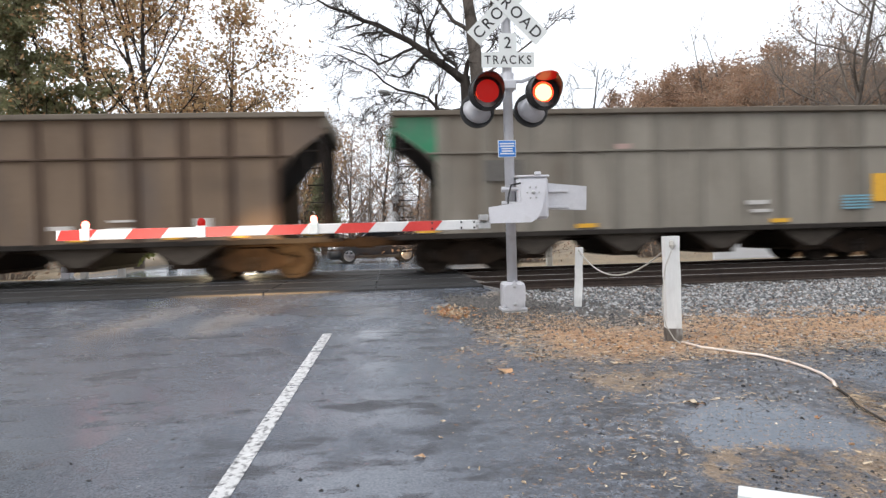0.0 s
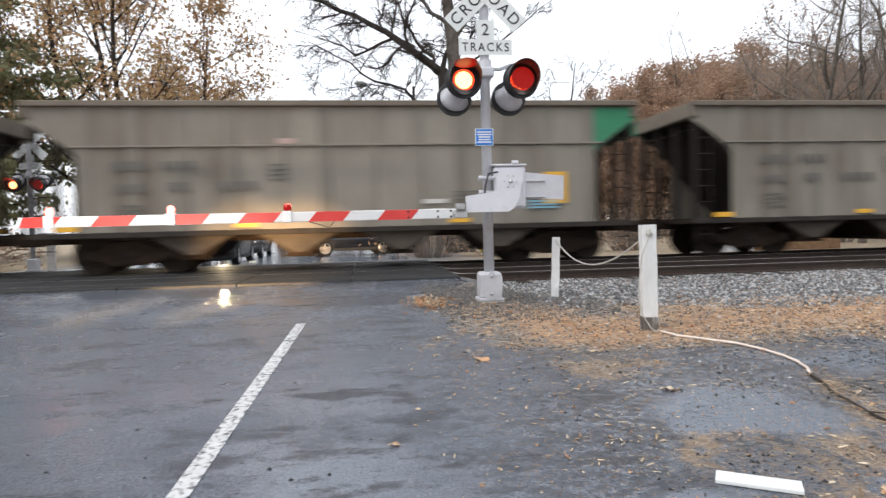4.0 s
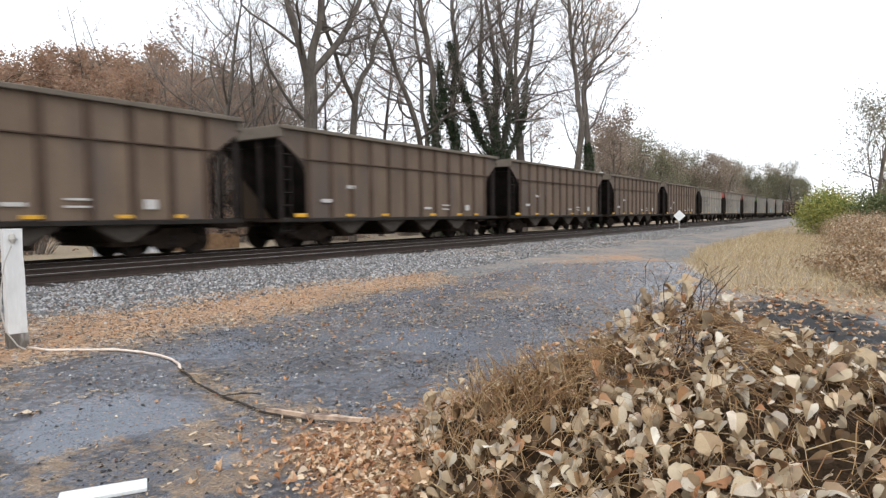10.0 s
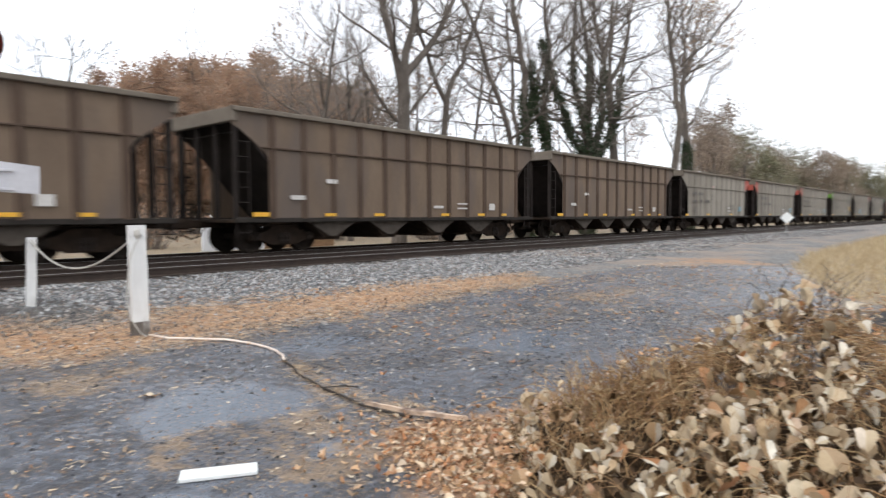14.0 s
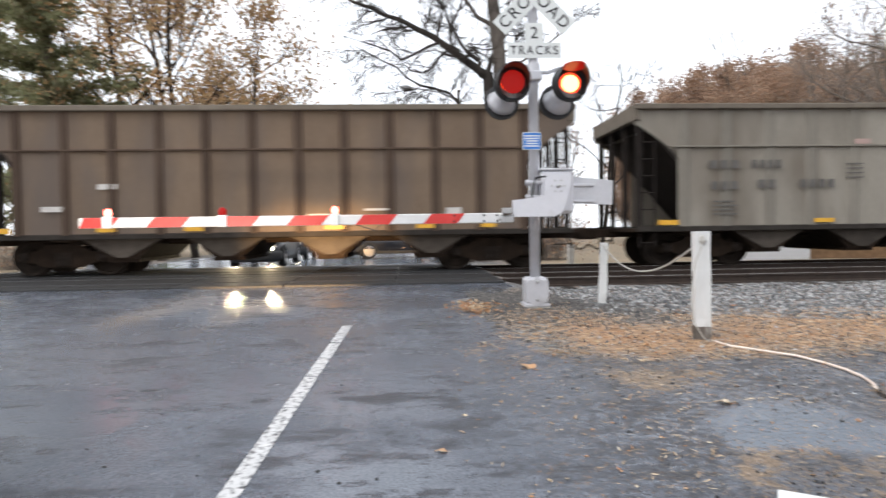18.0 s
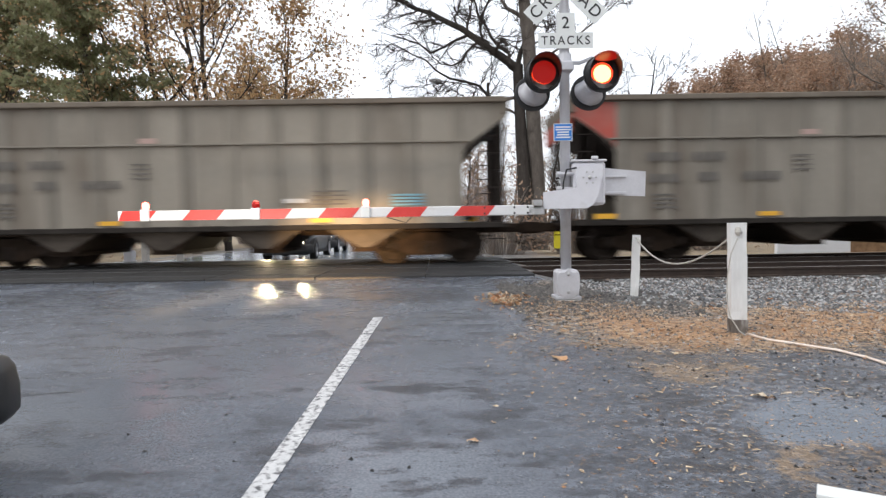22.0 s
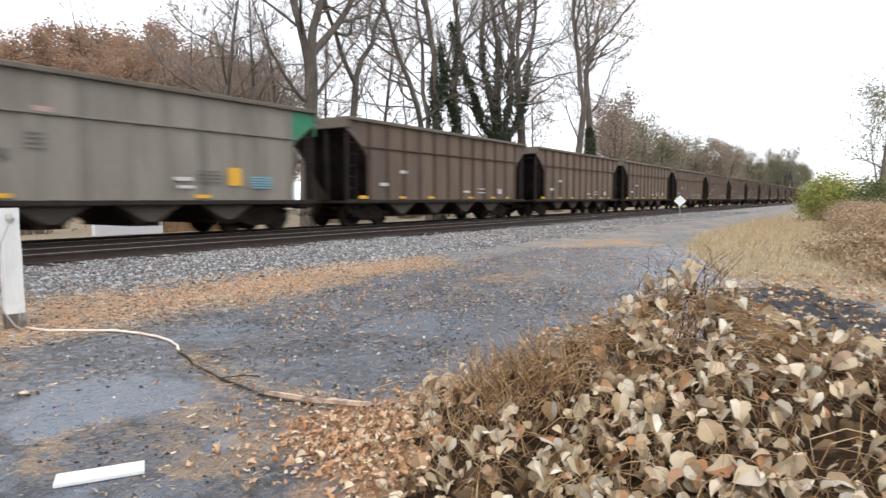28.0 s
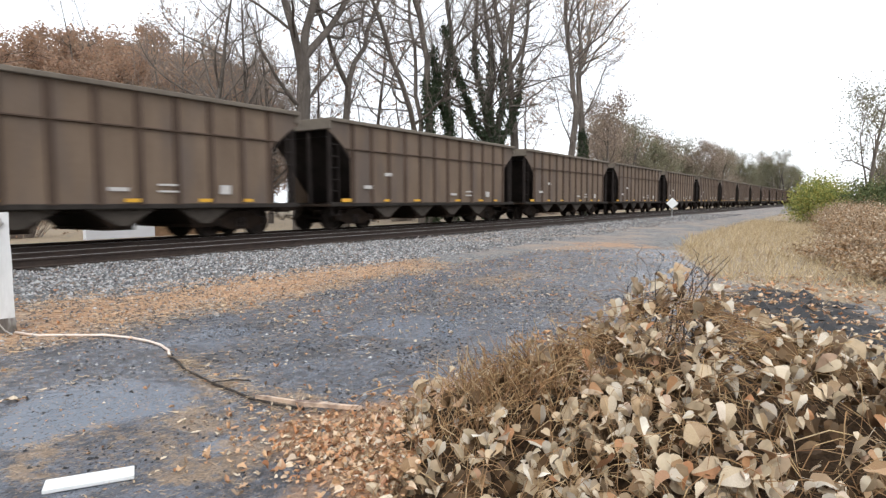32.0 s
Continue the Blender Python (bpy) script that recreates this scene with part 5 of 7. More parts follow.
# ---- trees and brush
def tubes(p0, p1, r0, r1, n):
    d = p1 - p0
    d = d / (np.linalg.norm(d, axis=1, keepdims=True) + 1e-9)
    ref = np.where(np.abs(d[:, 2:3]) < 0.9, np.array([[0, 0, 1.0]]), np.array([[1.0, 0, 0]]))
    u = np.cross(d, ref)
    u /= np.linalg.norm(u, axis=1, keepdims=True) + 1e-9
    w = np.cross(d, u)
    a = 2 * np.pi * np.arange(n) / n
    ring = u[:, None] * np.cos(a)[None, :, None] + w[:, None] * np.sin(a)[None, :, None]
    v = np.concatenate([p0[:, None] + ring * r0[:, None, None], p1[:, None] + ring * r1[:, None, None]], 1)
    i = np.arange(n)
    f = np.stack([i, (i + 1) % n, n + (i + 1) % n, n + i], -1)
    f = f[None] + (2 * n * np.arange(len(p0)))[:, None, None]
    return v.reshape(-1, 3), f.reshape(-1, 4)


def joined(name, chunks, material, smooth=True):
    v, f, n = [], [], 0
    for a, b in chunks:
        v.append(a)
        f.extend((b + n).tolist())
        n += len(a)
    me = bpy.data.meshes.new(name)
    me.from_pydata(np.concatenate(v).tolist(), [], f)
    me.materials.append(material)
    if smooth:
        me.polygons.foreach_set("use_smooth", [True] * len(me.polygons))
    return me


def leaves(r, centres, size, fold=0.35, flat=0.0):
    """Small folded leaves (two triangles each) in all directions."""
    k = len(centres)
    d = r.normal(size=(k, 3))
    d[:, 2] *= 1 - flat
    d /= np.linalg.norm(d, axis=1, keepdims=True)
    e = np.cross(d, r.normal(size=(k, 3)))
    e /= np.linalg.norm(e, axis=1, keepdims=True)
    up = np.cross(d, e)
    s = (size * r.uniform(0.6, 1.35, k))[:, None]
    v = np.stack([centres - d * s, centres + e * s * 0.55 + up * s * fold, centres + d * s, centres - e * s * 0.55 + up * s * fold], 1)
    f = np.array([(0, 1, 2, 3)])[None] + 4 * np.arange(k)[:, None, None]
    return v.reshape(-1, 3), f.reshape(-1, 4)


def skeleton(seed, height, radius, fork=0.35, spread=0.9, limbs=9, sub=7, twigs=6, lean=(0, 0), stems=1, upward=0.6, first=0.25, around=None, wander=0.2):
    """Trunk, limbs, branches and twigs as rows of p0, p1, r0, r1 and level."""
    r = np.random.RandomState(seed)
    rows = []

    def run(p, d, length, r0, r1, n, level, wander, lift):
        pts = [p]
        step = length / n
        for i in range(n):
            d = d + r.normal(0, wander, 3) + np.array([0, 0, lift])
            d = d / np.linalg.norm(d)
            q = p + d * step
            a, b = r0 + (r1 - r0) * i / n, r0 + (r1 - r0) * (i + 1) / n
            rows.append((p, q, a, b, level))
            p = q
            pts.append((q))
        return pts, d

    for s in range(stems):
        d0 = np.array([lean[0] + (r.uniform(-0.36, 0.36) if stems > 1 else 0), lean[1] + (r.uniform(-0.2, 0.2) if stems > 1 else 0), 1.0])
        rad = radius / (1 if stems == 1 else 1.4)
        trunk, _ = run(np.array([r.uniform(-0.15, 0.15) * (stems > 1), 0, -0.4]), d0 / np.linalg.norm(d0), height, rad, rad * 0.12, 12, 0, 0.05, 0.01)
        for i in range(limbs):
            t = first + (0.96 - first) * (i + r.rand()) / limbs
            k = t * 12
            a = int(k)
            p = trunk[a] + (trunk[min(a + 1, 12)] - trunk[a]) * (k - a)
            ang = i * 2.4 + r.uniform(-0.6, 0.6) if around is None else around[0] + r.uniform(-1, 1) * around[1]
            d = np.array([math.cos(ang) * spread, math.sin(ang) * spread, upward + r.uniform(0, 0.6)])
            ln = height * fork * (1.15 - 0.75 * t) * r.uniform(0.7, 1.25)
            rr = rad * (1 - 0.8 * t) * 0.45
            limb, _ = run(p, d / np.linalg.norm(d), ln, rr, rr * 0.2, 7, 1, wander, 0.06)
            for j in range(sub):
                kk = r.uniform(1.5, 7)
                a2 = min(int(kk), 6)
                p2 = limb[a2] + (limb[a2 + 1] - limb[a2]) * (kk - a2)
                d2 = (limb[a2 + 1] - limb[a2]) / (np.linalg.norm(limb[a2 + 1] - limb[a2]) + 1e-9) + r.normal(0, 0.55, 3) + np.array([0, 0, 0.15])
                l2 = ln * r.uniform(0.25, 0.5)
                r2 = max(rr * (1 - 0.75 * kk / 7) * 0.5, 0.008)
                br, _ = run(p2, d2 / np.linalg.norm(d2), l2, r2, r2 * 0.3, 4, 2, 0.18, 0.03)
                for m in range(twigs):
                    a3 = r.randint(0, 4)
                    p3 = br[a3] + (br[a3 + 1] - br[a3]) * r.rand()
                    d3 = (br[a3 + 1] - br[a3]) / (np.linalg.norm(br[a3 + 1] - br[a3]) + 1e-9) + r.normal(0, 0.6, 3) + np.array([0, 0, 0.2])
                    run(p3, d3 / np.linalg.norm(d3), l2 * r.uniform(0.25, 0.55), max(r2 * 0.35, 0.005), 0.004, 2, 3, 0.2, 0.02)
    return rows, r


def tree(label, at, seed, height, radius, bark, twig, leaf=None, leaf_n=0, leaf_size=0.1, ivy=0, thick=1.0, group="", name="tree", category="tree", clump=0.35, ivy_top=0.6, leaf_low=0.0, **kw):
    """A tree: trunk with limbs, twigs, an optional crown of leaves and optional ivy up the trunk."""
    rows, r = skeleton(seed, height, radius, **kw)
    P0, P1 = np.array([q[0] for q in rows]), np.array([q[1] for q in rows])
    R0, R1, LV = np.array([q[2] for q in rows]), np.array([q[3] for q in rows]), np.array([q[4] for q in rows])
    t = thing(name, label, category, at, group)
    big = LV < 2
    part("trunk", joined("trunk", [tubes(P0[LV == 0], P1[LV == 0], R0[LV == 0], R1[LV == 0], 9), tubes(P0[LV == 1], P1[LV == 1], R0[LV == 1], R1[LV == 1], 6)], bark), bark, t)
    fine = ~big
    tagged(part("branchwork", joined("branchwork", [tubes(P0[fine], P1[fine], np.maximum(R0[fine] * thick, 0.006 * thick), np.maximum(R1[fine] * thick, 0.004 * thick), 3)], twig), twig, t), kind="stuff")
    if leaf_n:
        ends = P1[(LV >= 2) & (P1[:, 2] > leaf_low)]
        c = ends[r.randint(0, len(ends), leaf_n)] + r.normal(0, clump, (leaf_n, 3))
        part("crown", joined("crown", [leaves(r, c, leaf_size)], leaf, False), leaf, t)
    if ivy:
        sel = np.where((LV <= 0) & (P1[:, 2] < height * ivy_top) & (P1[:, 2] > 0.5))[0]
        pick = sel[r.randint(0, len(sel), ivy)]
        f = r.rand(ivy, 1)
        c = P0[pick] * (1 - f) + P1[pick] * f
        off = r.normal(0, 1, (ivy, 3))
        off /= np.linalg.norm(off, axis=1, keepdims=True)
        c = c + off * (R0[pick][:, None] + r.uniform(0.0, 0.28, (ivy, 1)))
        part("ivy", joined("ivy", [leaves(r, c, 0.11)], IVY, False), IVY, t, "dark green ivy up the trunk")
    return t


def polar(az, y=None, d=None):
    a = radians(az)
    if y is not None:
        d = (y - 0.15) / math.sin(a)
    return 0.15 + d * math.cos(a), 0.15 + d * math.sin(a)


def at_az(az, y=None, d=None, turn=0.0):
    x, yy = polar(az, y, d)
    return pose(x, yy, zg(x, yy), 0, 0, turn)


def forked_tree(label, x, y, seed, radius, fork, leads, bark, twig, sub=9, twigs=8, per=1.25, ivy=0, ivy_top=9.0, leaf=None, leaf_n=0, leaf_low=12.0, thick=0.8, wander=0.2, droop=0.0, base_lean=0.0, crook=0.11, group="bare trees beyond the tracks"):
    """A tree whose trunk divides into leaders: rows of start height, lean to +x in degrees, straightening, length, share of the trunk's radius."""
    r = np.random.RandomState(seed)
    rows = []

    def run(p, d, length, r0, r1, n, level, w, lift):
        pts = [p]
        for i in range(n):
            d = d + r.normal(0, w, 3) + np.array([0, 0, lift])
            d = d / np.linalg.norm(d)
            q = p + d * length / n
            rows.append((p, q, r0 + (r1 - r0) * i / n, r0 + (r1 - r0) * (i + 1) / n, level))
            p = q
            pts.append(q)
        return pts

    def grow(stem, length, r0):
        n = len(stem) - 1
        for i in range(max(3, int(length * per))):
            k = n * (0.12 + 0.86 * (i + r.rand()) / max(3, int(length * per)))
            a = min(int(k), n - 1)
            p = stem[a] + (stem[a + 1] - stem[a]) * (k - a)
            ax = (stem[a + 1] - stem[a]) / np.linalg.norm(stem[a + 1] - stem[a])
            out = np.cross(ax, r.normal(size=3))
            out /= np.linalg.norm(out)
            ln = length * (0.5 - 0.28 * k / n) * r.uniform(0.5, 1.25)
            rr = max(r0 * (1 - 0.75 * k / n) * r.uniform(0.3, 0.5), 0.018)
            limb = run(p, ax * r.uniform(0.5, 1.0) + out, ln, rr, rr * 0.3, 6, 1, wander, 0.05 - droop)
            for j in range(sub):
                a2 = r.randint(1, 6)
                d2 = (limb[a2 + 1] - limb[a2]) / np.linalg.norm(limb[a2 + 1] - limb[a2]) + r.normal(0, 0.55, 3) + np.array([0, 0, 0.12 - droop])
                l2, r2 = ln * r.uniform(0.2, 0.5), max(rr * (1 - 0.12 * a2) * 0.5, 0.009)
                br = run(limb[a2], d2, l2, r2, r2 * 0.35, 4, 2, 0.2, 0.03 - droop)
                for m in range(twigs):
                    a3 = r.randint(0, 4)
                    d3 = (br[a3 + 1] - br[a3]) / np.linalg.norm(br[a3 + 1] - br[a3]) + r.normal(0, 0.6, 3) + np.array([0, 0, 0.15 - droop])
                    run(br[a3] + (br[a3 + 1] - br[a3]) * r.rand(), d3, l2 * r.uniform(0.25, 0.6), 0.007, 0.004, 2, 3, 0.2, 0.0)

    lean = radians(base_lean)
    trunk = run(np.array([0, 0, -0.4]), np.array([math.sin(lean), 0, math.cos(lean)]), fork + 0.4, radius * 1.15, radius * 0.85, 8, 0, 0.025, 0.0)
    for z0, ang, bend, ln, share in leads:
        k = min(8.0, 8 * (z0 + 0.4) / (fork + 0.4))
        a = min(int(k), 7)
        p = trunk[a] + (trunk[a + 1] - trunk[a]) * (k - a)
        pts, r0, steps_n = [p], radius * share, 10
        for i in range(steps_n):
            g = radians(ang + bend * i / steps_n) + r.normal(0, crook)
            q = p + np.array([math.sin(g), r.normal(0.0, 0.12), math.cos(g)]) * ln / steps_n
            rows.append((p, q, r0 * (1 - 0.8 * i / steps_n), r0 * (1 - 0.8 * (i + 1) / steps_n), 0))
            p = q
            pts.append(q)
        grow(pts, ln, r0)
    P0, P1 = np.array([q[0] for q in rows]), np.array([q[1] for q in rows])
    R0, R1, LV = np.array([q[2] for q in rows]), np.array([q[3] for q in rows]), np.array([q[4] for q in rows])
    t = thing("tree", label, "tree", pose(x, y, zg(x, y)), group)
    part("trunk", joined("trunk", [tubes(P0[LV == 0], P1[LV == 0], R0[LV == 0], R1[LV == 0], 10), tubes(P0[LV == 1], P1[LV == 1], R0[LV == 1], R1[LV == 1], 6)], bark), bark, t)
    fine = LV >= 2
    tagged(part("branchwork", joined("branchwork", [tubes(P0[fine], P1[fine], R0[fine] * thick, R1[fine] * thick, 3)], twig), twig, t), kind="stuff")
    if ivy:
        sel = np.where((LV == 0) & (P1[:, 2] < ivy_top) & (P1[:, 2] > 0.3))[0]
        pick = sel[r.randint(0, len(sel), ivy)]
        f = r.rand(ivy, 1)
        off = r.normal(0, 1, (ivy, 3))
        off /= np.linalg.norm(off, axis=1, keepdims=True)
        c = P0[pick] * (1 - f) + P1[pick] * f + off * (R0[pick][:, None] + 0.34 * r.rand(ivy, 1) ** 2)
        part("ivy", joined("ivy", [leaves(r, c, 0.1)], IVY, False), IVY, t, "dark green ivy up the trunk")
    if leaf_n:
        ends = P1[(LV >= 2) & (P1[:, 2] > leaf_low)]
        c = ends[r.randint(0, len(ends), leaf_n)] + r.normal(0, 0.4, (leaf_n, 3))
        part("crown", joined("crown", [leaves(r, c, 0.12)], leaf, False), leaf, t)
    return t


BARE = "tall bare deciduous tree beyond the tracks"
IVIED = "tall bare tree with dark ivy up its trunk beyond the tracks"
forked_tree("large spreading bare tree with a forked grey trunk", 22.9, 23, 201, 0.36, 8.4, ((7.2, -22, 12, 13, 0.6), (8.3, 8, -6, 14, 0.6), (8.3, 42, -26, 13, 0.55), (6.0, -50, 34, 5.5, 0.28), (6.3, 52, -26, 6, 0.28)), BARK, TWIG)
forked_tree(BARE, 26.8, 23.5, 202, 0.2, 8.0, ((7.6, -36, 22, 10, 0.7), (8.0, 32, -18, 11, 0.75), (5.0, 20, 0, 6, 0.3)), BARK, TWIG)
forked_tree(BARE, 33.6, 23, 203, 0.26, 5.0, ((4.0, -32, 10, 17, 0.75), (5.0, 3, 6, 16, 0.6)), BARK, TWIG)
forked_tree(IVIED, 33.9, 22.5, 204, 0.26, 9.0, ((9.0, -3, 0, 13, 0.8), (7.0, 26, -10, 9, 0.45)), BARK, TWIG, ivy=4800, ivy_top=9.5)
forked_tree(IVIED, 36.6, 22.5, 205, 0.26, 7.0, ((7.0, -6, 4, 14, 0.8), (6.0, -30, 16, 8, 0.4)), BARK, TWIG, ivy=5200, ivy_top=11.5)
forked_tree("broad tree with many ivy-clad leaders beyond the tracks", 41.6, 22.5, 206, 0.4, 5.6, ((4.2, -50, 26, 11, 0.5), (5.0, -26, 12, 15, 0.6), (5.6, -4, 4, 17, 0.6), (5.6, 14, -4, 16, 0.6), (4.8, 28, -14, 14, 0.5)), BARK, TWIG, ivy=13000, ivy_top=12.5)
forked_tree(BARE, 46.2, 22.5, 207, 0.33, 11.5, ((11.0, -24, 12, 13, 0.6), (11.5, 44, -24, 14, 0.6), (11.4, 8, 0, 12, 0.5), (7.0, 65, -12, 8, 0.22)), BARK, TWIG)
forked_tree(BARE, 56.8, 22.5, 208, 0.32, 10.0, ((10.0, -8, 4, 20, 0.8), (8.5, 18, -8, 15, 0.5), (6.5, -50, 10, 9, 0.22)), BARK, TWIG, leaf=HILL, leaf_n=500)
forked_tree(IVIED, 61.6, 22.5, 209, 0.34, 13.0, ((13.0, 30, 12, 14, 0.7), (12.5, 4, 10, 14, 0.6), (9.0, 48, 0, 12, 0.35), (7.5, -45, 14, 9, 0.25), (15, 58, -10, 14, 0.4)), BARK, TWIG, ivy=6500, ivy_top=8.5, leaf=OAK, leaf_n=1500, leaf_low=17.0)
for i, (az, y, h, rad, kw) in enumerate((
        (38.8, 29, 15, 0.2, dict(leaf=HILL, leaf_n=700, leaf_size=0.11)), (49.5, 28, 13, 0.2, dict(limbs=16, fork=0.5, first=0.12)), (52.5, 28, 13.5, 0.22, dict(limbs=17, fork=0.55, first=0.1)), (43.4, 31, 13, 0.18, dict(limbs=14, leaf=HILL, leaf_n=700, leaf_size=0.11)),
        (50.8, 34, 14, 0.2, dict(limbs=16, first=0.1, leaf=HILL, leaf_n=700, leaf_size=0.1)), (54.5, 36, 13.5, 0.2, dict(limbs=16, first=0.1, leaf=HILL, leaf_n=600, leaf_size=0.1)), (47.8, 33, 15, 0.2, dict(limbs=16, first=0.1)), (56.5, 44, 14, 0.2, dict(limbs=17, first=0.1, leaf=HILL, leaf_n=500, leaf_size=0.1)),
        (36.0, 32, 14, 0.16, dict(limbs=13)), (31.0, 32, 13, 0.18, dict(limbs=13, leaf=HILL, leaf_n=500, leaf_size=0.12)), (24.5, 32, 15, 0.2, dict(limbs=13, leaf=HILL, leaf_n=700, leaf_size=0.14)), (18.6, 26, 14, 0.25, dict(limbs=14, leaf=FARBR, leaf_n=2200, leaf_size=0.16, first=0.2)))):
    kw = dict(dict(sub=10, twigs=8, upward=0.62, fork=0.46, spread=1.0, wander=0.24, first=0.28, limbs=12), **kw)
    tree(BARE, at_az(az, y, None, 37.0 * i), 100 + i, h, rad, BARK, TWIG, group="bare trees beyond the tracks", thick=0.95, **kw)

# the dark bare tree behind the signal, and the grey trunk beside it
forked_tree("dark bare tree with a crooked limb reaching over the road", 4.3, 31, 231, 0.3, 9.2, ((9.0, -58, 6, 8.5, 0.72), (9.2, 28, -10, 6, 0.45), (7.6, -78, 26, 7.5, 0.3), (6.6, -70, -20, 6, 0.22), (8.8, -30, -14, 6, 0.35)), BARKD, TWIGD, sub=12, twigs=8, per=2.2, thick=1.25, wander=0.36, droop=0.06, crook=0.22, group="dark trees behind the signal")
forked_tree("grey bare tree with high fine branches behind the signal", 5.15, 31.6, 232, 0.36, 12.0, ((12.0, -5, 8, 9, 0.8), (10.5, 38, -10, 7, 0.35), (9.0, 60, -18, 6, 0.2), (11.2, -40, 10, 6, 0.3)), BARK, TWIGD, sub=8, twigs=6, thick=1.3, wander=0.3, droop=0.02, group="dark trees behind the signal")
tree("smaller dark bare tree behind the signal", at_az(73.0, 33), 32, 10, 0.16, BARKD, TWIGD, thick=1.3, limbs=12, sub=9, twigs=7, fork=0.5, first=0.2, spread=1.1, upward=0.3)
# oaks with autumn leaves and evergreens beyond the road
for i, (az, y, h, n) in enumerate(((108.4, 36, 19, 21000), (111.9, 38, 20, 13000), (103.6, 40, 13.5, 9000), (127, 40, 18, 6000), (97.5, 52, 9, 7000), (104.5, 50, 13, 9000))):
    tree("oak tree with thinning orange-brown autumn leaves", at_az(az, y, None, 70 * i), 51 + i, h, 0.3, BARKD if i < 2 else BARK, TWIGD, OAK, int(n * 0.5), 0.125, thick=1.3, group="autumn oaks", limbs=13, sub=8, fork=0.48, first=0.12, spread=1.05, clump=0.42, stems=2 if i == 0 else 1)

for i, (az, y, h) in enumerate(((87.6, 66, 11), (90.6, 62, 12), (93.2, 70, 12), (96.0, 64, 10))):
    tree("bare brown tree beyond the crossing", at_az(az, y, None, 50 * i), 81 + i, h, 0.2, BARKD, TWIGD, HILL, 1500, 0.12, thick=1.5, group="bare trees beyond the crossing", limbs=15, sub=7, twigs=5, fork=0.45, first=0.1, spread=1.0)


for i, (az, y, h) in enumerate(((76.5, 44, 9), (78.6, 50, 10), (80.4, 46, 9.5), (82.0, 54, 10.5), (83.4, 48, 9), (84.6, 60, 11), (86.2, 70, 11), (88.6, 74, 12), (91.6, 60, 11), (93.6, 55, 11), (95.2, 62, 12), (97.6, 58, 11), (99.2, 66, 12), (103, 60, 13), (106.5, 56, 13))):
    tree("slender bare tree in the woods beyond the crossing", at_az(az, y, None, 41 * i), 301 + i, h, 0.13, BARK, TWIG, HILL, 350, 0.1, thick=1.1, group="slender woods beyond the crossing", limbs=16, sub=8, twigs=5, fork=0.34, first=0.08, spread=0.8, upward=0.8)


def evergreen(label, at, seed, height, width, count, material, name="evergreen_tree", category="tree"):
    """A conifer: trunk, drooping tiers of boughs, needle sprays along them."""
    r = np.random.RandomState(seed)
    t = thing(name, label, category, at, "evergreens")
    p0, p1, r0, r1, cs = [], [], [], [], []
    for i in range(90):
        f = (i + r.rand()) / 90
        z = height * (0.08 + 0.9 * f)
        ln = width * (1 - f) ** 0.7 * r.uniform(0.5, 1.15)
        a = r.uniform(0, 2 * np.pi)
        p = np.array([0, 0, z])
        d = np.array([math.cos(a), math.sin(a), 0.25])
        for k in range(5):
            q = p + d * ln / 5
            p0.append(p), p1.append(q), r0.append(0.05 * (1 - k / 6)), r1.append(0.05 * (1 - (k + 1) / 6))
            cs.append((p, q, (k + 1) / 5))
            p, d = q, d + np.array([r.normal(0, 0.1), r.normal(0, 0.1), -0.09])
    part("trunk", joined("trunk", [tubes(np.array([[0, 0, -0.4]]), np.array([[0, 0, height]]), np.array([0.28]), np.array([0.03]), 9), tubes(np.array(p0), np.array(p1), np.array(r0), np.array(r1), 4)], BARK), BARK, t)
    pick = r.randint(0, len(cs), count)
    f = r.rand(count, 1)
    A, Bq = np.array([c[0] for c in cs])[pick], np.array([c[1] for c in cs])[pick]
    c = A * (1 - f) + Bq * f + r.normal(0, 0.22, (count, 3))
    part("crown", joined("crown", [leaves(r, c, 0.15, 0.15)], material, False), material, t)
    return t


evergreen("dense dark evergreen tree beyond the road", at_az(118.6, 36), 3, 23, 7.2, 36000, PINE)
evergreen("dense dark evergreen tree beyond the road", at_az(123.5, 41), 4, 20, 6.0, 22000, PINE)
evergreen("small dark evergreen beyond the crossing", at_az(95.8, 46), 5, 5.5, 1.8, 2600, PINE)
evergreen("yellowing evergreen shrub beyond the road", at_az(111.0, 33), 6, 6.2, 1.5, 2200, BUSHG, "shrub", "shrub")

# russet woods on the rise beyond the tracks
proto = [tree("russet autumn tree in the woods on the rise", pose(0, 0, 0), 71 + i, 13 + i, 0.25, BARK, TWIG, HILL, 15000, 0.14, thick=1.3, group="russet woods", limbs=15, sub=7, twigs=4, fork=0.5, first=0.1, spread=1.0, clump=0.36, name="far_tree") for i in range(3)]
grey = [tree("grey-brown twiggy tree at the edge of the russet woods", pose(0, 0, 0), 171 + i, 14 + i, 0.25, BARK, TWIG, FARBR, 2600, 0.12, thick=1.6, group="russet woods", limbs=18, sub=9, twigs=6, fork=0.5, first=0.1, spread=1.0, clump=0.4, name="far_tree") for i in range(2)]
rh = random.Random(8)
for i in range(92):
    az = 49.0 + 20.0 * (i + rh.random()) / 92
    d = rh.uniform(60, 92)
    x, y = polar(az, d=d)
    sc = rh.uniform(0.9, 1.1) * (1 - 0.03 * max(0, az - 62)) * d / 72
    copy_thing(proto[i % 3] if az > 55.5 or i % 4 == 0 else grey[i % 2], pose(x, y, -0.4, 0, 0, rh.uniform(0, 360))).scale = (sc * 1.15, sc * 1.15, sc)
for o in proto + grey:
    for q in (*o.children_recursive, o):
        bpy.data.objects.remove(q)
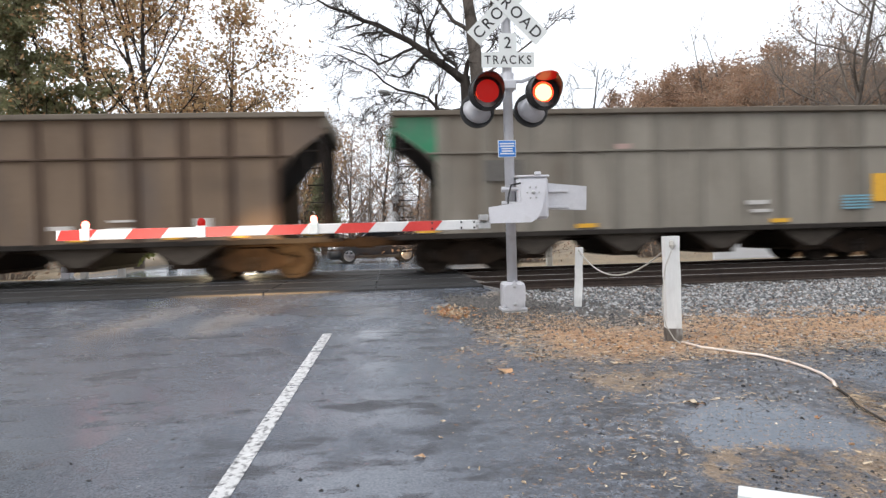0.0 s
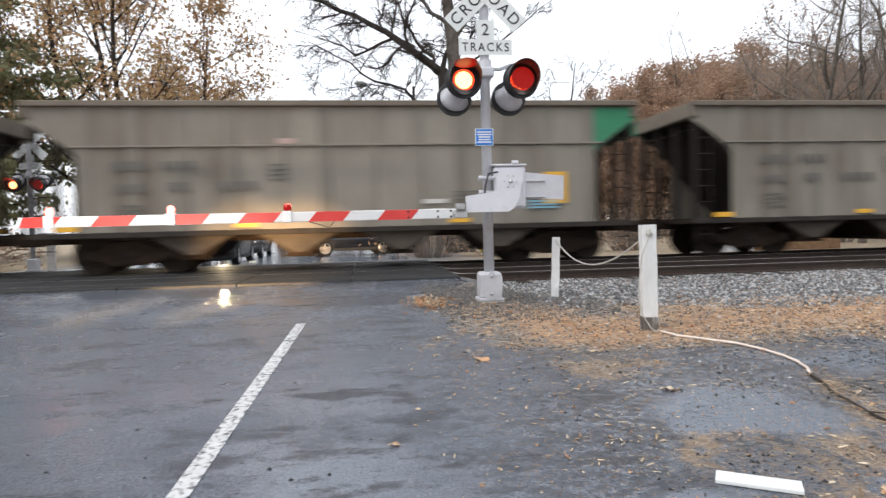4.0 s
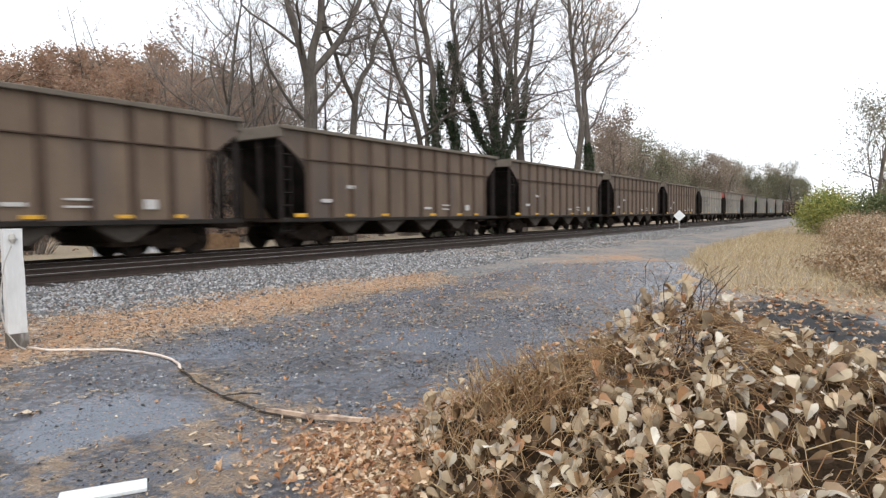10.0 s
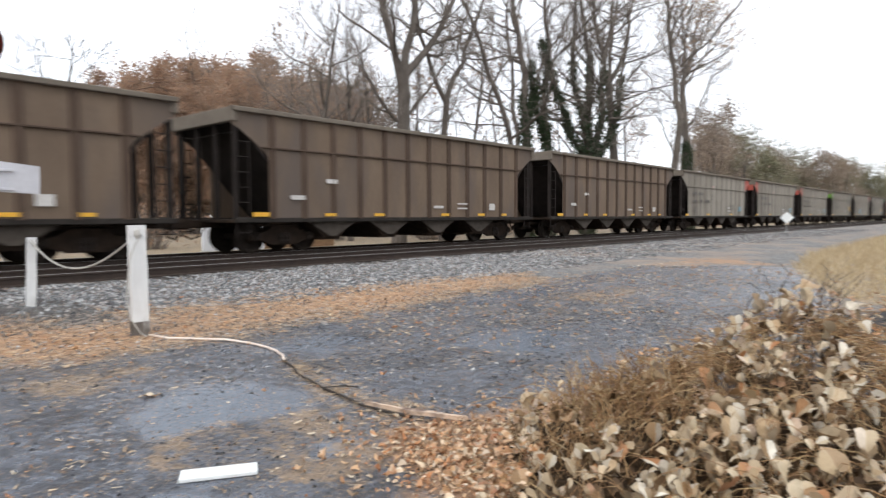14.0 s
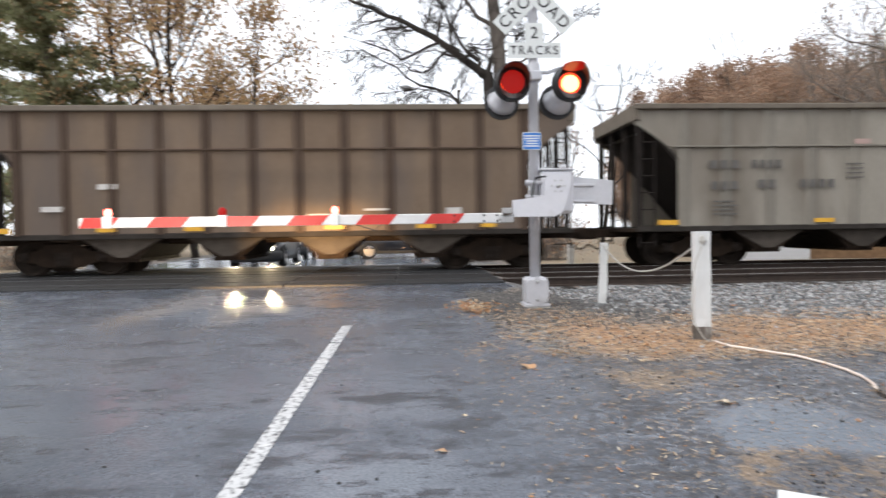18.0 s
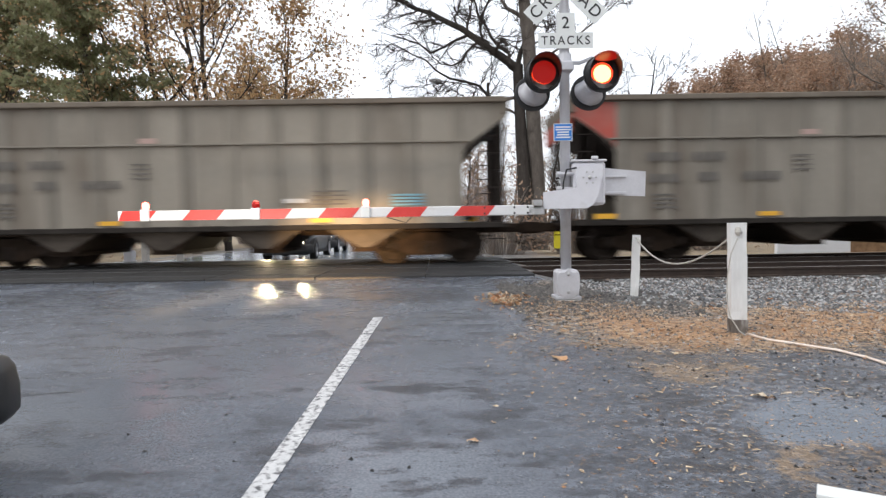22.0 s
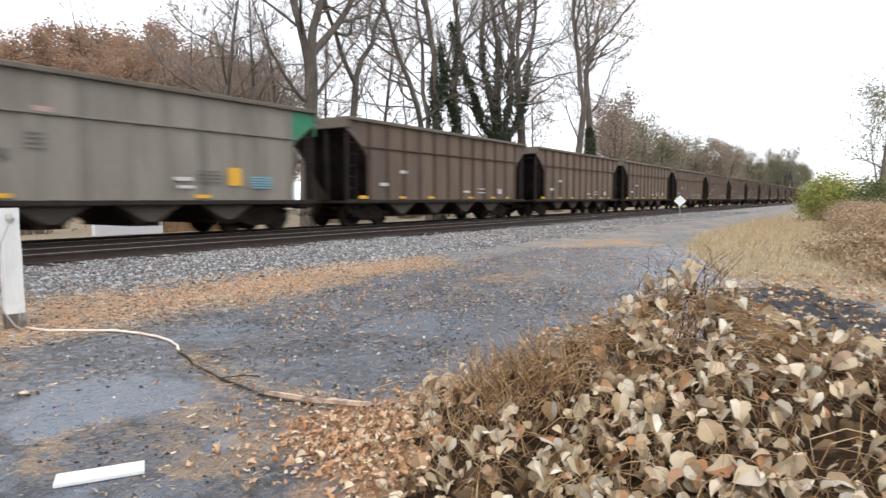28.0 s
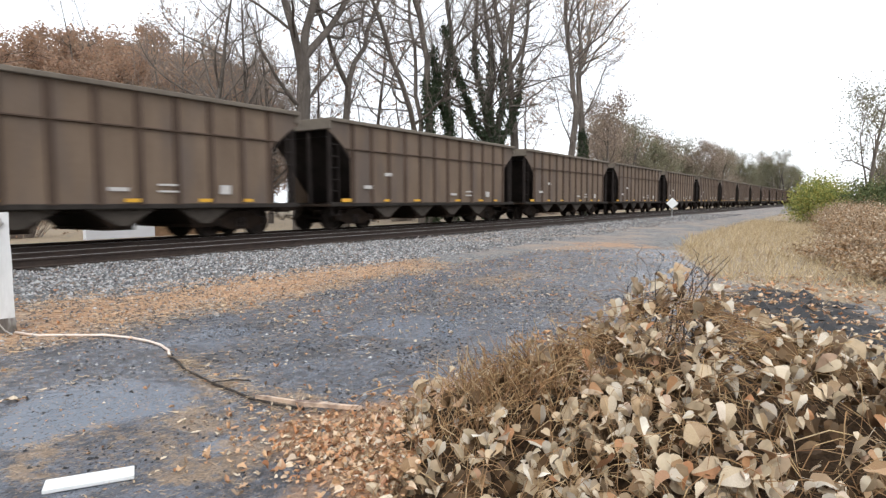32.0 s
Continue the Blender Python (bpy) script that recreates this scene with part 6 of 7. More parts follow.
for az, d, h in ((63.0, 70, 22.0), (60.4, 72, 22.0)):
    tree("thin bare tree standing above the russet woods", at_az(az, None, d), int(az * 10), h, 0.18, BARK, TWIG, group="thin bare trees", thick=1.3, limbs=9, fork=0.2, first=0.55)
# far woods down the line
proto = [tree("far hazy olive-brown tree down the line", pose(0, 0, 0), 91 + i, 14 + 2 * i, 0.3, BARK, TWIG, OLIVE if i != 1 else FARBR, (7000, 6000, 1600)[i], 0.16, thick=1.7, group="woods down the line", limbs=12, sub=6, twigs=3, fork=0.42, first=0.1, clump=0.7, name="far_tree") for i in range(3)]
rf = random.Random(18)
for i in range(46):
    az = 19.0 - 15.5 * (i + rf.random()) / 46
    d = 105 + (19 - az) * 9 + rf.uniform(-14, 25)
    x, y = polar(az, d=d)
    copy_thing(proto[rf.choice((0, 0, 1, 2, 2))], pose(x, y, -0.3 - rf.uniform(0, 2.5), 0, 0, rf.uniform(0, 360)))
for i in range(24):
    x = rf.uniform(65, 260)
    copy_thing(proto[rf.choice((0, 1, 2))], pose(x, rf.uniform(-22, -3) - (x - 60) * 0.015, -0.3 - rf.uniform(0, 3), 0, 0, rf.uniform(0, 360)))
# woods behind and beside the camera close the place
for i in range(26):
    a = radians(rf.uniform(140, 345))
    d = rf.uniform(45, 75)
    copy_thing(proto[rf.choice((0, 1, 2))], pose(d * math.cos(a), d * math.sin(a), -0.3, 0, 0, rf.uniform(0, 360)))
for o in proto:
    for q in (*o.children_recursive, o):
        bpy.data.objects.remove(q)
# trees and bushes along the lot's far side
tree("leaning half-bare tree at the lot's far side", pose(44, -0.8, 0, 0, 0, 20), 61, 8.5, 0.16, BARK, TWIG, OLIVE, 3600, 0.06, thick=1.0, limbs=11, fork=0.5, first=0.15, lean=(-0.1, 0.1))
tree("leaning half-bare tree at the lot's far side", pose(52, -2.5, 0, 0, 0, 120), 62, 9.5, 0.18, BARK, TWIG, OLIVE, 4200, 0.07, thick=1.0, limbs=11, fork=0.5, first=0.15)


def shrub(name, label, at, seed, size, n, leaf_size, material, stems=60, stem=STEM, category="bush", kind=""):
    r = np.random.RandomState(seed)
    t = thing(name, label, category, at, kind=kind)
    a = r.uniform(0, 2 * np.pi, stems)
    rad = np.sqrt(r.rand(stems))
    tip = np.stack([np.cos(a) * rad * size[0], np.sin(a) * rad * size[1], size[2] * np.sqrt(np.clip(1 - 0.85 * rad ** 2, 0.05, 1)) * r.uniform(0.6, 1.1, stems)], -1)
    mid = tip * np.array([0.45, 0.45, 0.62]) + r.normal(0, 0.05, (stems, 3))
    foot = np.stack([tip[:, 0] * 0.25, tip[:, 1] * 0.25, np.full(stems, -0.05)], -1)
    w = np.full(stems, 0.012)
    part("stem_tangle", joined("stem_tangle", [tubes(foot, mid, w, w * 0.7, 4), tubes(mid, tip, w * 0.7, w * 0.3, 3)], stem), stem, t)
    f = r.rand(n, 1)
    pick = r.randint(0, stems, n)
    c = mid[pick] * (1 - f) + tip[pick] * f + r.normal(0, 0.16, (n, 3)) * np.array(size) / 1.3
    c[:, 2] = np.clip(c[:, 2], 0.02, None)
    tagged(part("leafage", joined("leafage", [leaves(r, c, leaf_size)], material, False), material, t), kind="stuff")
    return t


shrub("yellow_green_bush", "rounded yellow-green bush beside the track", pose(39.0, 1.3, 0.0), 5, (2.2, 1.7, 2.4), 15000, 0.06, BUSHG, 120)
shrub("yellow_green_bush", "dark green bush beside the track", pose(37.4, -1.0, 0.0), 6, (2.2, 1.8, 2.1), 13000, 0.06, BUSHDK, 120)
for i, (x, y, sx, sz) in enumerate(((24, -0.3, 2.5, 1.05), (19.5, -1.1, 2.4, 1.0), (16.0, -1.7, 1.9, 0.85), (29, -0.4, 2.6, 1.15), (13.2, -2.1, 1.7, 0.7), (12.4, -1.2, 1.2, 0.6), (15.2, -0.5, 1.4, 0.6), (34, 0.2, 2.4, 1.15))):
    shrub("dead_vine_bank", "bank of dead brown vines along the dry grass", pose(x, y, 0.0), 20 + i, (sx, 1.5, sz), 7500, 0.034, BANKLEAF, 260, STEM, "vines")
# undergrowth beyond the tracks
for i in range(34):
    x = -46 + i * 4.4 + rf.uniform(-1.2, 1.2)
    if -12 < x < 1.5:
        continue
    shrub("undergrowth", "tangle of bare brown undergrowth beyond the tracks", pose(x, rf.uniform(25, 31), -0.25), 40 + i, (3.0, 2.0, rf.uniform(1.6, 3.2)), 700, 0.08, HILL, 170, TWIG, "undergrowth")
for x, y, h in ((-1.5, 47, 5.5), (2.5, 44, 6.5), (5.5, 42, 6.0), (-4.5, 56, 5.0), (9.0, 40, 6.0), (-9, 72, 7.0), (-15, 50, 6.0), (-18, 44, 6.0), (-2, 72, 7.0), (4, 60, 7.0)):
    shrub("thicket", "thicket of bare brown saplings beyond the crossing", pose(x, y, -0.1), int(x * 7 + 400), (2.6, 2.0, h), 350, 0.1, HILL, 110, TWIG, "thicket")


# ---- heap of dead broad-leaved vines beside the lot
def heap_z(x, y):
    z = 0
    for cx, cy, h, s in ((3.74, 0.84, 0.56, 0.3), (3.2, 1.32, 0.4, 0.3), (3.08, 1.78, 0.28, 0.2), (2.5, 1.3, 0.2, 0.28), (2.85, 0.4, 0.28, 0.5), (4.0, 0.1, 0.3, 0.5), (3.3, -0.6, 0.4, 0.7), (3.5, 0.55, 0.21, 0.6)):
        z = z + h * np.exp(-((x - cx) ** 2 + (y - cy) ** 2) / (2 * s * s))
    return np.maximum(z - 0.06, -0.03)


LEAF_OUT = [(0.16, -0.09), (0.36, -0.05), (0.49, 0.1), (0.52, 0.3), (0.44, 0.52), (0.28, 0.72), (0.1, 0.9)]


def leaf_mesh(name, fold, curl, wave):
    """A broad pointed leaf, folded along its midrib, curled and wavy at the edge."""
    s = Shape()
    rib = [(0, y, -curl * (y - 0.35) ** 2) for y in (0.0, 0.06, 0.17, 0.32, 0.5, 0.68, 0.86, 1.0)]
    for sx in (-1, 1):
        base = len(s.v)
        s.v += [(x, y - 0.35, z) for x, y, z in rib]
        for i, (x, y) in enumerate(LEAF_OUT):
            rise = fold * x * 0.9 - curl * (y - 0.35) ** 2 - 0.3 * curl * x * x + wave * math.sin(2.1 * i + 1.3 * sx)
            nib = 1 + 1.6 * wave * math.sin(4.7 * i + 9 * curl + 2 * sx)
            s.v.append((sx * x * nib * (1 - 0.3 * abs(fold)), y - 0.35 + 0.5 * wave * math.cos(3.1 * i + 7 * fold), rise))
        n = len(rib)
        quads = [(base + i, base + n + i, base + n + i + 1, base + i + 1) for i in range(len(LEAF_OUT) - 1)] + [(base + n - 2, base + 2 * n - 2, base + n - 1)]
        s.f += quads if sx > 0 else [q[::-1] for q in quads]
    s.tube((0, -0.35, 0), (0.03, -0.8, 0.08), 0.014, 0.01, 3)
    return s


def own_xy(me, xy):
    """Stores where each point lies along and across its own leaf."""
    me.attributes.new("leaf_xy", "FLOAT_VECTOR", "POINT").data.foreach_set("vector", np.ascontiguousarray(xy, np.float32).ravel())
    return me


rk = np.random.RandomState(12)
vines = thing("vine_heap", "heap of dead tan broad-leaved vines with tangled stems", "dead vines")
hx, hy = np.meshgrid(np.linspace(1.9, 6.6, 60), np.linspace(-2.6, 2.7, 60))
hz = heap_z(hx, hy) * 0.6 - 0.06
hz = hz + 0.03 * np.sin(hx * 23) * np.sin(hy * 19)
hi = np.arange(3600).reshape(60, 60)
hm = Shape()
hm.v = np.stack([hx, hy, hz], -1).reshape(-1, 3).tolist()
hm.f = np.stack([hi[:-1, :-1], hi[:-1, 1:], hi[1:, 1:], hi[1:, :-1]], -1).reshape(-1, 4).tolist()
# core of the heap, coloured near black for shade between the leaves
HEAP_CORE = solid("shade_dark_core", (0.012, 0.008, 0.005), (0.085, 0.052, 0.028), 30, 0.9, 0, 1.0, 90)
part("leaf_mould", hm, HEAP_CORE, vines, "dead-leaf core of the heap, darkened for the shade of its gaps")


def heap_points(n, seed, low=0.08, shoulder=0.12):
    r = np.random.RandomState(seed)
    x, y = r.uniform(2.0, 5.6, n * 8), r.uniform(-1.6, 2.6, n * 8)
    z = heap_z(x, y)
    d = np.hypot(x - 0.4, y)
    clump = np.sin(9.1 * x + 3 * np.sin(5.3 * y)) * np.sin(8.3 * y + 2 * np.sin(6.1 * x))
    ok = (z > low) & (r.rand(len(x)) < np.clip(1.6 - d / 4.2, 0.15, 1)) & (r.rand(len(x)) < 0.6 + 0.7 * clump) & ((np.hypot(x - 3.16, y - 1.38) > 0.45) | (r.rand(len(x)) < shoulder))
    return x[ok][:n], y[ok][:n], z[ok][:n], r


def strands(p0, d0, ln, droop, steps_, w0, r):
    """Thin stems that leave p0 along d0 and sag as they go."""
    out, p, d = [], p0, d0 / np.linalg.norm(d0, axis=1)[:, None]
    for i in range(steps_):
        q = p + d * (ln / steps_)[:, None]
        q[:, 2] = np.maximum(q[:, 2], heap_z(q[:, 0], q[:, 1]) * 0.72)
        out.append(tubes(p, q, w0 * (1 - 0.12 * i), w0 * (1 - 0.12 * (i + 1)), 4))
        d = d + r.normal(0, 0.16, d.shape)
        d[:, 2] -= droop
        p, d = q, d / np.linalg.norm(d, axis=1)[:, None]
    return out


# arching stems over the heap, thatch and leaning stalks at the near shoulder
x, y, z, r = heap_points(1500, 5, 0.06, 1.0)
k = len(x)
a = r.uniform(0, 2 * np.pi, k)
arcs = strands(np.stack([x, y, z * 0.82], -1), np.stack([np.cos(a), np.sin(a), r.uniform(0.2, 1.5, k)], -1), r.uniform(0.15, 0.6, k), 0.5, 5, r.uniform(0.0012, 0.0028, k), r)
sx, sy = r.normal(3.16, 0.22, 520), r.normal(1.4, 0.22, 520)
q0 = np.stack([sx, sy, np.maximum(heap_z(sx, sy) - 0.16, 0)], -1)
stalks = strands(q0, np.stack([r.normal(-0.1, 0.4, 520), r.normal(0.1, 0.4, 520), np.ones(520)], -1), r.uniform(0.14, 0.32, 520), 0.14, 3, r.uniform(0.0013, 0.003, 520), r)
sx, sy = r.normal(3.6, 0.34, 650), r.normal(0.75, 0.3, 650)
q0 = np.stack([sx, sy, heap_z(sx, sy) * 0.85], -1)
out = np.stack([sx - 3.75 + r.normal(0, 0.25, 650), sy - 0.85 + r.normal(0, 0.25, 650), r.uniform(-0.1, 0.35, 650)], -1)
thatch = strands(q0, out, r.uniform(0.12, 0.4, 650), 0.3, 4, r.uniform(0.0012, 0.0026, 650), r)
part("stem_tangle", joined("stem_tangle", arcs + stalks + thatch, STEM), STEM, vines, "tangled dry brown stems")
rt = random.Random(3)
for i in range(11):
    p = Vector((3.75 + rt.uniform(-0.16, 0.16), 0.82 + rt.uniform(-0.16, 0.16), 0.5))
    d = Vector((rt.uniform(-0.45, 0.45), rt.uniform(-0.6, 0.6), 1))
    tw = Shape()
    for j in range(5):
        q = p + d.normalized() * 0.1
        tw.tube(p, q, 0.0045 - j * 0.0007, 0.004 - j * 0.0007, 5)
        if j > 1:
            tw.tube(q, q + Vector((rt.uniform(-1, 1), rt.uniform(-1, 1), 0.7)).normalized() * 0.07, 0.002, 0.001, 4)
        p, d = q, d + Vector((rt.uniform(-0.4, 0.4), rt.uniform(-0.4, 0.4), -0.1))
    part("bare_twig", tw, TWIGD, vines, "bare dark forked twig")
for i in range(7):
    p = Vector((3.2 + rt.gauss(0, 0.2), 1.3 + rt.gauss(0, 0.18), 0.12))
    q = p + Vector((rt.uniform(-0.12, 0.12), rt.uniform(-0.12, 0.12), rt.uniform(0.22, 0.36)))
    part("broken_stalk", Shape().tube(p, q, 0.007, 0.004, 6), TWIGD, vines, "broken dark stalk")
kinds = [leaf_mesh("leaf", f, c, w).mesh("leaf", LEAFDRY, True) for f, c, w in ((0.2, 0.3, 0.03), (0.5, 0.6, 0.05), (0.9, 0.4, 0.02), (0.35, 0.9, 0.06), (-0.3, 0.5, 0.04), (0.15, -0.4, 0.06), (0.7, 1.1, 0.08))]


for me in kinds:
    own_xy(me, [v.co for v in me.vertices])


def leaf_pose(r, x, y, z, tilt):
    face = math.atan2(-y, 0.4 - x)
    m = Matrix.Translation((x, y, z)) @ Matrix.Rotation(face + r.normal(0, 1.1), 4, "Z") @ Matrix.Rotation(r.normal(tilt, 0.5), 4, "Y") @ Matrix.Rotation(r.normal(-1.57, 1.0), 4, "Z")
    return m @ Matrix.Scale(0.036 + 0.062 * r.rand() ** 1.7, 4) @ Matrix.Diagonal((r.uniform(0.7, 1.1), 1, 1, 1))


x, y, z, r = heap_points(300, 7, 0.12)
for i in range(len(x)):
    part("leaf", kinds[i % 7], LEAFDRY, vines, at=leaf_pose(r, x[i], y[i], z[i] + r.uniform(0.0, 0.06), 1.0))
base_v = [np.array([v.co for v in me.vertices]) for me in kinds]
base_f = [[tuple(p.vertices) for p in me.polygons] for me in kinds]
# the inner layer's dark tone stands for shade between the outer leaves
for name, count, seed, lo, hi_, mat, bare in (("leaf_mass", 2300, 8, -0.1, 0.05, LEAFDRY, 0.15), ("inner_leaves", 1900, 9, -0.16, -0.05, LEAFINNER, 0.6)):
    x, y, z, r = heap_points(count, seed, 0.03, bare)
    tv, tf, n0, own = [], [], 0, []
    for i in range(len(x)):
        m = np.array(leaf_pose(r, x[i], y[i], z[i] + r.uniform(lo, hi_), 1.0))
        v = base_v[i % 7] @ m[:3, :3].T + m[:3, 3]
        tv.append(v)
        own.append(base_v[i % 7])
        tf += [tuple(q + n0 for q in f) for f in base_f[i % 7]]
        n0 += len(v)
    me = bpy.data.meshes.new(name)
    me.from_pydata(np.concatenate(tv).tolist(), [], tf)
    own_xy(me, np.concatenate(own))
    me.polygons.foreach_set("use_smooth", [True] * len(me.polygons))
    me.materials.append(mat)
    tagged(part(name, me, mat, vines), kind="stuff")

r = np.random.RandomState(91)
fx, fy = r.normal(2.84, 0.25, 1500), r.normal(1.62, 0.4, 1500)
low = heap_z(fx, fy) < 0.08 + 0.1 * r.rand(1500)
fx, fy = fx[low], fy[low]
tv, tf, own, n0 = [], [], [], 0
for i in range(len(fx)):
    z = zg(fx[i], fy[i]) + max(0.0, float(heap_z(fx[i], fy[i]))) + r.uniform(0.012, 0.03)
    m = np.array(Matrix.Translation((fx[i], fy[i], z)) @ Matrix.Rotation(r.uniform(0, 6.28), 4, "Z") @ Matrix.Rotation(r.normal(0, 0.4), 4, "Y") @ Matrix.Rotation(r.normal(0, 0.4), 4, "X") @ Matrix.Scale(0.018 + 0.034 * r.rand() ** 1.6, 4))
    tv.append(base_v[i % 7] @ m[:3, :3].T + m[:3, 3])
    own.append(base_v[i % 7])
    tf += [tuple(q + n0 for q in f) for f in base_f[i % 7]]
    n0 += len(base_v[i % 7])
me = bpy.data.meshes.new("fallen_leaves")
me.from_pydata(np.concatenate(tv).tolist(), [], tf)
own_xy(me, np.concatenate(own))
me.polygons.foreach_set("use_smooth", [True] * len(me.polygons))
me.materials.append(LEAFRUST)
tagged(new("fallen_leaves", me), "curled orange-brown leaves drifted at the foot of the vine heap", "leaves", kind="stuff")

# ---- litter: fallen leaves, pine straw, coal crumbs
def lay(name, label, category, pts, template, tf_, sizes, material, seed, tilt=0.25):
    r = np.random.RandomState(seed)
    k = len(pts)
    a = r.uniform(0, 2 * np.pi, k)
    tx, ty = r.normal(0, tilt, k), r.normal(0, tilt, k)
    v = template[None] * sizes[:, None, None] * np.stack([r.uniform(0.75, 1.25, k), r.uniform(0.6, 1.4, k), r.uniform(-0.6, 2.2, k)], -1)[:, None]
    c, s = np.cos(a)[:, None], np.sin(a)[:, None]
    vx, vy = v[..., 0] * c - v[..., 1] * s, v[..., 0] * s + v[..., 1] * c
    vz = np.abs(v[..., 2]) + np.abs(vx * tx[:, None] + vy * ty[:, None])
    v = np.stack([vx, vy, vz], -1) + pts[:, None]
    f = np.array(tf_)[None] + len(template) * np.arange(k)[:, None, None]
    me = bpy.data.meshes.new(name)
    me.from_pydata(v.reshape(-1, 3).tolist(), [], [tuple(dict.fromkeys(q)) for q in f.reshape(-1, len(tf_[0])).tolist()])
    me.materials.append(material)
    return tagged(new(name, me), label, category, kind="stuff")


def spread_in(polys, n, seed, box, soft=0.5, least=0.35):
    r = np.random.RandomState(seed)
    x, y = r.uniform(box[0], box[1], n), r.uniform(box[2], box[3], n)
    drift = 0.22 * np.sin(3.1 * x + 2 * np.sin(2.7 * y)) * np.sin(4.3 * y + 1.5 * np.sin(3.7 * x)) + 0.14 * np.sin(11 * x + 3 * y) * np.sin(9 * y - 4 * x)
    ok = inside(polys, x, y, soft) + drift > least + 0.5 * (r.rand(n) - 0.5)
    x, y = x[ok], y[ok]
    return np.stack([x, y, ground_z(x, y) + 0.006], -1)


leaf_t = np.array([(-0.6, 0, 0.0), (-0.3, 0, 0.02), (0.05, 0, 0.04), (0.4, 0, 0.1), (0.8, 0, 0.2), (-0.38, 0.2, 0.12), (-0.1, 0.38, 0.26), (0.1, 0.25, 0.15), (0.36, 0.3, 0.26), (0.62, 0.12, 0.2), (-0.4, -0.22, 0.1), (-0.05, -0.33, 0.2), (0.16, -0.2, 0.12), (0.4, -0.26, 0.24), (0.64, -0.1, 0.22)])
leaf_f = [(0, 1, 5, 5), (1, 2, 7, 5), (5, 7, 6, 6), (2, 3, 8, 7), (3, 4, 9, 8), (0, 10, 1, 1), (1, 10, 12, 2), (10, 11, 12, 12), (2, 12, 13, 3), (3, 13, 14, 4)]
chip_t = np.array([(-0.5, -0.07, 0.0), (0.5, -0.11, 0.02), (0.5, 0.06, 0.05), (-0.5, 0.1, 0.02)])
needle_t = np.array([(-0.5, -0.012, 0.0), (0.5, -0.012, 0.0), (0.5, 0.012, 0.02), (-0.5, 0.012, 0.02)])
P = spread_in(STRAW[:1], 90000, 1, (0.5, 11.5, 5.3, 8.4))
lay("pine_straw", "orange-brown pine straw beside the gravel", "pine straw", P, needle_t, [(0, 1, 2, 3)], np.random.RandomState(1).uniform(0.025, 0.08, len(P)), NEEDLE, 2, 0.12)
P = spread_in(STRAW[:1] + STRAW[1:2], 4200, 3, (0.5, 11.5, -0.5, 8.4))
lay("fallen_leaves", "fallen brown and orange leaves on pine straw", "leaves", P, leaf_t, leaf_f, np.random.RandomState(2).uniform(0.015, 0.042, len(P)), LITTER, 3, 0.6)
P = spread_in(PATCHY + STRAW[1:2], 110000, 4, (1.1, 10.5, -1, 5.8), 0.25, 0.5)
P = P[inside(PUDDLE, P[:, 0], P[:, 1], 0.12) < 0.5]
lay("pine_straw", "pine straw scattered on wet asphalt by the vine heap", "pine straw", P, needle_t, [(0, 1, 2, 3)], np.random.RandomState(4).uniform(0.012, 0.045, len(P)), CHAFF, 5, 0.2)
r = np.random.RandomState(16)
P = spread_in(STRAW[:1], 7000, 11, (0.5, 11.5, 5.3, 8.4))
scatter("gravel", "grey stones among the pine straw", "gravel", P, r.uniform(0.006, 0.02, len(P)), STONES, 12)
x, y = r.uniform(0.6, 5.5, 11000), r.uniform(6.8, 11.9, 11000)
ok = (x > 0.9 + 0.4 * np.abs(y - 8)) & (r.rand(11000) < np.clip(1.5 - x / 5, 0, 0.8))
scatter("gravel", "dark fine gravel round the foot of the crossing signal", "gravel", np.stack([x[ok], y[ok], ground_z(x[ok], y[ok]) + 0.003], -1), r.uniform(0.006, 0.022, ok.sum()), DARKSTONE, 13)
x, y = r.uniform(0.9, 3.0, 9000), r.normal(8.6, 0.75, 9000)
scatter("gravel", "dark mound of fine gravel at the signal's foot", "gravel", np.stack([x, y, ground_z(x, y) + 0.004], -1), r.uniform(0.008, 0.026, 9000), DARKSTONE, 23)
x, y = r.normal(0.85, 0.14, 420), r.normal(8.1, 0.3, 420)
lay("fallen_leaves", "small drift of brown leaves at the road's edge", "leaves", np.stack([x, y, ground_z(x, y) + 0.006], -1), leaf_t, leaf_f, r.uniform(0.02, 0.05, 420), LITTER, 14, 0.5)
r = np.random.RandomState(6)
x = np.concatenate([r.uniform(0.3, 9, 1100), r.normal(2.86, 0.3, 2400), r.uniform(9, 18, 500)])
y = np.concatenate([r.uniform(0.8, 6, 1100), r.normal(1.85, 0.45, 2400), r.uniform(2, 6.5, 500)])
lay("fallen_leaves", "scattered brown leaves on wet asphalt", "leaves", np.stack([x, y, ground_z(x, y) + 0.004], -1), leaf_t, leaf_f, r.uniform(0.012, 0.038, len(x)) * np.where(np.arange(len(x)) < 1100, 0.7, 1.0), LITTER, 7, 0.7)
x, y = r.uniform(-2.0, 9, 52000), r.uniform(0.8, 6.4, 52000)
ok = r.rand(52000) < np.clip((x - 0.8) / 3.0, 0.02, 1) * np.clip(0.22 + 0.6 * np.sin(2.3 * x + 1.7 * np.sin(3.1 * y)) * np.sin(3.7 * y + np.sin(2.9 * x)), 0.06, 1)
x, y = x[ok], y[ok]
scatter("coal_crumbs", "black coal crumbs and grit on the asphalt", "gravel", np.stack([x, y, ground_z(x, y) + 0.002], -1), 0.0035 + 0.012 * r.rand(len(x)) ** 2.2, COAL, 8)
x, y = r.uniform(0.2, 10, 26000), r.uniform(0.8, 6.4, 26000)
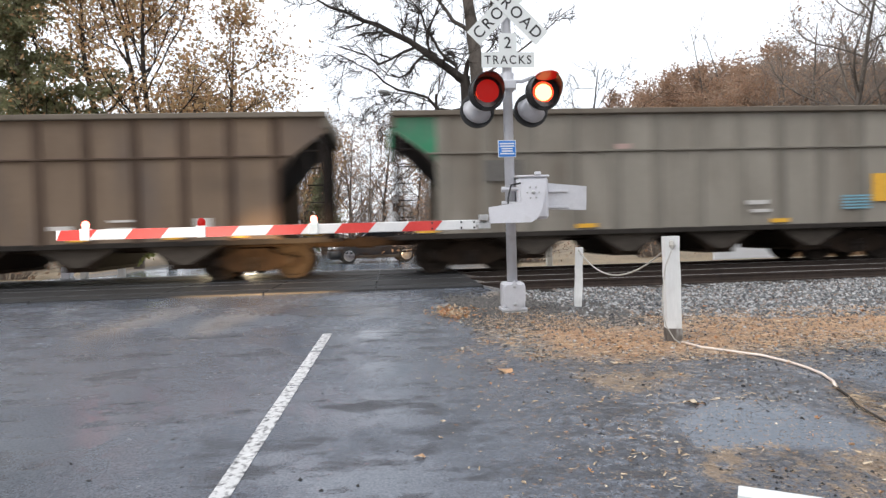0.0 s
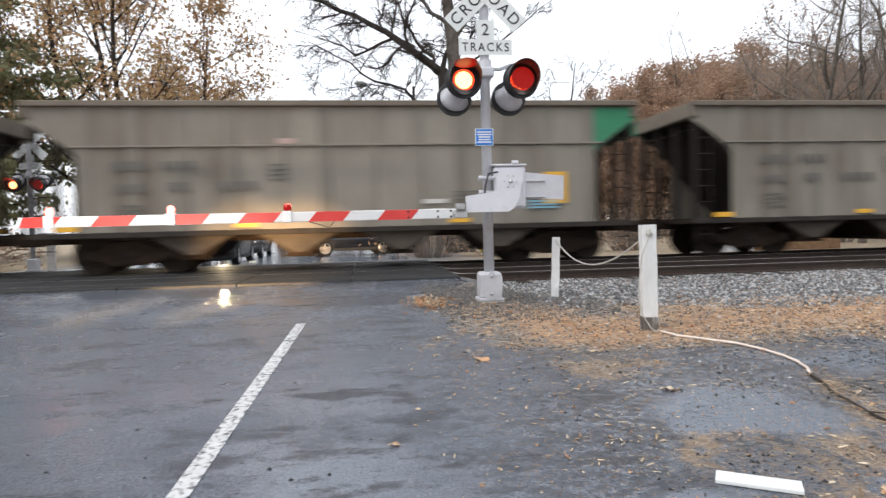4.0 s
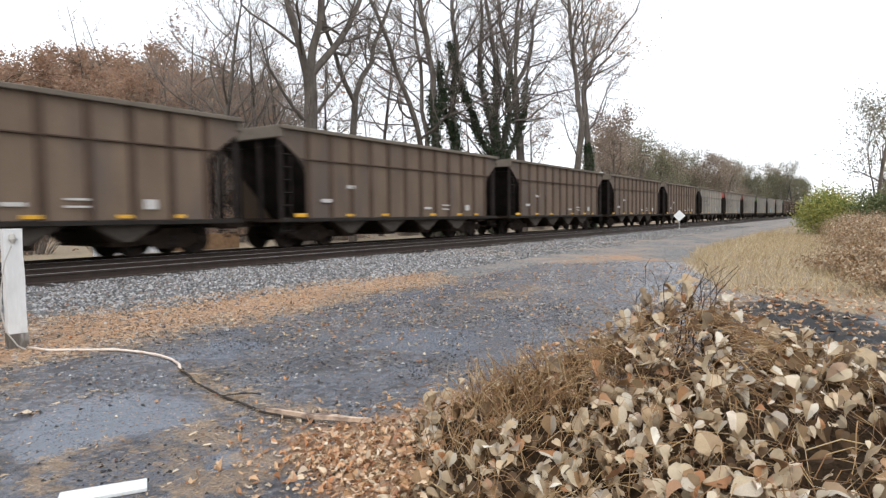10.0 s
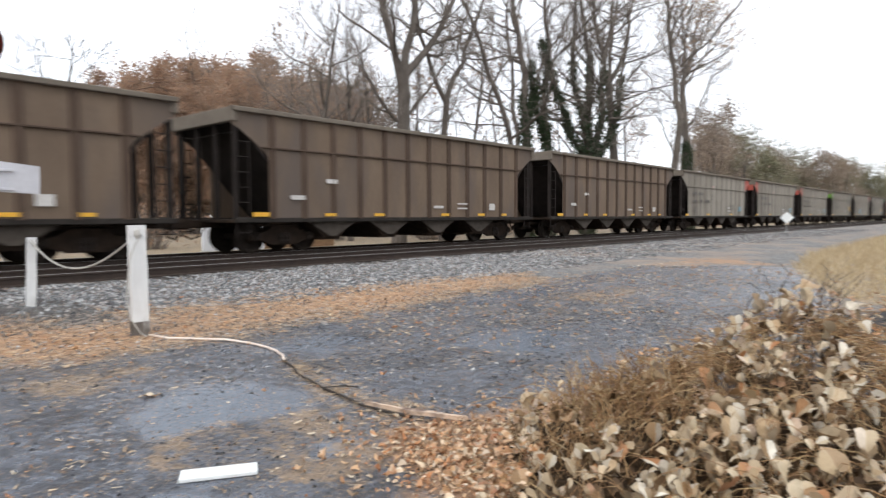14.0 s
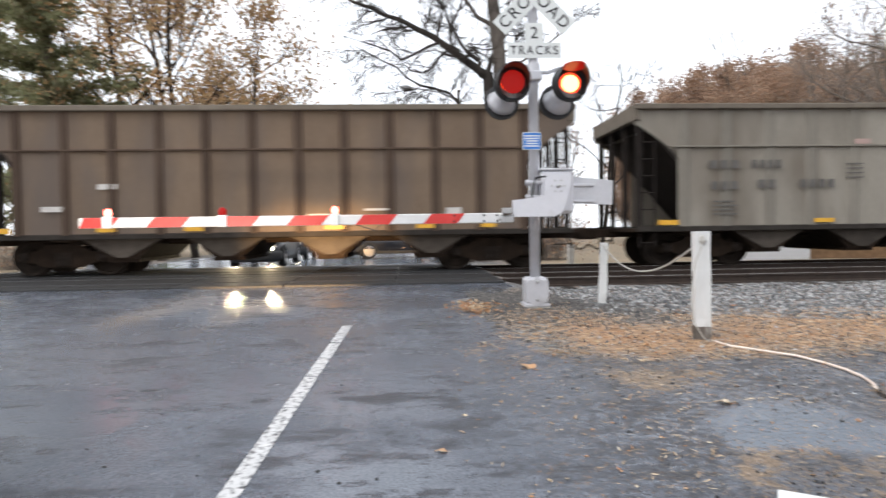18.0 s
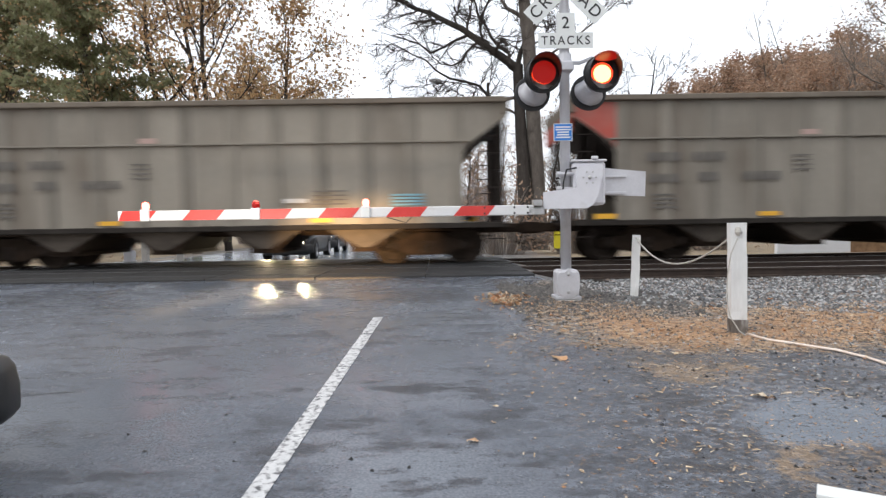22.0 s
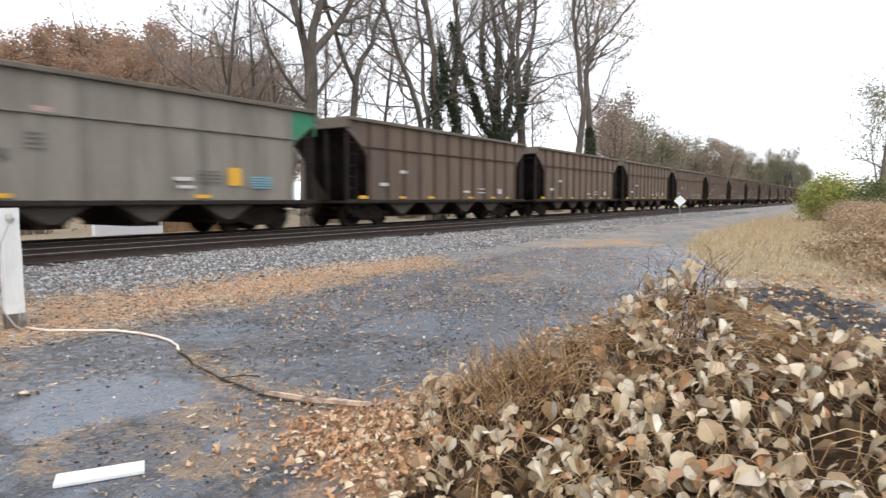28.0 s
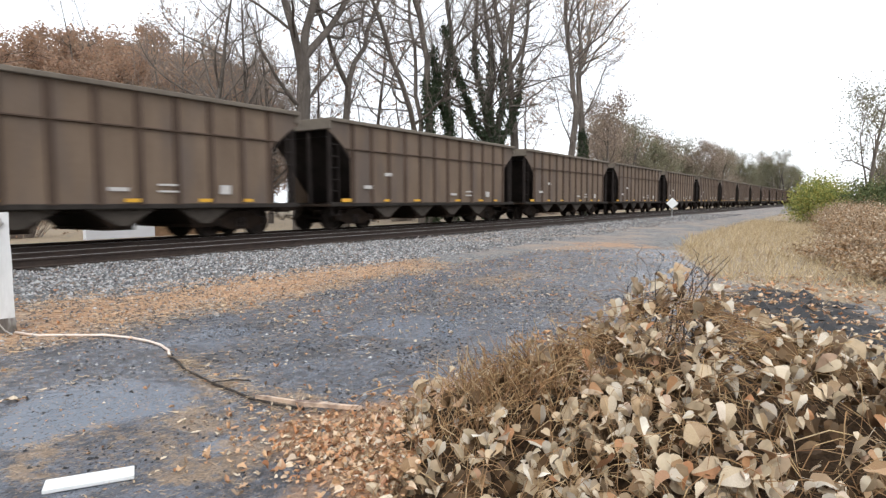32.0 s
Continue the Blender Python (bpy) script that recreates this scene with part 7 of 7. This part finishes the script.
ok = r.rand(26000) < np.clip((x - 0.2) / 2.0, 0.05, 1) * np.clip(0.15 + 1.1 * np.sin(1.9 * x + 2.3 * np.sin(2.2 * y)) * np.sin(3.1 * y + 1.6 * np.sin(2.1 * x)), 0.06, 1)
x, y = x[ok], y[ok]
ok = inside(PUDDLE, x, y, 0.12) < 0.5
x, y = x[ok], y[ok]
lay("twig_litter", "short tan twigs and straw bits over the asphalt", "litter", np.stack([x, y, ground_z(x, y) + 0.005], -1), chip_t, [(0, 1, 2, 3)], 0.012 + 0.045 * r.rand(len(x)) ** 2.2, CHAFF, 88, 0.25)
x, y = r.uniform(0.4, 9, 1300), r.uniform(0.8, 6.2, 1300)
scatter("wood_chips", "pale wood chips and grit on the asphalt", "debris", np.stack([x, y, ground_z(x, y) + 0.002], -1), 0.003 + 0.012 * r.rand(len(x)) ** 2, LITTER, 9, 0.3)
x, y = r.uniform(2.6, 15, 12000), r.uniform(2.2, 6.5, 12000)
ok = (r.rand(12000) < np.clip(0.35 + 0.8 * np.sin(1.3 * x + 2.1 * np.sin(1.9 * y)) * np.sin(2.7 * y + np.sin(1.7 * x)), 0.1, 1)) & (inside(PUDDLE, x, y, 0.12) < 0.5)
x, y = x[ok], y[ok]
scatter("gravel", "loose stones tracked over the wet asphalt", "gravel", np.stack([x, y, ground_z(x, y) + 0.002], -1), r.uniform(0.005, 0.018, len(x)), STONES, 31)
x, y = r.uniform(4.5, 16, 1800), r.uniform(3.0, 6.3, 1800)
lay("fallen_leaves", "scraps of red-brown leaf over the far asphalt", "leaves", np.stack([x, y, ground_z(x, y) + 0.005], -1), leaf_t, leaf_f, r.uniform(0.015, 0.045, 1800), LITTER, 32, 0.5)
x = np.concatenate([r.uniform(11, 40, 16000), r.uniform(16, 90, 6000)])
y = np.concatenate([r.uniform(-2.5, 5, 16000), r.uniform(-3, 5, 6000)])
ok = inside(GRASS[:1], x, y, 0.8) > 0.5
x, y = x[ok], y[ok]
k = len(x)
b0 = np.stack([x, y, ground_z(x, y)], -1)
b1 = b0 + np.stack([r.normal(0, 0.1, k), r.normal(0, 0.1, k), r.uniform(0.06, 0.26, k)], -1)
ww = r.uniform(0.004, 0.009, k)
tagged(new("dry_grass", joined("dry_grass", [tubes(b0, b1, ww, ww * 0.3, 3)], DRYG)), "tufts of dry straw-coloured grass", "grass", kind="stuff")

# ---- single things lying about
board = thing("board", "white painted board lying on the asphalt", "board", pose(1.83, 2.86, zg(1.8, 2.8) + 0.002, 0, 0, -32))
part("plank", Shape().box(-0.18, 0.18, -0.06, 0.06, 0, 0.02, 0.003), SIGNW, board)
stick = thing("branch", "thin dark wet branch lying on the asphalt", "branch")
sp = [(3.27, 4.44), (3.2, 4.2), (3.12, 4.02), (3.08, 3.82), (3.04, 3.6), (3.02, 3.38), (3.0, 3.16), (3.01, 2.95), (3.05, 2.75)]
part("wood", Shape().path([(x, y, zg(x, y) + 0.01 + 0.004 * (i % 2)) for i, (x, y) in enumerate(sp)], 0.009, 7), BARKD, stick)
part("side_twig", Shape().path([(3.03, 3.6, zg(3, 3.6) + 0.02), (3.15, 3.5, zg(3.1, 3.5) + 0.03), (3.22, 3.44, zg(3.2, 3.4) + 0.02)], 0.005, 5), BARKD, stick)
rr_ = np.random.RandomState(77)
ii = rr_.randint(0, len(sp) - 1, 900)
ff = rr_.rand(900)
SPA = np.array(sp)
pp = SPA[ii] * (1 - ff[:, None]) + SPA[ii + 1] * ff[:, None] + rr_.normal(0, 0.07, (900, 2)) + np.array([[0.05, 0.02]])
lay("pine_straw", "pine straw washed up along the branch", "pine straw", np.stack([pp[:, 0], pp[:, 1], ground_z(pp[:, 0], pp[:, 1]) + 0.006], -1), needle_t, [(0, 1, 2, 3)], rr_.uniform(0.025, 0.08, 900), CHAFF, 78, 0.25)
x, y = rr_.uniform(5.0, 10.2, 260), rr_.uniform(-0.6, 1.6, 260)
ok = inside(MULCH_AND_BED[3:], x, y, 0.4) > 0.45
scatter("dirt_clods", "dark clods of wet earth beyond the vine heap", "earth", np.stack([x[ok], y[ok], ground_z(x[ok], y[ok])], -1), rr_.uniform(0.03, 0.16, ok.sum()), COAL, 79, 0.45)
x, y = rr_.uniform(5.0, 12, 1300), rr_.uniform(-0.8, 2.4, 1300)
lay("fallen_leaves", "brown leaves over dark earth", "leaves", np.stack([x, y, ground_z(x, y) + 0.02], -1), leaf_t, leaf_f, rr_.uniform(0.03, 0.08, 1300), LITTER, 80, 0.5)
SPLIT = solid("splintered_wood", (0.45, 0.3, 0.2), (0.74, 0.6, 0.48), 9, 0.7, 0, 0.5, 60, 0, (0.12, 0.07, 0.05), 9, 0.55)
slab = thing("split_wood", "pale splintered piece of wood by the vine heap", "wood")
part("wood", Shape().prism([(2.995, 3.12), (3.015, 3.1), (3.06, 2.86), (3.13, 2.66), (3.16, 2.52), (3.2, 2.42), (3.15, 2.46), (3.1, 2.62), (3.05, 2.74), (3.03, 2.9)], "z", 0.028, 0.052), SPLIT, slab)
for lx, ly, sc, rz, lab in ((0.985, 5.26, 0.13, 20, "wet red-brown oak leaf on the asphalt"), (2.1, 4.25, 0.1, 60, "pale curled leaf on the asphalt"), (1.95, 5.35, 0.07, 10, "pale leaf on the asphalt"), (0.2, 3.6, 0.06, 80, "brown oak leaf on the asphalt")):
    lf = thing("oak_leaf", lab, "leaf", pose(lx, ly, zg(lx, ly) + 0.012, 8, 6, rz))
    part("blade", leaf_mesh("blade", 0.3, 0.4, 0.06).mesh("blade", LITTER), LITTER, lf, at=Matrix.Scale(sc, 4))

# ---- small signs and far structures
dia = thing("diamond_sign", "small white diamond sign on a post beside the track", "sign", pose(48.3, 11.0, 0.15, 0, 0, -70))
part("post", Shape().tube((0, 0.02, -0.2), (0, 0.02, 1.2), 0.03, n=8), STEEL, dia)
part("plate", Shape().prism([(0, 0.95 - 0.42), (0.42, 0.95), (0, 0.95 + 0.42), (-0.42, 0.95)], "y", -0.012, 0), SIGNW, dia, "white diamond plate")
wall = thing("low_wall", "low pale blue-white wall beyond the tracks", "wall")
part("panel", Shape().box(12.9, 15.7, 24, 24.2, -0.5, 0.9, 0.01), WALLW, wall)
part("panel", Shape().box(15.72, 19.6, 24.1, 24.25, -0.5, 0.6, 0.01), solid("brown_boards", (0.16, 0.1, 0.06), (0.3, 0.19, 0.11), 6, 0.8, 0, 0.4), wall, "brown boards")
ym = thing("yellow_marker", "yellow marker post beyond the tracks", "marker")
part("panel", Shape().box(4.05, 4.5, 22, 22.02, 0.3, 0.95, 0.004), YSIGN, ym)
part("post", Shape().tube((4.28, 22.04, -0.3), (4.28, 22.04, 0.95), 0.03, n=8), STEEL, ym)
for i, (px, py, ph) in enumerate(((5.6, 21.6, 0.75), (-9.8, 21.5, 1.0), (-8.6, 21.4, 0.9))):
    gp = thing("concrete_post", "pale concrete post beyond the tracks", "post", pose(px, py, zg(px, py)), "concrete posts")
    part("post", Shape().box(-0.1, 0.1, -0.1, 0.1, -0.2, ph, 0.02), CONC, gp)
house = thing("house", "white gabled house among trees beyond the crossing", "house", pose(1.4, 92, -0.2))
HOUSEW = solid("white_siding", (0.66, 0.67, 0.69), (0.76, 0.77, 0.79), 2, 0.6, 0, 0.1, stretch=(0.1, 0.1, 6))
ROOFM = solid("pale_metal_roof", (0.62, 0.64, 0.67), (0.74, 0.76, 0.79), 1.5, 0.4, 0.1, 0.1)
part("wall", Shape().prism([(-2.9, 0), (2.9, 0), (2.9, 4.4), (0, 7.0), (-2.9, 4.4)], "y", 0, 9).box(2.9, 8.5, 1.5, 9, 0, 4.4), HOUSEW, house)
part("roof", Shape().prism([(-3.3, 4.1), (-3.3, 4.3), (0, 7.25), (3.3, 4.3), (3.3, 4.1), (0, 7.02)], "y", -0.3, 9.3), ROOFM, house, "pale metal roof")
part("roof", Shape().add([(1.5, 1.0, 4.35), (8.9, 1.0, 4.35), (8.9, 5.2, 6.9), (0.2, 5.2, 6.9), (1.5, 1.0, 4.5), (8.9, 1.0, 4.5), (8.9, 5.2, 7.05), (0.2, 5.2, 7.05)], [(0, 1, 2, 3), (7, 6, 5, 4), (0, 4, 5, 1), (1, 5, 6, 2), (2, 6, 7, 3), (3, 7, 4, 0)]), ROOFM, house, "pale metal roof")
for wx, wz in ((-0.1, 4.6), (-1.6, 1.4), (1.4, 1.4)):
    win = part("window", Shape().box(wx - 0.45, wx + 0.45, -0.06, 0.0, wz, wz + 1.2, 0.01), TINT, house, "dark window")
    part("frame", Shape().box(wx - 0.52, wx + 0.52, -0.04, 0.0, wz - 0.08, wz, 0.004).box(wx - 0.03, wx + 0.03, -0.075, -0.06, wz, wz + 1.2), HOUSEW, win)
lampp = thing("street_lamp", "street lamp on a long arm beyond the crossing", "street lamp", pose(3.0, 36, -0.1))
part("pole", Shape().tube((0, 0, -0.2), (0, 0, 9.2), 0.12, 0.08, 10), TWIGD, lampp)
part("arm", Shape().path([(0, 0, 8.6), (-1.2, 0, 9.1), (-2.7, 0, 9.35)], 0.035), STEEL, lampp)
part("head", Shape().lathe((-2.6, 0, 9.33), (-1, 0, 0.05), [(0, 0.05), (0.15, 0.12), (0.5, 0.14), (0.7, 0.06)], 10), STEEL, lampp)


# ---- vehicles waiting at the crossing
def loft(stations, close=True):
    """Rings of points, all of one length, joined along."""
    s = Shape()
    n = len(stations[0])
    for ring in stations:
        s.v += ring
    for a in range(len(stations) - 1):
        s.f += [(a * n + i, a * n + (i + 1) % n, (a + 1) * n + (i + 1) % n, (a + 1) * n + i) for i in range(n)]
    s.f += [tuple(range(n))[::-1], tuple(range((len(stations) - 1) * n, len(stations) * n))]
    return s


def ring(y, w, z0, z1, crown=0.06, tuck=0.1):
    """A rounded cross section of a car's body at y."""
    half = [(0, z0), (w * 0.8, z0), (w - 0.04, z0 + 0.08), (w, z0 + 0.3 * (z1 - z0)), (w, z0 + 0.55 * (z1 - z0)), (w - tuck * 0.35, z0 + 0.8 * (z1 - z0)), (w - tuck, z1 - 0.035), (w * 0.72, z1), (0, z1 + crown)]
    return [(x, y, z) for x, z in half] + [(-x, y, z) for x, z in half[-2:0:-1]]


def car(label, at, paint, lit=True):
    c = thing("car", label, "car", at, "cars waiting at the crossing")
    body = loft([ring(-2.25, 0.72, 0.45, 0.8, 0.02), ring(-2.2, 0.84, 0.32, 1.0, 0.03), ring(-1.9, 0.91, 0.26, 1.04), ring(-1.0, 0.92, 0.24, 1.04), ring(0.2, 0.92, 0.24, 1.04), ring(0.95, 0.92, 0.24, 1.03), ring(1.5, 0.9, 0.25, 0.94),
                 ring(1.85, 0.84, 0.27, 0.84), ring(2.03, 0.74, 0.3, 0.76, 0.04), ring(2.12, 0.6, 0.36, 0.68, 0.03), ring(2.14, 0.4, 0.42, 0.6, 0.02)])
    bo = part("body", body, paint, c, smooth=True)
    cab = loft([ring(-2.1, 0.7, 0.9, 1.2, 0.02, 0.1), ring(-1.75, 0.78, 0.95, 1.6, 0.03, 0.2), ring(-1.0, 0.8, 0.95, 1.68, 0.04, 0.2), ring(-0.1, 0.8, 0.95, 1.67, 0.04, 0.2), ring(0.35, 0.79, 0.95, 1.52, 0.03, 0.18), ring(1.05, 0.76, 0.95, 1.04, 0.02, 0.05)])
    part("cabin", cab, paint, c, smooth=True)
    part("windscreen", Shape().add([(-0.66, 1.07, 1.07), (0.66, 1.07, 1.07), (0.56, 0.4, 1.55), (-0.56, 0.4, 1.55)], [(0, 1, 2, 3)]), TINT, c)
    for sg in (-1, 1):
        part("side_window", Shape().prism([(-1.7, 1.1), (0.85, 1.08), (0.3, 1.45), (-0.1, 1.56), (-1.6, 1.54)], "x", sg * 0.80 - 0.006, sg * 0.80 + 0.006), TINT, c)
        part("mirror", Shape().box(sg * 0.9 - 0.02, sg * 1.06, 0.62, 0.74, 1.04, 1.18, 0.03), paint, c)
        for y in (1.3, -1.35):
            arch = Shape()
            n = 18
            for i in range(n + 1):
                a = math.pi * (-0.08 + 1.16 * i / n)
                for rad, dx in ((0.36, 0.0), (0.43, 0.0), (0.43, 0.035), (0.36, 0.035)):
                    arch.v.append((sg * (0.885 + dx), y + rad * math.cos(a), 0.35 + rad * math.sin(a)))
            arch.f = [(4 * i + k, 4 * i + (k + 1) % 4, 4 * i + 4 + (k + 1) % 4, 4 * i + 4 + k) for i in range(n) for k in range(4)]
            part("wheel_arch", arch, PLAST, c)
            wh = part("wheel", Shape().lathe((sg * 0.72, y, 0.345), (sg, 0, 0), [(0, 0.25), (0, 0.34), (0.03, 0.347), (0.19, 0.347), (0.215, 0.335), (0.222, 0.27), (0.205, 0.235), (0.12, 0.23)], 28), TYRE, c, smooth=True)
            part("rim_ring", Shape().lathe((sg * 0.9, y, 0.345), (sg, 0, 0), [(0, 0.235), (0.03, 0.245), (0.035, 0.225), (0.0, 0.21)], 24), ALLOY, wh)
            for k in range(5):
                a = 2 * math.pi * k / 5 + 0.3
                dy, dz = math.cos(a), math.sin(a)
                px, pz = -dz, dy
                xx = sg * 0.915
                pts = [(y + dy * 0.04 + px * 0.035, 0.345 + dz * 0.04 + pz * 0.035), (y + dy * 0.225 + px * 0.045, 0.345 + dz * 0.225 + pz * 0.045), (y + dy * 0.225 - px * 0.045, 0.345 + dz * 0.225 - pz * 0.045), (y + dy * 0.04 - px * 0.035, 0.345 + dz * 0.04 - pz * 0.035)]
                part("spoke", Shape().prism(pts, "x", xx - 0.012, xx + 0.012), ALLOY, wh)
            part("hub_cap", Shape().lathe((sg * 0.9, y, 0.345), (sg, 0, 0), [(0, 0.06), (0.03, 0.06), (0.035, 0.04)], 12), ALLOY, wh)
        hl = part("headlight", loft([[(sg * x, 2.02, z) for x, z in ((0.46, 0.64), (0.7, 0.66), (0.72, 0.74), (0.48, 0.72))], [(sg * x, y2, z) for x, y2, z in ((0.48, 2.12, 0.6), (0.7, 2.03, 0.62), (0.72, 1.98, 0.72), (0.5, 2.08, 0.7))]]), ALLOY, c, "headlight, lit")
        part("bulb", Shape().lathe((sg * 0.6, 2.08, 0.67), (0, 1, 0), [(0, 0.07), (0.03, 0.065), (0.045, 0.03)], 14), HEADL if lit else ALLOY, hl, "lit bulb")
        part("corner_lens", Shape().blob((sg * 0.63, 1.82, 0.71), (0.14, 0.22, 0.08)), LENS_SIDE if lit else ALLOY, hl, "rounded wrap-round headlight lens", smooth=True)
        part("turn_lamp", Shape().blob((sg * 0.70, 1.8, 0.64), (0.09, 0.14, 0.05)), AMBER, hl, "amber turn lamp", smooth=True)
        part("side_skirt", Shape().box(sg * 0.9 - 0.03, sg * 0.9 + 0.03, -0.95, 0.9, 0.22, 0.36, 0.02), PLAST, c)
    part("bumper", loft([ring(1.68, 0.925, 0.2, 0.6, 0.0, 0.03), ring(1.82, 0.915, 0.19, 0.6, 0.0, 0.04), ring(1.95, 0.88, 0.19, 0.6, 0.0, 0.05), ring(2.06, 0.81, 0.2, 0.59, 0.0, 0.06), ring(2.14, 0.7, 0.21, 0.58, 0.0, 0.06), ring(2.19, 0.52, 0.23, 0.55, 0.0, 0.06), ring(2.2, 0.25, 0.26, 0.5, 0.0, 0.04)]), PLAST, c, "black lower bumper", smooth=True)
    part("grille", Shape().box(-0.42, 0.42, 2.11, 2.16, 0.5, 0.64, 0.015), PLAST, c)
    for i in range(3):
        part("grille_bar", Shape().box(-0.4, 0.4, 2.155, 2.17, 0.525 + i * 0.04, 0.54 + i * 0.04), ALLOY, c)
    return c


suv = car("teal-grey car with black trim waiting on the wet road", pose(-3.0, 1.49, zg(-3, 2)), CARP)
opp = car("dark car with lit headlights waiting beyond the tracks", pose(-5.25, 24.2, zg(-5.2, 23), 0, 0, 180), CARD)
opp2 = car("dark car with lit headlights waiting beyond the tracks", pose(-5.6, 31.5, zg(-5.2, 30), 0, 0, 180), CARD)
par = car("dark car parked beyond the crossing", pose(-0.6, 30, zg(-1, 30), 0, 0, 100), CARD, False)
# fill lamps added at the car's nose to brighten the train's side
for sg in (-1, 1):
    sl = new("headlight_spill", bpy.data.lights.new("headlight_spill", "SPOT"))
    sl.data.energy, sl.data.spot_size, sl.data.spot_blend, sl.data.color, sl.data.shadow_soft_size = 420, radians(84), 1.0, (1, 0.86, 0.72), 0.1
    sl.parent = suv
    sl.matrix_basis = look((sg * 0.6, 2.24, 0.71), (sg * 0.6 - 1.0, 13.2, 3.2))
for sg in (-1, 1):
    sl = new("headlight_beam", bpy.data.lights.new("headlight_beam", "SPOT"))
    sl.data.energy, sl.data.spot_size, sl.data.spot_blend, sl.data.color, sl.data.shadow_soft_size = 13000, radians(16), 1.0, (1, 0.62, 0.28), 0.08
    sl.parent = suv
    sl.matrix_basis = look((sg * 0.6, 2.24, 0.71), (sg * 0.6 + 1.0, 13.2, 0.58))
for sg in (-1, 1):
    sl = new("headlight_beam", bpy.data.lights.new("headlight_beam", "SPOT"))
    sl.data.energy, sl.data.spot_size, sl.data.spot_blend, sl.data.color, sl.data.shadow_soft_size = 260, radians(60), 0.8, (1, 0.8, 0.5), 0.08
    sl.parent = opp
    sl.matrix_basis = look((sg * 0.6, 2.25, 0.725), (sg * 0.6, 13.0, 0.3))


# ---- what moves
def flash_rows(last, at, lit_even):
    """Each lamp of a pair shows for 0.602 s, then an added cover hides it for as long; at(share) gives the cover's
    pose.
    """
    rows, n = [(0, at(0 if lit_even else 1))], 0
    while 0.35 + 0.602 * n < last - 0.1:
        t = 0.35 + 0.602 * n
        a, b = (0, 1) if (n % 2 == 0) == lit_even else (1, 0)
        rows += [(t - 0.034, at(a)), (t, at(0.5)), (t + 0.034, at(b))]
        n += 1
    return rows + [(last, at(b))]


def motions():
    for k, c in cars.items():
        walk(c, [(t, pose(car_x(k, t), TRAIN_Y, TRAIN_Z)) for t in range(0, 33, 2)])
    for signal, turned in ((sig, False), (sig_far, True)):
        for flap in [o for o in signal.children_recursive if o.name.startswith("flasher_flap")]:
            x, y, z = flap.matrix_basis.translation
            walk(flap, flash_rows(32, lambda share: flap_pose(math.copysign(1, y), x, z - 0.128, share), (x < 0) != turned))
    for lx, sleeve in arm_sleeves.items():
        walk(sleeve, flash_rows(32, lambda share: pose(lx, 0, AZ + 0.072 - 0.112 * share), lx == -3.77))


motions()
